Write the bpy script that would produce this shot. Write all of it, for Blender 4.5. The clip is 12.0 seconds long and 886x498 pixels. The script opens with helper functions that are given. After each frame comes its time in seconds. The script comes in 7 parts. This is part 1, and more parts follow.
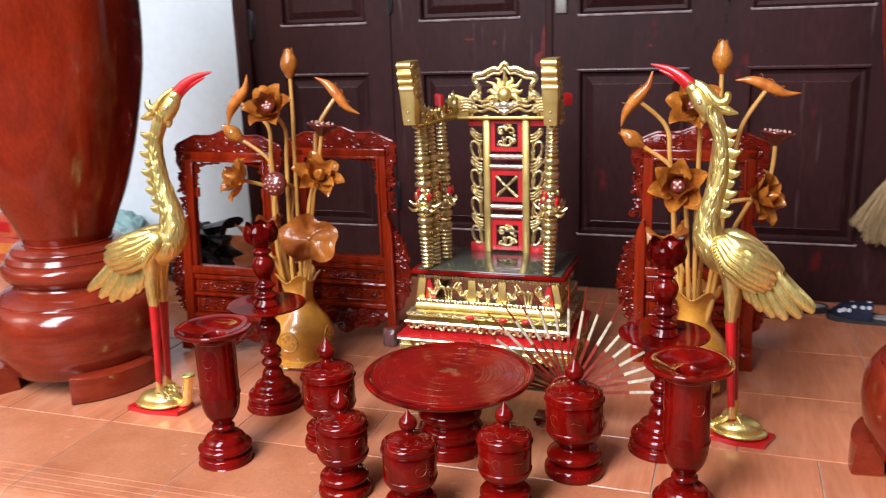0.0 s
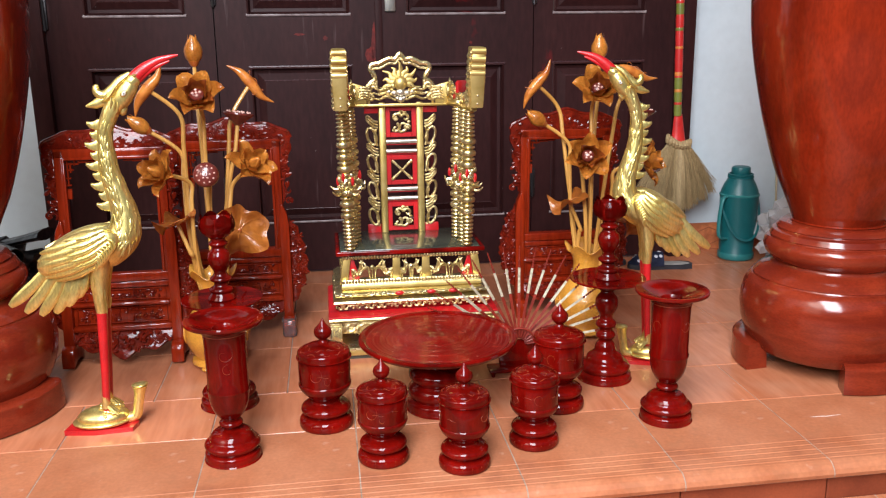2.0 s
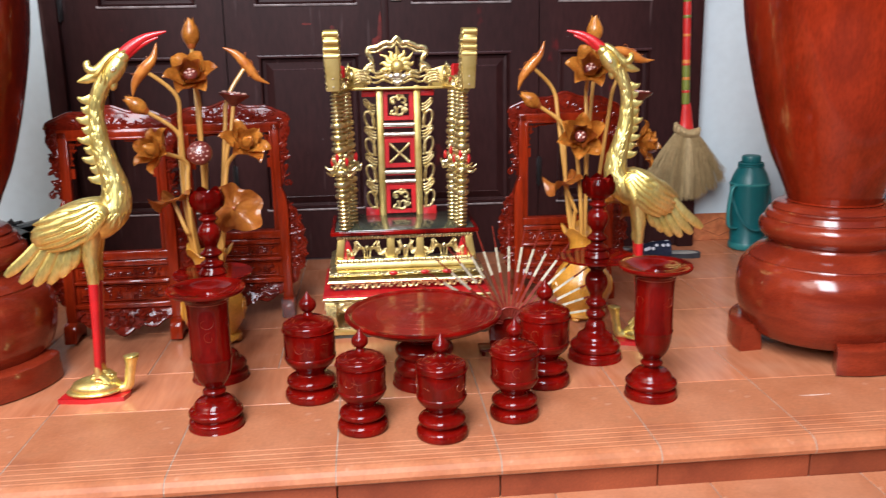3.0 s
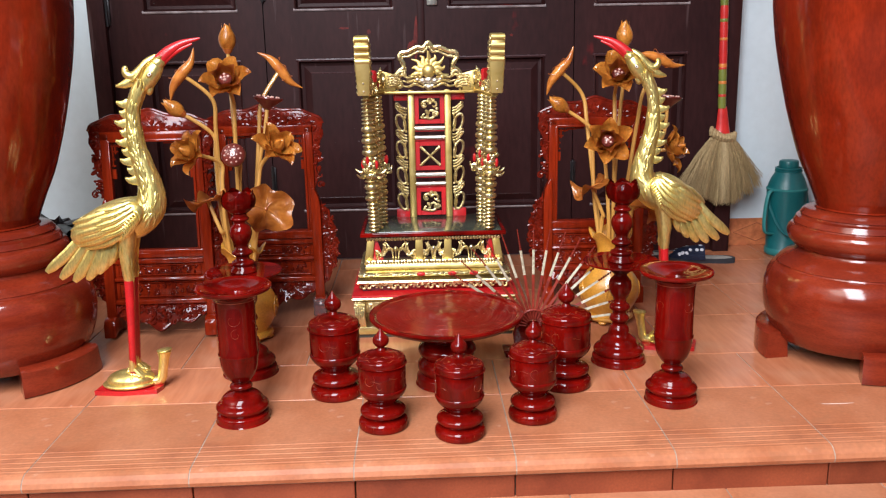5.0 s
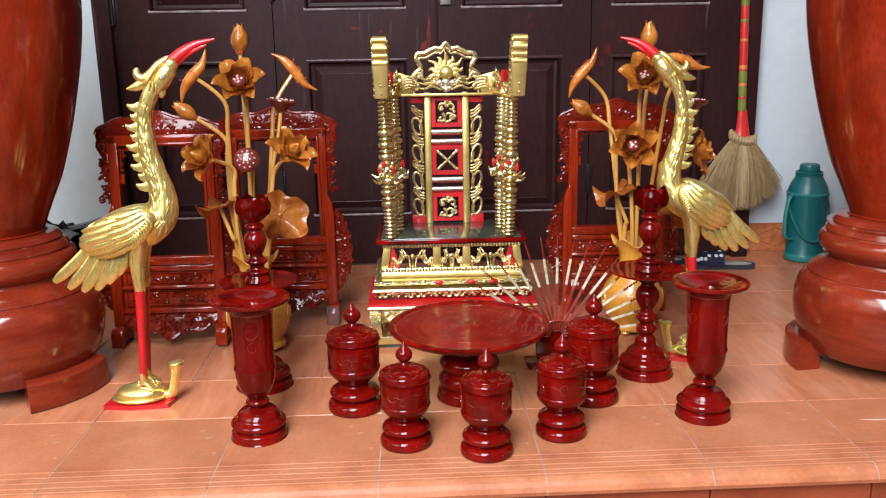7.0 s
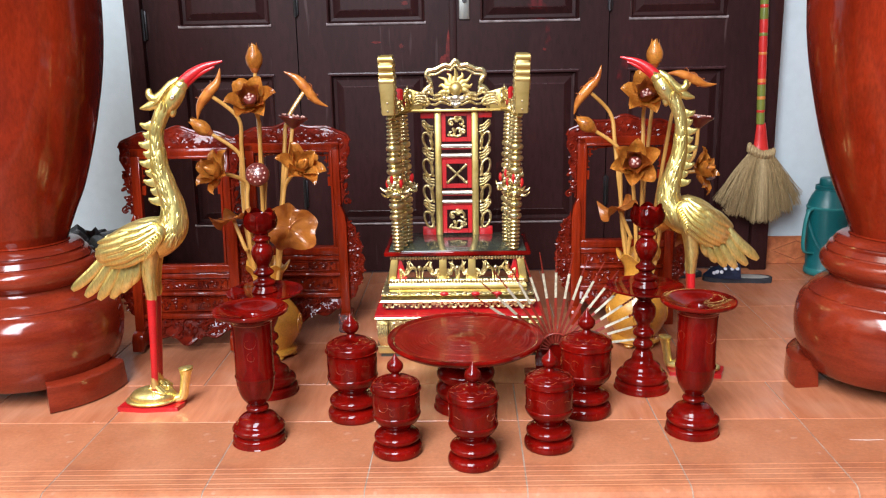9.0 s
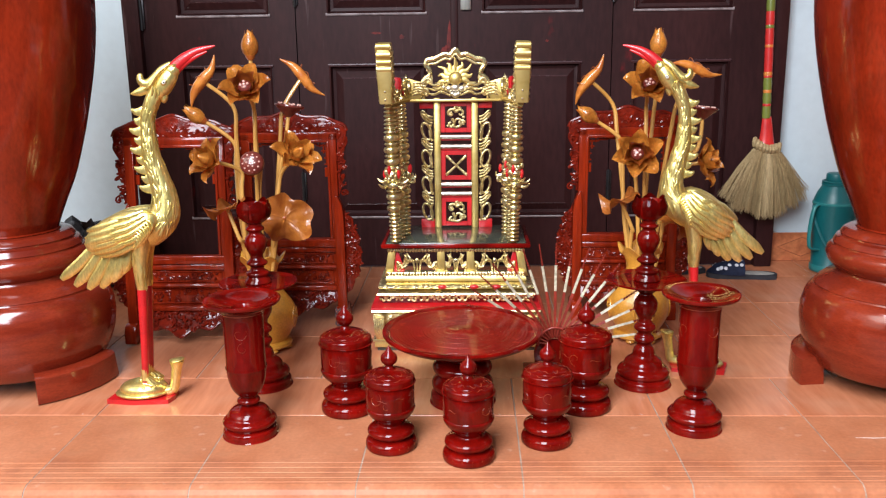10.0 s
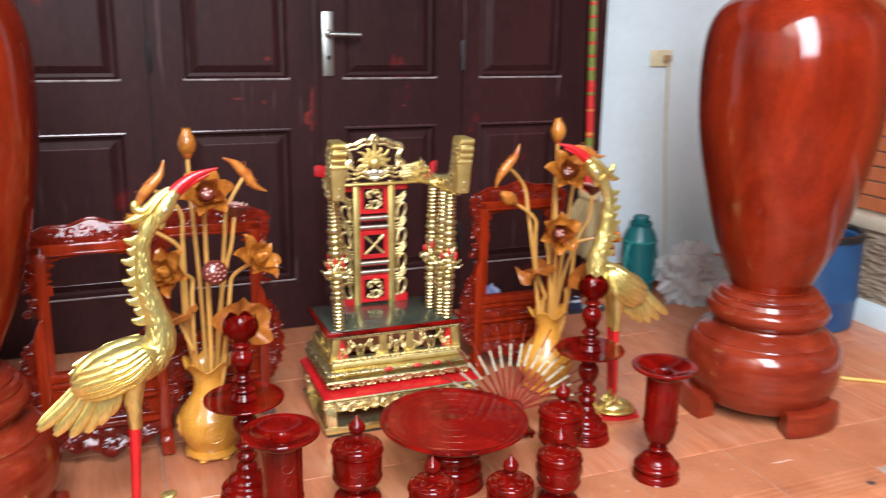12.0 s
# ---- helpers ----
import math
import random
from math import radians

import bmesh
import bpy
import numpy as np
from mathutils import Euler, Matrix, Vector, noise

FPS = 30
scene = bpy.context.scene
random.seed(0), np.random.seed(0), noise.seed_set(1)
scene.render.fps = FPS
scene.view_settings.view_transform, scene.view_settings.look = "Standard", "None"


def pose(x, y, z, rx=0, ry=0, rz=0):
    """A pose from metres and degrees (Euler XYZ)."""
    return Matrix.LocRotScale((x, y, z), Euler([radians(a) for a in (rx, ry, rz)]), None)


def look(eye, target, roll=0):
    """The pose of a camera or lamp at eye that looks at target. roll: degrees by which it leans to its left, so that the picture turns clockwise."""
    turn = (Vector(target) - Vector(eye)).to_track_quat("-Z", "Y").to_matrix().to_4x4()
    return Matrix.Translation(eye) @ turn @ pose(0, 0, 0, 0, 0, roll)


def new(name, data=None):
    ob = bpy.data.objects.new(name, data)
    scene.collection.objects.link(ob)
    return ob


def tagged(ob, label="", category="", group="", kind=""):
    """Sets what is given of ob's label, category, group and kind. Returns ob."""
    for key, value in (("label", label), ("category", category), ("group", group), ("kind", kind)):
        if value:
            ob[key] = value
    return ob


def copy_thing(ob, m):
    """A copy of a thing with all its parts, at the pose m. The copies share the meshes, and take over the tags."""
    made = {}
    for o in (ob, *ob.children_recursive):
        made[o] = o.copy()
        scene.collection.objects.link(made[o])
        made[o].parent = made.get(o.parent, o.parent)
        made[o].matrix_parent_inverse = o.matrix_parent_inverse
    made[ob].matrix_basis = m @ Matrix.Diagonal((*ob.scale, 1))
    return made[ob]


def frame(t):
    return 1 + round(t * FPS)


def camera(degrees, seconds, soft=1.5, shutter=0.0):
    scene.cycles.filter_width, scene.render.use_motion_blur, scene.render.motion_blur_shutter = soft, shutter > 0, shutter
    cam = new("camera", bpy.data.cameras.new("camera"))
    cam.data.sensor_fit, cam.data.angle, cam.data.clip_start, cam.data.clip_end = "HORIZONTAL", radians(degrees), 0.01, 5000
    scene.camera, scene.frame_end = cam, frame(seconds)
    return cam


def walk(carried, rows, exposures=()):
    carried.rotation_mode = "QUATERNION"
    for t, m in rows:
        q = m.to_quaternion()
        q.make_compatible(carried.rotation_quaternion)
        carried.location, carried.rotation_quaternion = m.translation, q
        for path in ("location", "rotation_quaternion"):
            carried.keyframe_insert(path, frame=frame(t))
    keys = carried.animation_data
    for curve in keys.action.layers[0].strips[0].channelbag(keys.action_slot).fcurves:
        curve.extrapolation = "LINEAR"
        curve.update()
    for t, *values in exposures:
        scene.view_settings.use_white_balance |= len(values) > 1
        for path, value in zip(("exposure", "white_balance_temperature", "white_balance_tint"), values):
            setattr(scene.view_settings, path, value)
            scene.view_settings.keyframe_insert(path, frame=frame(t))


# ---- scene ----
cam = camera(54.5, 12.0, soft=1.2, shutter=0.5)
PATH = [
    (0, (0.65, -3.16, 0.974), (0.023, -1.326, 0.481), -1.9),
    (0.5, (0.352, -3.245, 0.95), (0.038, -1.332, 0.458), -1.1),
    (1, (0.041, -3.318, 0.937), (-0.017, -1.38, 0.446), -0.9),
    (1.5, (-0.169, -3.369, 0.948), (-0.068, -1.433, 0.456), -0.6),
    (2, (-0.217, -3.411, 0.936), (0.041, -1.488, 0.449), -0.7),
    (2.5, (-0.132, -3.454, 0.925), (0.131, -1.531, 0.443), -0.8),
    (3, (-0.085, -3.462, 0.857), (0.081, -1.524, 0.391), -1.1),
    (3.2, (-0.058, -3.476, 0.83), (0.052, -1.53, 0.38), -1.7),
    (4.8, (-0.025, -3.512, 0.872), (0.043, -1.567, 0.409), -1.3),
    (5, (-0.023, -3.502, 0.871), (0.03, -1.558, 0.407), -1.1),
    (5.5, (-0.02, -3.481, 0.875), (0.03, -1.536, 0.411), -0.8),
    (6, (-0.016, -3.461, 0.878), (0.027, -1.516, 0.413), -1.2),
    (6.5, (-0.032, -3.449, 0.882), (0.009, -1.505, 0.417), -0.9),
    (7, (-0.084, -3.416, 0.877), (-0.024, -1.471, 0.411), -1.0),
    (7.2, (-0.104, -3.389, 0.871), (-0.035, -1.445, 0.408), -0.9),
    (9, (0.052, -3.473, 0.924), (-0.007, -1.528, 0.462), -1.1),
    (9.5, (0.114, -3.487, 0.938), (0.023, -1.544, 0.476), -0.8),
    (10, (0.07, -3.43, 0.89), (0.0, -1.485, 0.428), -0.8),
    (10.5, (-0.013, -3.355, 1.031), (-0.063, -1.416, 0.546), -0.9),
    (11, (-0.164, -3.332, 1.179), (-0.151, -1.399, 0.668), -0.5),
    (11.5, (-0.477, -3.355, 1.176), (-0.168, -1.444, 0.672), 0.1),
    (12, (-0.769, -3.333, 1.217), (-0.063, -1.531, 0.713), 0.8),
]
walk(cam, [(t, look(e, g, r)) for t, e, g, r in PATH], [(0, 0.04, 6450, 16), (1.5, 0.0, 6450, 12), (3, -0.02, 6420, 11), (5, -0.06, 6420, 11), (7, 0.0, 6350, 10), (9.5, 0.07, 6250, 9), (11, 0.08, 6280, 9), (12, 0.16, 6300, 9)])

# ---- light ----
world = bpy.data.worlds.new("sky_world")
scene.world = world
world.use_nodes = True
wt = world.node_tree
sky = wt.nodes.new("ShaderNodeTexSky")
sky.sky_type, sky.sun_disc = "NISHITA", False
sky.sun_elevation, sky.sun_rotation = radians(35), radians(229)
sky.dust_density, sky.air_density = 4.0, 1.0
wt.links.new(sky.outputs[0], wt.nodes["Background"].inputs[0])
wt.nodes["Background"].inputs[1].default_value = 0.065

sun = new("sun", bpy.data.lights.new("sun", "SUN"))
sun.data.energy, sun.data.angle, sun.data.color = 0.45, radians(22), (1.0, 0.96, 0.92)
sun.matrix_world = look((-4.2, -4.2, 3.6), (0, -0.6, 0))

# area lamp added beyond the porch's open front, standing in for daylight
front = new("front_daylight_stand_in", bpy.data.lights.new("front_daylight_stand_in", "AREA"))
front.data.shape, front.data.size, front.data.size_y = "RECTANGLE", 1.6, 3.6
front.data.energy, front.data.color = 500, (0.92, 0.942, 1.0)
front.matrix_world = look((-0.8, -4.5, 3.25), (0, -0.9, 0.35))

# ---- materials ----
def surface(name, light, dark, scale=6.0, rough=0.5, rough_dark=None, metal=0.0, coat=0.0, coat_rough=0.08, bump=0.0,
            bump_scale=60.0, stretch=(1, 1, 1), detail=6.0, fine=0.0, fine_scale=180.0, random_shift=0.0, spec=0.5,
            bump_dist=0.002, coords="Object", tint=None):
    """A node material: two colours mixed by stretched noise, a finer grain over it, roughness that follows it, and fine relief."""
    m = bpy.data.materials.new(name)
    m.use_nodes = True
    nt = m.node_tree
    b = nt.nodes["Principled BSDF"]
    tc = nt.nodes.new("ShaderNodeTexCoord")
    mp = nt.nodes.new("ShaderNodeMapping")
    mp.inputs["Scale"].default_value = stretch
    nt.links.new(tc.outputs[coords], mp.inputs["Vector"])
    n1 = nt.nodes.new("ShaderNodeTexNoise")
    n1.inputs["Scale"].default_value, n1.inputs["Detail"].default_value = scale, detail
    n1.inputs["Distortion"].default_value = 0.6
    nt.links.new(mp.outputs[0], n1.inputs["Vector"])
    ramp = nt.nodes.new("ShaderNodeValToRGB")
    ramp.color_ramp.elements[0].position, ramp.color_ramp.elements[1].position = 0.32, 0.68
    ramp.color_ramp.elements[0].color, ramp.color_ramp.elements[1].color = (*dark, 1), (*light, 1)
    nt.links.new(n1.outputs["Fac"], ramp.inputs[0])
    colour = ramp.outputs[0]
    n2 = nt.nodes.new("ShaderNodeTexNoise")
    n2.inputs["Scale"].default_value, n2.inputs["Detail"].default_value = fine_scale, 3.0
    nt.links.new(mp.outputs[0], n2.inputs["Vector"])
    if fine:
        mr = nt.nodes.new("ShaderNodeMapRange")
        mr.inputs[1].default_value, mr.inputs[2].default_value = 0.3, 0.7
        mr.inputs[3].default_value, mr.inputs[4].default_value = 1 - fine, 1 + fine
        nt.links.new(n2.outputs["Fac"], mr.inputs[0])
        mx = nt.nodes.new("ShaderNodeVectorMath")
        mx.operation = "SCALE"
        nt.links.new(colour, mx.inputs[0])
        nt.links.new(mr.outputs[0], mx.inputs["Scale"])
        colour = mx.outputs[0]
    if random_shift:
        oi = nt.nodes.new("ShaderNodeObjectInfo")
        mr = nt.nodes.new("ShaderNodeMapRange")
        mr.inputs[3].default_value, mr.inputs[4].default_value = 1 - random_shift, 1 + random_shift
        nt.links.new(oi.outputs["Random"], mr.inputs[0])
        mx = nt.nodes.new("ShaderNodeVectorMath")
        mx.operation = "SCALE"
        nt.links.new(colour, mx.inputs[0])
        nt.links.new(mr.outputs[0], mx.inputs["Scale"])
        colour = mx.outputs[0]
    nt.links.new(colour, b.inputs["Base Color"])
    mr = nt.nodes.new("ShaderNodeMapRange")
    mr.inputs[3].default_value = rough
    mr.inputs[4].default_value = rough if rough_dark is None else rough_dark
    nt.links.new(n1.outputs["Fac"], mr.inputs[0])
    nt.links.new(mr.outputs[0], b.inputs["Roughness"])
    b.inputs["Metallic"].default_value = metal
    b.inputs["Coat Weight"].default_value, b.inputs["Coat Roughness"].default_value = coat, coat_rough
    b.inputs["Specular IOR Level"].default_value = spec
    if tint:
        b.inputs["Coat Tint"].default_value = (*tint, 1)
    if bump:
        n3 = nt.nodes.new("ShaderNodeTexNoise")
        n3.inputs["Scale"].default_value, n3.inputs["Detail"].default_value = bump_scale, 4.0
        nt.links.new(mp.outputs[0], n3.inputs["Vector"])
        bp = nt.nodes.new("ShaderNodeBump")
        bp.inputs["Strength"].default_value, bp.inputs["Distance"].default_value = bump, bump_dist
        nt.links.new(n3.outputs["Fac"], bp.inputs["Height"])
        nt.links.new(bp.outputs[0], b.inputs["Normal"])
        if coat:
            bp2 = nt.nodes.new("ShaderNodeBump")
            bp2.inputs["Strength"].default_value, bp2.inputs["Distance"].default_value = bump * 0.35, bump_dist
            nt.links.new(n3.outputs["Fac"], bp2.inputs["Height"])
            nt.links.new(bp2.outputs[0], b.inputs["Coat Normal"])
    return m


LACQUER = surface("red_lacquer", (0.21, 0.0052, 0.0027), (0.055, 0.0018, 0.0010), 11, tint=(0.85, 0.35, 0.30), rough=0.5, rough_dark=0.42, coat=0.62, coat_rough=0.03, bump=0.04, spec=0.015,
                  bump_scale=35, fine=0.12, stretch=(1, 1, 0.35))
LACQUER.node_tree.nodes["Principled BSDF"].inputs["Coat IOR"].default_value = 1.48
LACQUER_GOLD = surface("old_gold_line", (0.30, 0.048, 0.008), (0.15, 0.010, 0.004), 42, 0.4, coat=0.6)
ROSEWOOD = surface("varnished_rosewood", (0.29, 0.033, 0.007), (0.125, 0.0115, 0.0033), 14, tint=(0.9, 0.45, 0.35), rough=0.4, rough_dark=0.35, spec=0.04, coat=0.6, coat_rough=0.1, bump=0.10,
                   bump_scale=50, fine=0.2, fine_scale=120, stretch=(1, 1, 0.12))
ROSEWOOD_CARVED = surface("carved_rosewood", (0.19, 0.017, 0.006), (0.085, 0.007, 0.003), 40, 0.4, 0.35, coat=0.55, coat_rough=0.07, spec=0.04, tint=(0.9, 0.5, 0.4), bump=0.3,
                          bump_scale=60, bump_dist=0.005, fine=0.2)
URN_WOOD = surface("varnished_urn_wood", (0.240, 0.029, 0.0085), (0.115, 0.0125, 0.004), 5, 0.5, 0.45, coat=0.8, coat_rough=0.11, spec=0.03, tint=(0.9, 0.55, 0.42), bump=0.06,
                   bump_scale=60, fine=0.16, fine_scale=90, stretch=(1.6, 1.6, 0.55), detail=9)
URN_STAND = surface("waxed_stand_wood", (0.23, 0.042, 0.019), (0.14, 0.022, 0.011), 7, 0.5, 0.45, coat=1.0, coat_rough=0.13, spec=0.04, tint=(0.92, 0.62, 0.5), bump=0.08,
                    bump_scale=70, fine=0.14, fine_scale=120, stretch=(1, 1, 2.5))
GOLD = surface("gold_leaf", (0.86, 0.74, 0.42), (0.64, 0.50, 0.20), 22, 0.30, 0.22, metal=0.9, bump=0.5, bump_scale=90, bump_dist=0.003, fine=0.12)
GOLD_CARVED = surface("carved_gold", (0.80, 0.67, 0.36), (0.54, 0.40, 0.15), 45, 0.34, 0.26, metal=0.9, bump=0.8, bump_scale=130, bump_dist=0.006, fine=0.15)
GOLD_PLAIN = surface("smooth_gold", (0.69, 0.53, 0.20), (0.52, 0.36, 0.10), 18, 0.40, metal=0.8, bump=0.15, bump_scale=60)
CRANE_GOLD = surface("crane_gold", (0.84, 0.69, 0.26), (0.69, 0.54, 0.16), 26, 0.36, 0.28, metal=0.88, bump=0.3, bump_scale=70, bump_dist=0.004, fine=0.15, stretch=(1.4, 1.4, 0.45))
SILVER = surface("silver_leaf", (0.88, 0.84, 0.74), (0.75, 0.68, 0.55), 30, 0.34, metal=1.0, bump=0.2, bump_scale=60)
RED = surface("red_paint", (0.52, 0.009, 0.012), (0.36, 0.006, 0.009), 14, 0.42, 0.34, coat=0.3, bump=0.15, bump_scale=80, fine=0.1)
BLACK_LACQUER = surface("dark_seat_lacquer", (0.055, 0.065, 0.045), (0.03, 0.035, 0.026), 9, 0.16, 0.24, coat=0.6, fine=0.15)
HONEY = surface("honey_wood", (0.62, 0.295, 0.038), (0.48, 0.200, 0.023), 16, 0.4, 0.35, coat=0.8, coat_rough=0.1, bump=0.12, bump_scale=60, fine=0.14)
STEM_WOOD = surface("pale_stem_wood", (0.58, 0.31, 0.075), (0.48, 0.23, 0.045), 20, 0.4, coat=0.5, bump=0.1, fine=0.12, stretch=(1, 1, 0.2))
PETAL = surface("orange_petal_wood", (0.76, 0.320, 0.050), (0.44, 0.125, 0.014), 17, 0.4, 0.34, coat=1.0, coat_rough=0.05, spec=0.3, bump=0.2, bump_scale=70, fine=0.16)
LEAF_WOOD = surface("orange_leaf_wood", (0.60, 0.215, 0.034), (0.34, 0.085, 0.013), 20, 0.4, spec=0.3, coat=0.8, coat_rough=0.06, bump=0.6, bump_scale=45, bump_dist=0.006)
PETAL_DARK = surface("brown_and_shade_petal_wood", (0.42, 0.110, 0.016), (0.27, 0.052, 0.009), 26, 0.3, coat=0.9, coat_rough=0.08, bump=0.2, bump_scale=70)
POD = surface("reddish_pod_wood", (0.15, 0.024, 0.016), (0.085, 0.012, 0.009), 30, 0.4, coat=0.9, spec=0.2, coat_rough=0.06, bump=0.1)
DOOR = surface("dark_door_paint", (0.034, 0.0110, 0.0108), (0.0215, 0.0070, 0.0072), 5, 0.5, 0.42, spec=0.13, bump=0.25, bump_scale=45, fine=0.18, fine_scale=70,
               stretch=(1, 1, 0.25), bump_dist=0.001)
# bead paint, paler and glossier than the leaves
DOOR_BEAD = surface("glossy_door_bead", (0.060, 0.026, 0.028), (0.032, 0.012, 0.014), 30, 0.3, 0.24, coat=0.4, fine=0.2, fine_scale=60)
# pale highlight along the panels' bottom beads, put into their colour
BEAD_GLINT = surface("bead_highlight_paint", (0.30, 0.26, 0.26), (0.15, 0.11, 0.11), 25, 0.5, fine=0.25, fine_scale=60)
STEEL = surface("brushed_steel", (0.55, 0.56, 0.52), (0.42, 0.43, 0.40), 20, 0.4, metal=1.0, bump=0.1, stretch=(4, 1, 0.3))
DARK_METAL = surface("dark_hinge_metal", (0.05, 0.045, 0.05), (0.03, 0.03, 0.03), 20, 0.4, metal=0.7)
WALL = surface("white_wall_paint", (0.575, 0.67, 0.71), (0.515, 0.61, 0.645), 2.2, 0.7, bump=0.2, bump_scale=50, fine=0.03, fine_scale=25)
TILE = surface("terracotta_tile", (0.432, 0.166, 0.080), (0.345, 0.117, 0.052), 7, 0.50, 0.40, spec=0.25, bump=0.12, bump_scale=120, fine=0.1, fine_scale=110,
               random_shift=0.07, bump_dist=0.001)
TILE_GRAIN = surface("striped_terracotta_tile", (0.525, 0.200, 0.100), (0.415, 0.142, 0.065), 7, 0.3, 0.22, bump=0.12, bump_scale=60, fine=0.07, fine_scale=26,
                     random_shift=0.09, stretch=(3.2, 0.45, 1), bump_dist=0.001)
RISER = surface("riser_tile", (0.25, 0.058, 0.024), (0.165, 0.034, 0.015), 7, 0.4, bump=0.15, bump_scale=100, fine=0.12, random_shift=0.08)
GROUT = surface("grey_grout", (0.37, 0.285, 0.22), (0.21, 0.15, 0.11), 12, 0.85, bump=0.4, bump_scale=200, fine=0.2)
DARK_GROUND = surface("unseen_ground_grey", (0.050, 0.047, 0.044), (0.033, 0.031, 0.029), 3, 0.85, bump=0.4, bump_scale=80, fine=0.15)
STRAW = surface("broom_straw", (0.44, 0.33, 0.165), (0.25, 0.175, 0.080), 40, 0.7, bump=0.4, bump_scale=160, stretch=(6, 6, 0.5), fine=0.25)
TEAL = surface("teal_plastic", (0.005, 0.125, 0.135), (0.004, 0.098, 0.108), 8, 0.42, 0.34, bump=0.06, fine=0.06)
TEAL_DARK = surface("pale_teal_plastic", (0.025, 0.20, 0.20), (0.018, 0.16, 0.16), 8, 0.4, fine=0.06)


GOLD_PALE = surface("pale_worn_gold", (0.80, 0.71, 0.42), (0.56, 0.45, 0.19), 30, 0.32, 0.24, metal=0.95, bump=0.25, bump_scale=45, bump_dist=0.004)
TRAY_TOP = surface("rubbed_tray_lacquer", (0.22, 0.007, 0.004), (0.12, 0.004, 0.003), 9, 0.5, coat=0.42, coat_rough=0.09, spec=0.05, bump=0.06, bump_scale=40, fine=0.12, tint=(0.85, 0.35, 0.30))


def spots(m, colour, scale, at, soft=0.03, stretch=(1, 1, 1), amount=1.0, rough=None):
    """Lays flecks of another colour on a material, wherever a noise rises above a value: chips, scuffs, dust."""
    nt = m.node_tree
    b = nt.nodes["Principled BSDF"]
    old = b.inputs["Base Color"].links[0].from_socket
    tc = nt.nodes.new("ShaderNodeTexCoord")
    mp = nt.nodes.new("ShaderNodeMapping")
    mp.inputs["Scale"].default_value = stretch
    mp.inputs["Location"].default_value = (scale * 0.37, scale * 0.11, 0.7)
    nt.links.new(tc.outputs["Object"], mp.inputs["Vector"])
    n = nt.nodes.new("ShaderNodeTexNoise")
    n.inputs["Scale"].default_value, n.inputs["Detail"].default_value = scale, 5.0
    nt.links.new(mp.outputs[0], n.inputs["Vector"])
    mr = nt.nodes.new("ShaderNodeMapRange")
    mr.inputs[1].default_value, mr.inputs[2].default_value = at, at + soft
    mr.inputs[3].default_value, mr.inputs[4].default_value = 0.0, amount
    nt.links.new(n.outputs["Fac"], mr.inputs[0])
    mx = nt.nodes.new("ShaderNodeMix")
    mx.data_type = "RGBA"
    nt.links.new(mr.outputs[0], mx.inputs[0])
    nt.links.new(old, mx.inputs[6])
    mx.inputs[7].default_value = (*colour, 1)
    nt.links.new(mx.outputs[2], b.inputs["Base Color"])


spots(DOOR, (0.15, 0.010, 0.012), 7, 0.70, 0.05, (1, 1, 0.6), 0.6)
spots(DOOR, (0.22, 0.20, 0.20), 60, 0.74, 0.03, (1, 1, 1), 0.6)
spots(DOOR, (0.10, 0.060, 0.060), 16, 0.66, 0.06, (2, 1, 0.15), 0.5)
spots(TILE, (0.55, 0.33, 0.23), 26, 0.67, 0.06, (1, 1, 1), 0.35)
spots(TILE, (0.52, 0.27, 0.17), 3.5, 0.50, 0.25, (1, 1, 1), 0.25)
spots(TILE_GRAIN, (0.58, 0.40, 0.32), 40, 0.72, 0.04, (1, 1, 1), 0.5)
spots(TILE, (0.24, 0.085, 0.045), 9, 0.58, 0.12, (1, 1, 1), 0.42)
spots(TILE, (0.30, 0.125, 0.062), 28, 0.58, 0.08, (1, 1, 1), 0.35)
spots(TILE_GRAIN, (0.22, 0.070, 0.032), 6, 0.60, 0.10, (1, 1, 1), 0.35)
spots(TILE_GRAIN, (0.50, 0.26, 0.16), 4.5, 0.58, 0.14, (1, 1, 1), 0.30)
spots(TRAY_TOP, (0.36, 0.045, 0.022), 30, 0.62, 0.05, (1, 1.3, 1), 0.4)
spots(TRAY_TOP, (0.40, 0.22, 0.15), 70, 0.70, 0.03, (1.6, 0.8, 1), 0.5)
spots(URN_STAND, (0.10, 0.012, 0.007), 5, 0.56, 0.12, (0.6, 0.6, 3), 0.6)
spots(URN_WOOD, (0.075, 0.008, 0.004), 4, 0.55, 0.14, (1.4, 1.4, 0.5), 0.55)

# ---- mesh tools ----
def part(name, bm, material, parent=None, label="", smooth=True, sharp=40):
    """Links a bmesh as one mesh object, under its thing or part."""
    me = bpy.data.meshes.new(name)
    bm.normal_update()
    for f in bm.faces:
        f.smooth = smooth
    for e in bm.edges:
        if len(e.link_faces) == 2 and e.calc_face_angle(0) > radians(sharp):
            e.smooth = False
    bm.to_mesh(me)
    bm.free()
    for m in material if isinstance(material, (list, tuple)) else [material]:
        me.materials.append(m)
    ob = new(name, me)
    if parent is not None:
        ob.parent = parent
    if label:
        ob["label"] = label
    return ob


def thing(name, m, label, category, group="", kind=""):
    ob = new(name)
    ob.empty_display_size = 0.05
    ob.matrix_world = m
    return tagged(ob, label, category, group, kind)


def merge(bm, other):
    """Adds the faces of another bmesh, and frees it."""
    me = bpy.data.meshes.new("tmp")
    other.to_mesh(me)
    other.free()
    bm.from_mesh(me)
    bpy.data.meshes.remove(me)
    return bm


def turned(bm, m):
    bmesh.ops.transform(bm, matrix=m, verts=bm.verts)
    return bm


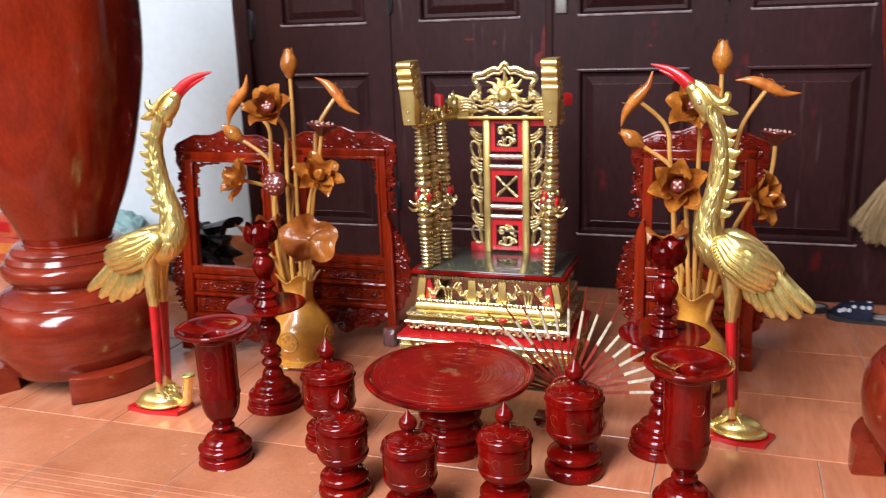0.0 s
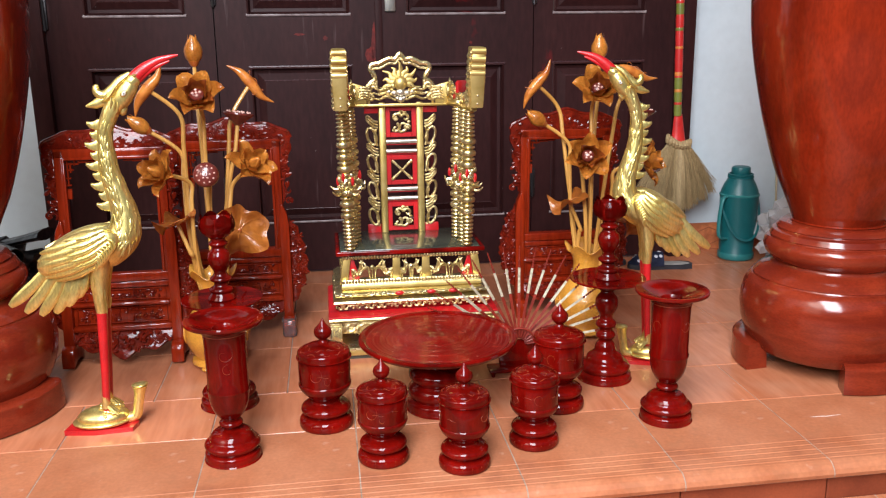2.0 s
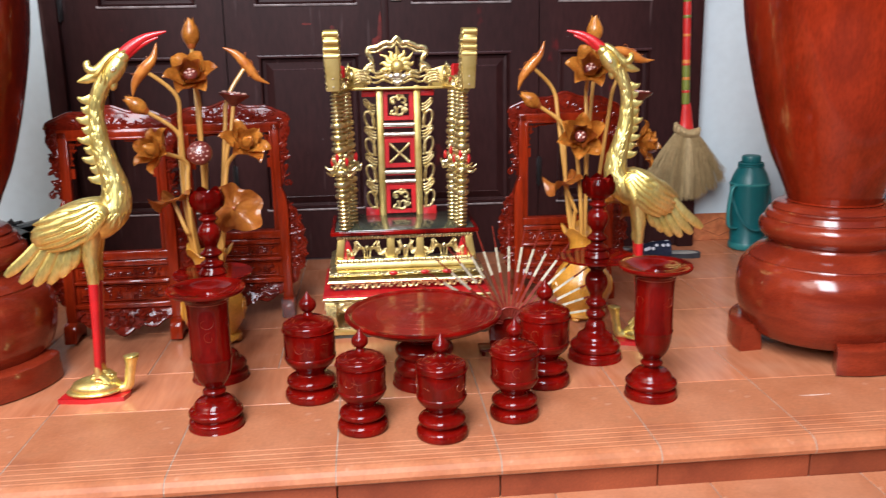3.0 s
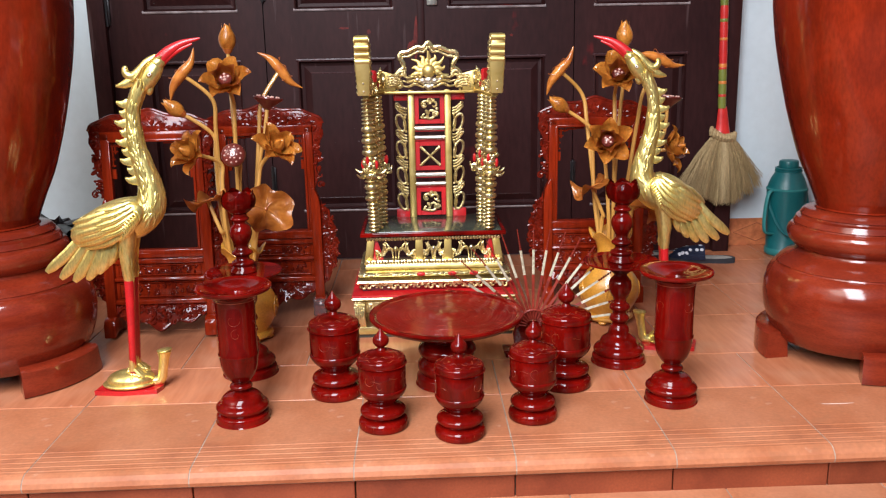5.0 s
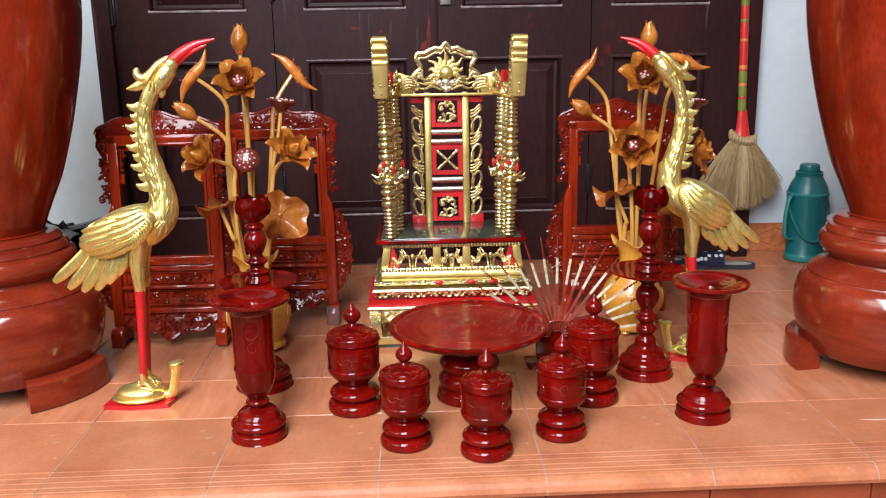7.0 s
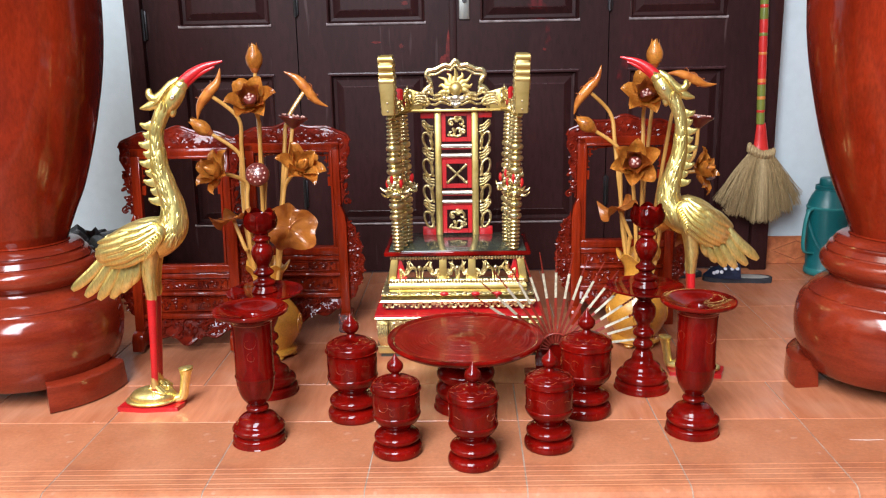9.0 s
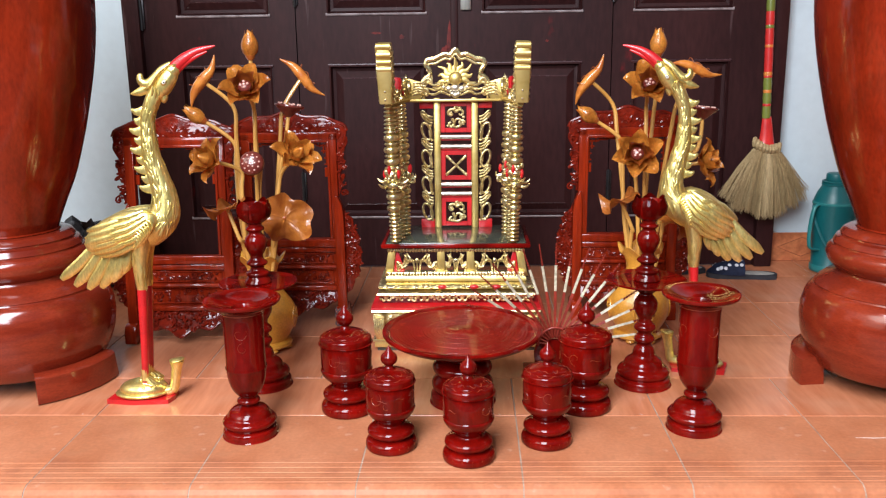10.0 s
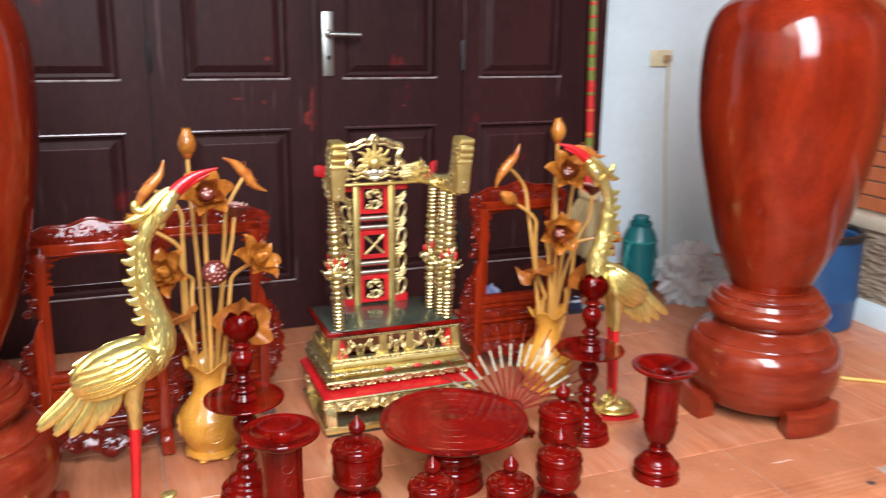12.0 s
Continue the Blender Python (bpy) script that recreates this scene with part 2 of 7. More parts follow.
def soften(prof, steps=3):
    """Rounds a profile: Catmull-Rom between its points."""
    out = []
    n = len(prof)
    for i in range(n - 1):
        p0, p1, p2, p3 = (Vector(prof[max(0, min(n - 1, k))]) for k in (i - 1, i, i + 1, i + 2))
        for s in range(steps):
            t = s / steps
            q = 0.5 * (2 * p1 + (p2 - p0) * t + (2 * p0 - 5 * p1 + 4 * p2 - p3) * t * t + (3 * p1 - p0 - 3 * p2 + p3) * t ** 3)
            out.append((max(q[0], 0.0), q[1]))
    out.append(tuple(prof[-1]))
    return out


def lathe(prof, seg=40, material=0):
    """Turns a profile of (radius, height) round z."""
    bm = bmesh.new()
    rings = []
    for r, z in prof:
        if r < 1e-5:
            rings.append([bm.verts.new((0, 0, z))])
        else:
            rings.append([bm.verts.new((r * math.cos(a), r * math.sin(a), z)) for a in (2 * math.pi * k / seg for k in range(seg))])
    for a, b in zip(rings, rings[1:]):
        for k in range(seg):
            q = [a[k % len(a)], a[(k + 1) % len(a)], b[(k + 1) % len(b)], b[k % len(b)]]
            q = list(dict.fromkeys(q))
            if len(q) > 2:
                f = bm.faces.new(q)
                f.material_index = material
    bmesh.ops.recalc_face_normals(bm, faces=bm.faces)
    return bm


def box(x0, x1, y0, y1, z0, z1, bevel=0.0, seg=2):
    bm = bmesh.new()
    bmesh.ops.create_cube(bm, size=1)
    bmesh.ops.transform(bm, verts=bm.verts, matrix=Matrix.Translation(((x0 + x1) / 2, (y0 + y1) / 2, (z0 + z1) / 2))
                        @ Matrix.Diagonal((x1 - x0, y1 - y0, z1 - z0, 1)))
    if bevel:
        bmesh.ops.bevel(bm, geom=bm.edges[:], offset=bevel, segments=seg, affect="EDGES", profile=0.5)
    return bm


def smooth_path(pts, steps=6):
    out = []
    n = len(pts)
    for i in range(n - 1):
        p0, p1, p2, p3 = (Vector(pts[max(0, min(n - 1, k))]) for k in (i - 1, i, i + 1, i + 2))
        for s in range(steps):
            t = s / steps
            out.append(0.5 * (2 * p1 + (p2 - p0) * t + (2 * p0 - 5 * p1 + 4 * p2 - p3) * t * t + (3 * p1 - p0 - 3 * p2 + p3) * t ** 3))
    out.append(Vector(pts[-1]))
    return out


def tube(pts, radii, seg=10, flat=None, up=(0, 0, 1), material=0):
    """A round or oval bar along a path. radii: one number or one for each point; flat: the second radius as a share of the first."""
    bm = bmesh.new()
    pts = [Vector(p) for p in pts]
    n = len(pts)
    rr = list(radii) if isinstance(radii, (list, tuple)) else [radii] * n
    if len(rr) != n:
        rr = [float(v) for v in np.interp(np.linspace(0, 1, n), np.linspace(0, 1, len(rr)), rr)]
    side = None
    rings = []
    for i, p in enumerate(pts):
        d = (pts[min(i + 1, n - 1)] - pts[max(i - 1, 0)])
        d = d.normalized() if d.length > 1e-9 else Vector((0, 0, 1))
        if side is None:
            side = d.cross(Vector(up))
            if side.length < 1e-3:
                side = d.cross(Vector((1, 0, 0)))
        side = (side - d * side.dot(d)).normalized()
        other = d.cross(side)
        k = flat if flat else 1.0
        r = max(rr[i], 1e-4)
        rings.append([bm.verts.new(p + side * r * math.cos(a) + other * r * k * math.sin(a)) for a in (2 * math.pi * j / seg for j in range(seg))])
    for a, b in zip(rings, rings[1:]):
        for j in range(seg):
            bm.faces.new((a[j], a[(j + 1) % seg], b[(j + 1) % seg], b[j])).material_index = material
    for ring in (rings[0][::-1], rings[-1]):
        bm.faces.new(ring).material_index = material
    bmesh.ops.recalc_face_normals(bm, faces=bm.faces)
    return bm


def slab(outline, thick, bevel=0.0):
    """A flat board: an outline of (x, z), thick along y from 0 to thick."""
    bm = bmesh.new()
    lower = [bm.verts.new((x, 0, z)) for x, z in outline]
    f = bm.faces.new(lower)
    geom = bmesh.ops.extrude_face_region(bm, geom=[f])
    vs = [g for g in geom["geom"] if isinstance(g, bmesh.types.BMVert)]
    bmesh.ops.translate(bm, verts=vs, vec=(0, thick, 0))
    bmesh.ops.recalc_face_normals(bm, faces=bm.faces)
    if bevel:
        es = [e for e in bm.edges if abs(e.verts[0].co.y - e.verts[1].co.y) < 1e-6]
        bmesh.ops.bevel(bm, geom=es, offset=bevel, segments=2, affect="EDGES", profile=0.5)
    return bm


def curl(cx, cz, r, turns, start, hand=1, y=0.0, steps=14, inner=0.25):
    """Points of a scroll in the upright plane, from its outer end inwards."""
    out = []
    for i in range(steps + 1):
        t = i / steps
        a = start + hand * turns * 2 * math.pi * t
        q = r * (1 - (1 - inner) * t)
        out.append((cx + q * math.cos(a), y, cz + q * math.sin(a)))
    return out


def blob(x, y, z, rx, ry, rz, seg=8):
    bm = bmesh.new()
    bmesh.ops.create_uvsphere(bm, u_segments=seg, v_segments=max(4, seg - 2), radius=1)
    bmesh.ops.transform(bm, verts=bm.verts, matrix=Matrix.Translation((x, y, z)) @ Matrix.Diagonal((rx, ry, rz, 1)))
    return bm

# ---- the porch ----
PITCH, EDGE, ROW = 0.3485, -1.84, -1.462
floor = tagged(new("floor"), "terracotta tiled porch floor with pale joints", "floor", kind="structure")
part("screed", box(-3.4, 2.9, -1.775, 0.30, -0.25, -0.0025), GROUT, floor)
part("lower_tread", box(-3.4, 2.9, -2.30, -1.775, -0.25, -0.1005), GROUT, floor)

wall_n = tagged(new("wall_north"), "white painted wall round the door", "wall", kind="structure")
part("wall_face", box(-4.0, -1.28, 0.085, 0.25, -0.01, 3.1), WALL, wall_n)
part("wall_face", box(1.27, 2.9, 0.085, 0.25, -0.01, 3.1), WALL, wall_n)
part("wall_face", box(-1.28, 1.27, 0.085, 0.25, 2.32, 3.1), WALL, wall_n)

# ceiling added out of view to block sky; its grey cuts bounced light
SOFFIT = surface("unseen_ceiling_grey", (0.34, 0.33, 0.31), (0.26, 0.25, 0.24), 2, 0.8, fine=0.08)
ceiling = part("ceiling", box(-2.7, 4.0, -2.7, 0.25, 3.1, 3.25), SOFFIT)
tagged(ceiling, "added unseen porch ceiling, greyed to cut bounced light", "ceiling", kind="structure")
# yard ground out of view, toned dark so the lacquer reflects little
ground = part("ground", box(-400, 400, -400, 400, -0.40, -0.25), DARK_GROUND)
tagged(ground, "unseen yard ground, toned dark to keep reflections dim", "ground", kind="structure")


# ---- the door ----
def panel_mesh(x0, x1, z0, z1):
    """A raised panel in a recess: rings going inwards."""
    bm = bmesh.new()
    rings = []
    for inset, y in ((0.0, -0.004), (0.006, -0.008), (0.012, 0.014), (0.024, 0.016), (0.05, 0.002), (0.054, 0.0)):
        rings.append([bm.verts.new((x, y, z)) for x, z in ((x0 + inset, z0 + inset), (x1 - inset, z0 + inset), (x1 - inset, z1 - inset), (x0 + inset, z1 - inset))])
    for a, b in zip(rings, rings[1:]):
        for k in range(4):
            bm.faces.new((a[k], a[(k + 1) % 4], b[(k + 1) % 4], b[k]))
    bm.faces.new(rings[-1])
    return bm


def leaf_mesh(x0, x1, holes):
    """Stiles and rails round the panel openings."""
    bm = bmesh.new()
    hx0, hx1 = holes[0][0], holes[0][1]
    merge(bm, box(x0, hx0, 0.0, 0.04, 0.006, 2.2))
    merge(bm, box(hx1, x1, 0.0, 0.04, 0.006, 2.2))
    z = 0.006
    for _, _, a, b in holes:
        merge(bm, box(hx0, hx1, 0.0, 0.04, z, a))
        z = b
    merge(bm, box(hx0, hx1, 0.0, 0.04, z, 2.2))
    return bm


door = tagged(new("door_1"), "closed dark maroon four-leaf panelled wooden door", "door", kind="structure")
LEAVES = ((-1.215, -0.615, -1.075, -0.715), (-0.611, -0.002, -0.490, -0.108), (0.002, 0.608, 0.110, 0.492), (0.612, 1.20, 0.690, 1.064))
for x0, x1, p0, p1 in LEAVES:
    holes = [(p0, p1, 0.212, 0.818), (p0, p1, 1.010, 1.62), (p0, p1, 1.75, 2.08)]
    leaf = part("door_leaf", leaf_mesh(x0, x1, holes), DOOR, door, smooth=False)
    for _, _, a, b in holes:
        part("door_panel", panel_mesh(p0, p1, a, b), DOOR, leaf, smooth=False)
        # bottom bead carries the painted highlight, top bead the plain bead paint
        for z, mt in ((a, BEAD_GLINT), (b, DOOR_BEAD)):
            part("panel_bead", tube([(p0 - 0.004, -0.001, z), (p1 + 0.004, -0.001, z)], 0.0062, 8), mt, leaf)
        part("panel_bead", tube([(p0 + 0.05, 0.003, a + 0.052), (p1 - 0.05, 0.003, a + 0.052)], 0.003, 6), DOOR_BEAD, leaf)
        part("panel_bead", tube([(p0 + 0.05, 0.003, b - 0.052), (p1 - 0.05, 0.003, b - 0.052)], 0.004, 6), DOOR_BEAD, leaf)
part("door_frame", box(-1.285, -1.218, -0.025, 0.12, 0, 2.32, 0.006), DOOR, door)
part("door_frame", box(1.203, 1.272, -0.025, 0.12, 0, 2.32, 0.006), DOOR, door)
part("door_frame", box(-1.218, 1.203, -0.025, 0.12, 2.205, 2.32, 0.006), DOOR, door)
part("astragal", box(-0.012, 0.016, -0.008, 0.0, 0.01, 2.2, 0.003), DOOR, door)

WORN_RED = surface("worn_red_undercoat", (0.16, 0.020, 0.016), (0.055, 0.013, 0.013), 38, 0.5, 0.42, spec=0.13, fine=0.3, fine_scale=60)
rnd = random.Random(21)
for x, z, w, h in ((-0.018, 0.895, 0.010, 0.105), (-0.034, 0.860, 0.018, 0.036), (-0.203, 0.922, 0.010, 0.010), (-0.186, 1.084, 0.014, 0.010), (-0.300, 0.938, 0.022, 0.005), (0.36, 0.90, 0.008, 0.006)):
    ring = [(x + w * math.cos(a) * rnd.uniform(0.55, 1.1), z + h * math.sin(a) * rnd.uniform(0.6, 1.1)) for a in (2 * math.pi * i / 14 for i in range(14))]
    part("worn_patch", turned(slab(ring, 0.0012), Matrix.Translation((0, -0.0008, 0))), WORN_RED, door, smooth=False)

handle = part("door_handle", box(0.026, 0.068, -0.012, 0.0, 1.018, 1.262, 0.004), STEEL, door, "brushed steel lever handle plate")
part("lever", merge(tube(smooth_path([(0.047, -0.005, 1.178), (0.047, -0.05, 1.178), (0.06, -0.056, 1.178), (0.165, -0.056, 1.176)], 5), 0.0085, 10, up=(1, 0, 0)),
                    blob(0.047, -0.012, 1.178, 0.017, 0.008, 0.017, 12)), STEEL, handle)
part("key_cylinder", tube([(0.047, -0.022, 1.09), (0.047, 0.0, 1.09)], 0.009, 12, up=(1, 0, 0)), DARK_METAL, handle)
for hx, hz in ((-0.612, 1.10), (0.61, 1.10), (-1.214, 1.02), (-0.612, 0.34), (0.61, 0.34)):
    part("hinge", merge(box(hx - 0.008, hx + 0.012, -0.010, 0.0, hz - 0.055, hz + 0.055, 0.003),
                        tube([(hx, -0.012, hz - 0.06), (hx, -0.012, hz + 0.06)], 0.006, 8)), DARK_METAL, door)

# ---- turned lacquer ware ----
def lacquer_cup():
    t = thing("lacquer_cup", pose(0, 0, 0), "dark red lacquered flared wooden goblet with faint gold scrolls", "goblet", "goblets")
    base = [(0, 0), (0.060, 0), (0.0625, 0.003), (0.0625, 0.017), (0.058, 0.021), (0.054, 0.023), (0.058, 0.027), (0.0625, 0.034), (0.062, 0.040), (0.055, 0.046),
            (0.051, 0.049), (0.048, 0.057), (0.038, 0.067), (0.022, 0.071), (0.017, 0.074), (0, 0.074)]
    part("foot", lathe(soften(base, 2), 44), LACQUER, t)
    stem = [(0, 0.073), (0.016, 0.073), (0.017, 0.078), (0.025, 0.081), (0.027, 0.086), (0.024, 0.091), (0.0185, 0.094), (0.021, 0.099), (0, 0.099)]
    part("knop", lathe(soften(stem, 2), 36), LACQUER, t)
    bowl = [(0, 0.098), (0.020, 0.098), (0.030, 0.108), (0.038, 0.122), (0.0435, 0.142), (0.046, 0.165), (0.0475, 0.167), (0.0475, 0.171), (0.046, 0.173),
            (0.0455, 0.22), (0.046, 0.27), (0.048, 0.300), (0.055, 0.312), (0.069, 0.319), (0.084, 0.324), (0.0875, 0.329), (0.086, 0.334), (0.071, 0.331), (0.053, 0.322),
            (0.030, 0.314), (0.023, 0.310), (0.021, 0.28), (0.020, 0.20), (0, 0.19)]
    part("bowl", lathe(soften(bowl, 2), 48), LACQUER, t)
    for k, (a0, z0, r) in enumerate(((-1.75, 0.262, 0.019), (-1.62, 0.226, 0.015), (-0.35, 0.250, 0.018), (2.85, 0.252, 0.018), (1.2, 0.250, 0.018))):
        pts = [((0.0458) * math.cos(a0 + x / 0.046), 0.0458 * math.sin(a0 + x / 0.046), z) for x, _, z in curl(0, z0, r, 0.9, 0.4 + k, 1 if k % 2 else -1)]
        part("gold_scroll", tube(pts, [0.0002, 0.0008, 0.0006, 0.0002], 5, 0.5), LACQUER_GOLD, t)
    part("gold_band", lathe([(0.0462, 0.301), (0.0492, 0.3015), (0.0492, 0.303), (0.0470, 0.3035)], 40), LACQUER_GOLD, t)
    return t


def lacquer_jar(s):
    """A lidded jar; s: its size against the small one."""
    t = thing("lidded_jar", pose(0, 0, 0), "dark red lacquered lidded wooden jar with pointed knob and gold scrolls", "jar", "lidded jars")
    k = s
    foot = [(0.056, 0), (0.0595, 0.003), (0.0605, 0.012), (0.0585, 0.020), (0.053, 0.0252), (0.045, 0.0278), (0.043, 0.0295), (0.046, 0.0318), (0.053, 0.036), (0.0555, 0.0425),
            (0.053, 0.049), (0.045, 0.054), (0.035, 0.0568), (0.031, 0.060), (0.031, 0.063)]
    part("foot", lathe([(0, 0)] + [(r * k, z * k) for r, z in soften(foot, 2)] + [(0, 0.063 * k)], 44), LACQUER, t)
    body = [(0, 0.062), (0.031, 0.062), (0.0335, 0.0675), (0.0405, 0.0745), (0.0485, 0.0815), (0.0545, 0.0895), (0.0578, 0.0975), (0.0586, 0.1010), (0.0578, 0.1035), (0.0562, 0.1050), (0.0570, 0.1075),
            (0.0572, 0.135), (0.0572, 0.160), (0.0562, 0.1620), (0.0562, 0.164), (0, 0.164)]
    part("body", lathe([(r * k, z * k) for r, z in body], 48), LACQUER, t)
    lid = part("lid", lathe([(r * k, z * k) for r, z in soften(((0, 0.1632), (0.0572, 0.1632), (0.0579, 0.1642), (0.0580, 0.1730), (0.0572, 0.1765), (0.0535, 0.1800), (0.0475, 0.1822), (0.0455, 0.1845), (0.034, 0.1890), (0.022, 0.1925), (0.013, 0.194), (0, 0.194)), 2)], 48), LACQUER, t)
    part("knob", lathe([(r * k, z * k) for r, z in soften(((0, 0.193), (0.012, 0.193), (0.010, 0.199), (0.0085, 0.203), (0.013, 0.206), (0.0180, 0.212), (0.0195, 0.219), (0.0178, 0.227),
                                                   (0.0115, 0.2335), (0.0070, 0.2395), (0.0030, 0.2465), (0.0, 0.252)), 2)], 28), LACQUER, lid)
    for j, (a0, z0, r, tn) in enumerate(((-2.15, 0.136, 0.020, 0.85), (-1.62, 0.120, 0.010, 0.7), (-0.3, 0.134, 0.018, 0.9), (0.8, 0.128, 0.014, 0.8), (1.9, 0.134, 0.016, 0.9))):
        rr = 0.0571 * k
        pts = [(rr * math.cos(a0 + x / 0.058), rr * math.sin(a0 + x / 0.058), z * k) for x, _, z in curl(0, z0, r, tn, 0.9 + j, 1 if j % 2 else -1)]
        part("gold_scroll", tube(pts, [0.0002, 0.0009, 0.0007, 0.0002], 5, 0.5), LACQUER_GOLD, t)
    for j in range(20):
        a = 2 * math.pi * (j % 10) / 10 + 0.31 * (j // 10)
        pts = []
        for i in range(9):
            u = i / 8
            r = (0.0505, 0.0375)[j // 10] + (0.0028, 0.0040)[j // 10] * math.sin(u * 5.2 + 2.4 * j)
            z = float(np.interp(r, (0.022, 0.034, 0.0455, 0.0475, 0.0535, 0.0578), (0.1924, 0.1890, 0.1846, 0.1823, 0.1800, 0.1765)))
            pts.append((r * k * math.cos(a + 0.42 * u), r * k * math.sin(a + 0.42 * u), z * k))
        part("lid_scroll", tube(pts, [0.0002, 0.0007, 0.0009, 0.0006, 0.0002], 5, 0.6), LACQUER_GOLD, lid)
    for a0, a1, z in ((-2.05, -1.55, 0.1335), (-1.25, -0.85, 0.139), (0.2, 0.6, 0.130), (1.2, 1.7, 0.136), (2.5, 2.9, 0.132)):
        pts = [(0.0571 * k * math.cos(a0 + (a1 - a0) * u), 0.0571 * k * math.sin(a0 + (a1 - a0) * u), (z + 0.002 * math.sin(6 * u)) * k) for u in (0, 0.2, 0.4, 0.6, 0.8, 1)]
        part("gold_stroke", tube(pts, [0.0002, 0.0009, 0.0006, 0.0002], 5, 0.5), LACQUER_GOLD, t)
    for j in range(16):
        a = 2 * math.pi * j / 16
        part("foot_mark", tube([(0.0597 * k * math.cos(a), 0.0597 * k * math.sin(a), 0.006 * k), (0.0597 * k * math.cos(a + 0.02), 0.0597 * k * math.sin(a + 0.02), 0.018 * k)], 0.0006, 4), LACQUER_GOLD, t)
    return t


def candlestick():
    t = thing("candlestick", pose(0, 0, 0), "tall dark red lacquered candlestick with drip plate and lotus cup", "candlestick", "candlesticks")
    foot = [(0, 0), (0.070, 0), (0.072, 0.004), (0.072, 0.018), (0.067, 0.022), (0.063, 0.025), (0.067, 0.030), (0.069, 0.038), (0.064, 0.046), (0.054, 0.052),
            (0.051, 0.060), (0.047, 0.068), (0.036, 0.076), (0.030, 0.083), (0.028, 0.094), (0.020, 0.108), (0, 0.108)]
    part("foot", lathe(soften(foot, 2), 48), LACQUER, t)
    shaft = [(0, 0.107), (0.019, 0.107), (0.019, 0.113), (0.025, 0.120), (0.027, 0.126), (0.024, 0.133), (0.019, 0.138), (0.020, 0.147), (0.027, 0.153), (0.028, 0.159), (0.025, 0.166),
             (0.018, 0.172), (0.018, 0.182), (0.022, 0.190), (0.029, 0.204), (0.031, 0.218), (0.029, 0.232), (0.021, 0.243), (0.017, 0.250), (0.024, 0.257), (0.026, 0.263), (0.018, 0.270), (0.016, 0.279), (0, 0.279)]
    part("shaft", lathe(soften(shaft, 2), 36), LACQUER, t)
    plate = [(0, 0.278), (0.022, 0.278), (0.070, 0.279), (0.097, 0.283), (0.102, 0.287), (0.101, 0.290), (0.095, 0.290), (0.045, 0.2865), (0, 0.2865)]
    part("drip_plate", lathe(soften(plate, 2), 56), LACQUER, t)
    upper = [(0, 0.286), (0.032, 0.286), (0.033, 0.294), (0.029, 0.300), (0.026, 0.305), (0.030, 0.311), (0.028, 0.317), (0.019, 0.322), (0.0175, 0.331), (0.026, 0.337), (0.027, 0.343), (0.019, 0.350),
             (0.016, 0.359), (0.022, 0.371), (0.028, 0.386), (0.0295, 0.398), (0.025, 0.411), (0.018, 0.418), (0.017, 0.424), (0.023, 0.429), (0.024, 0.434), (0.018, 0.440), (0.018, 0.447), (0, 0.447)]
    part("upper_shaft", lathe(soften(upper, 2), 36), LACQUER, t)
    cup = part("lotus_cup", lathe([(0, 0.446), (0.020, 0.446), (0.033, 0.456), (0.040, 0.470), (0.041, 0.484), (0.038, 0.496), (0.034, 0.498), (0.032, 0.490), (0.028, 0.480), (0, 0.474)], 36), LACQUER, t)
    for j in range(6):
        a = 2 * math.pi * j / 6
        bm = bmesh.new()
        rows = []
        for i in range(6):
            u = i / 5
            w = 0.0225 * math.sqrt(max(0.004, 1 - (max(0, u - 0.45) / 0.56) ** 2)) * (0.75 + 0.5 * min(0.5, u))
            r = 0.0405 + 0.005 * math.sin(math.pi * min(1, u * 1.25)) - 0.004 * max(0, u - 0.6)
            z = 0.462 + 0.047 * u
            rows.append([bm.verts.new((r * math.cos(a + v * w / r), r * math.sin(a + v * w / r), z)) for v in (-1, -0.5, 0, 0.5, 1)])
        for p, q in zip(rows, rows[1:]):
            for i in range(4):
                bm.faces.new((p[i], p[i + 1], q[i + 1], q[i]))
        bmesh.ops.solidify(bm, geom=bm.faces[:], thickness=0.0025)
        part("petal", bm, LACQUER, cup)
    return t


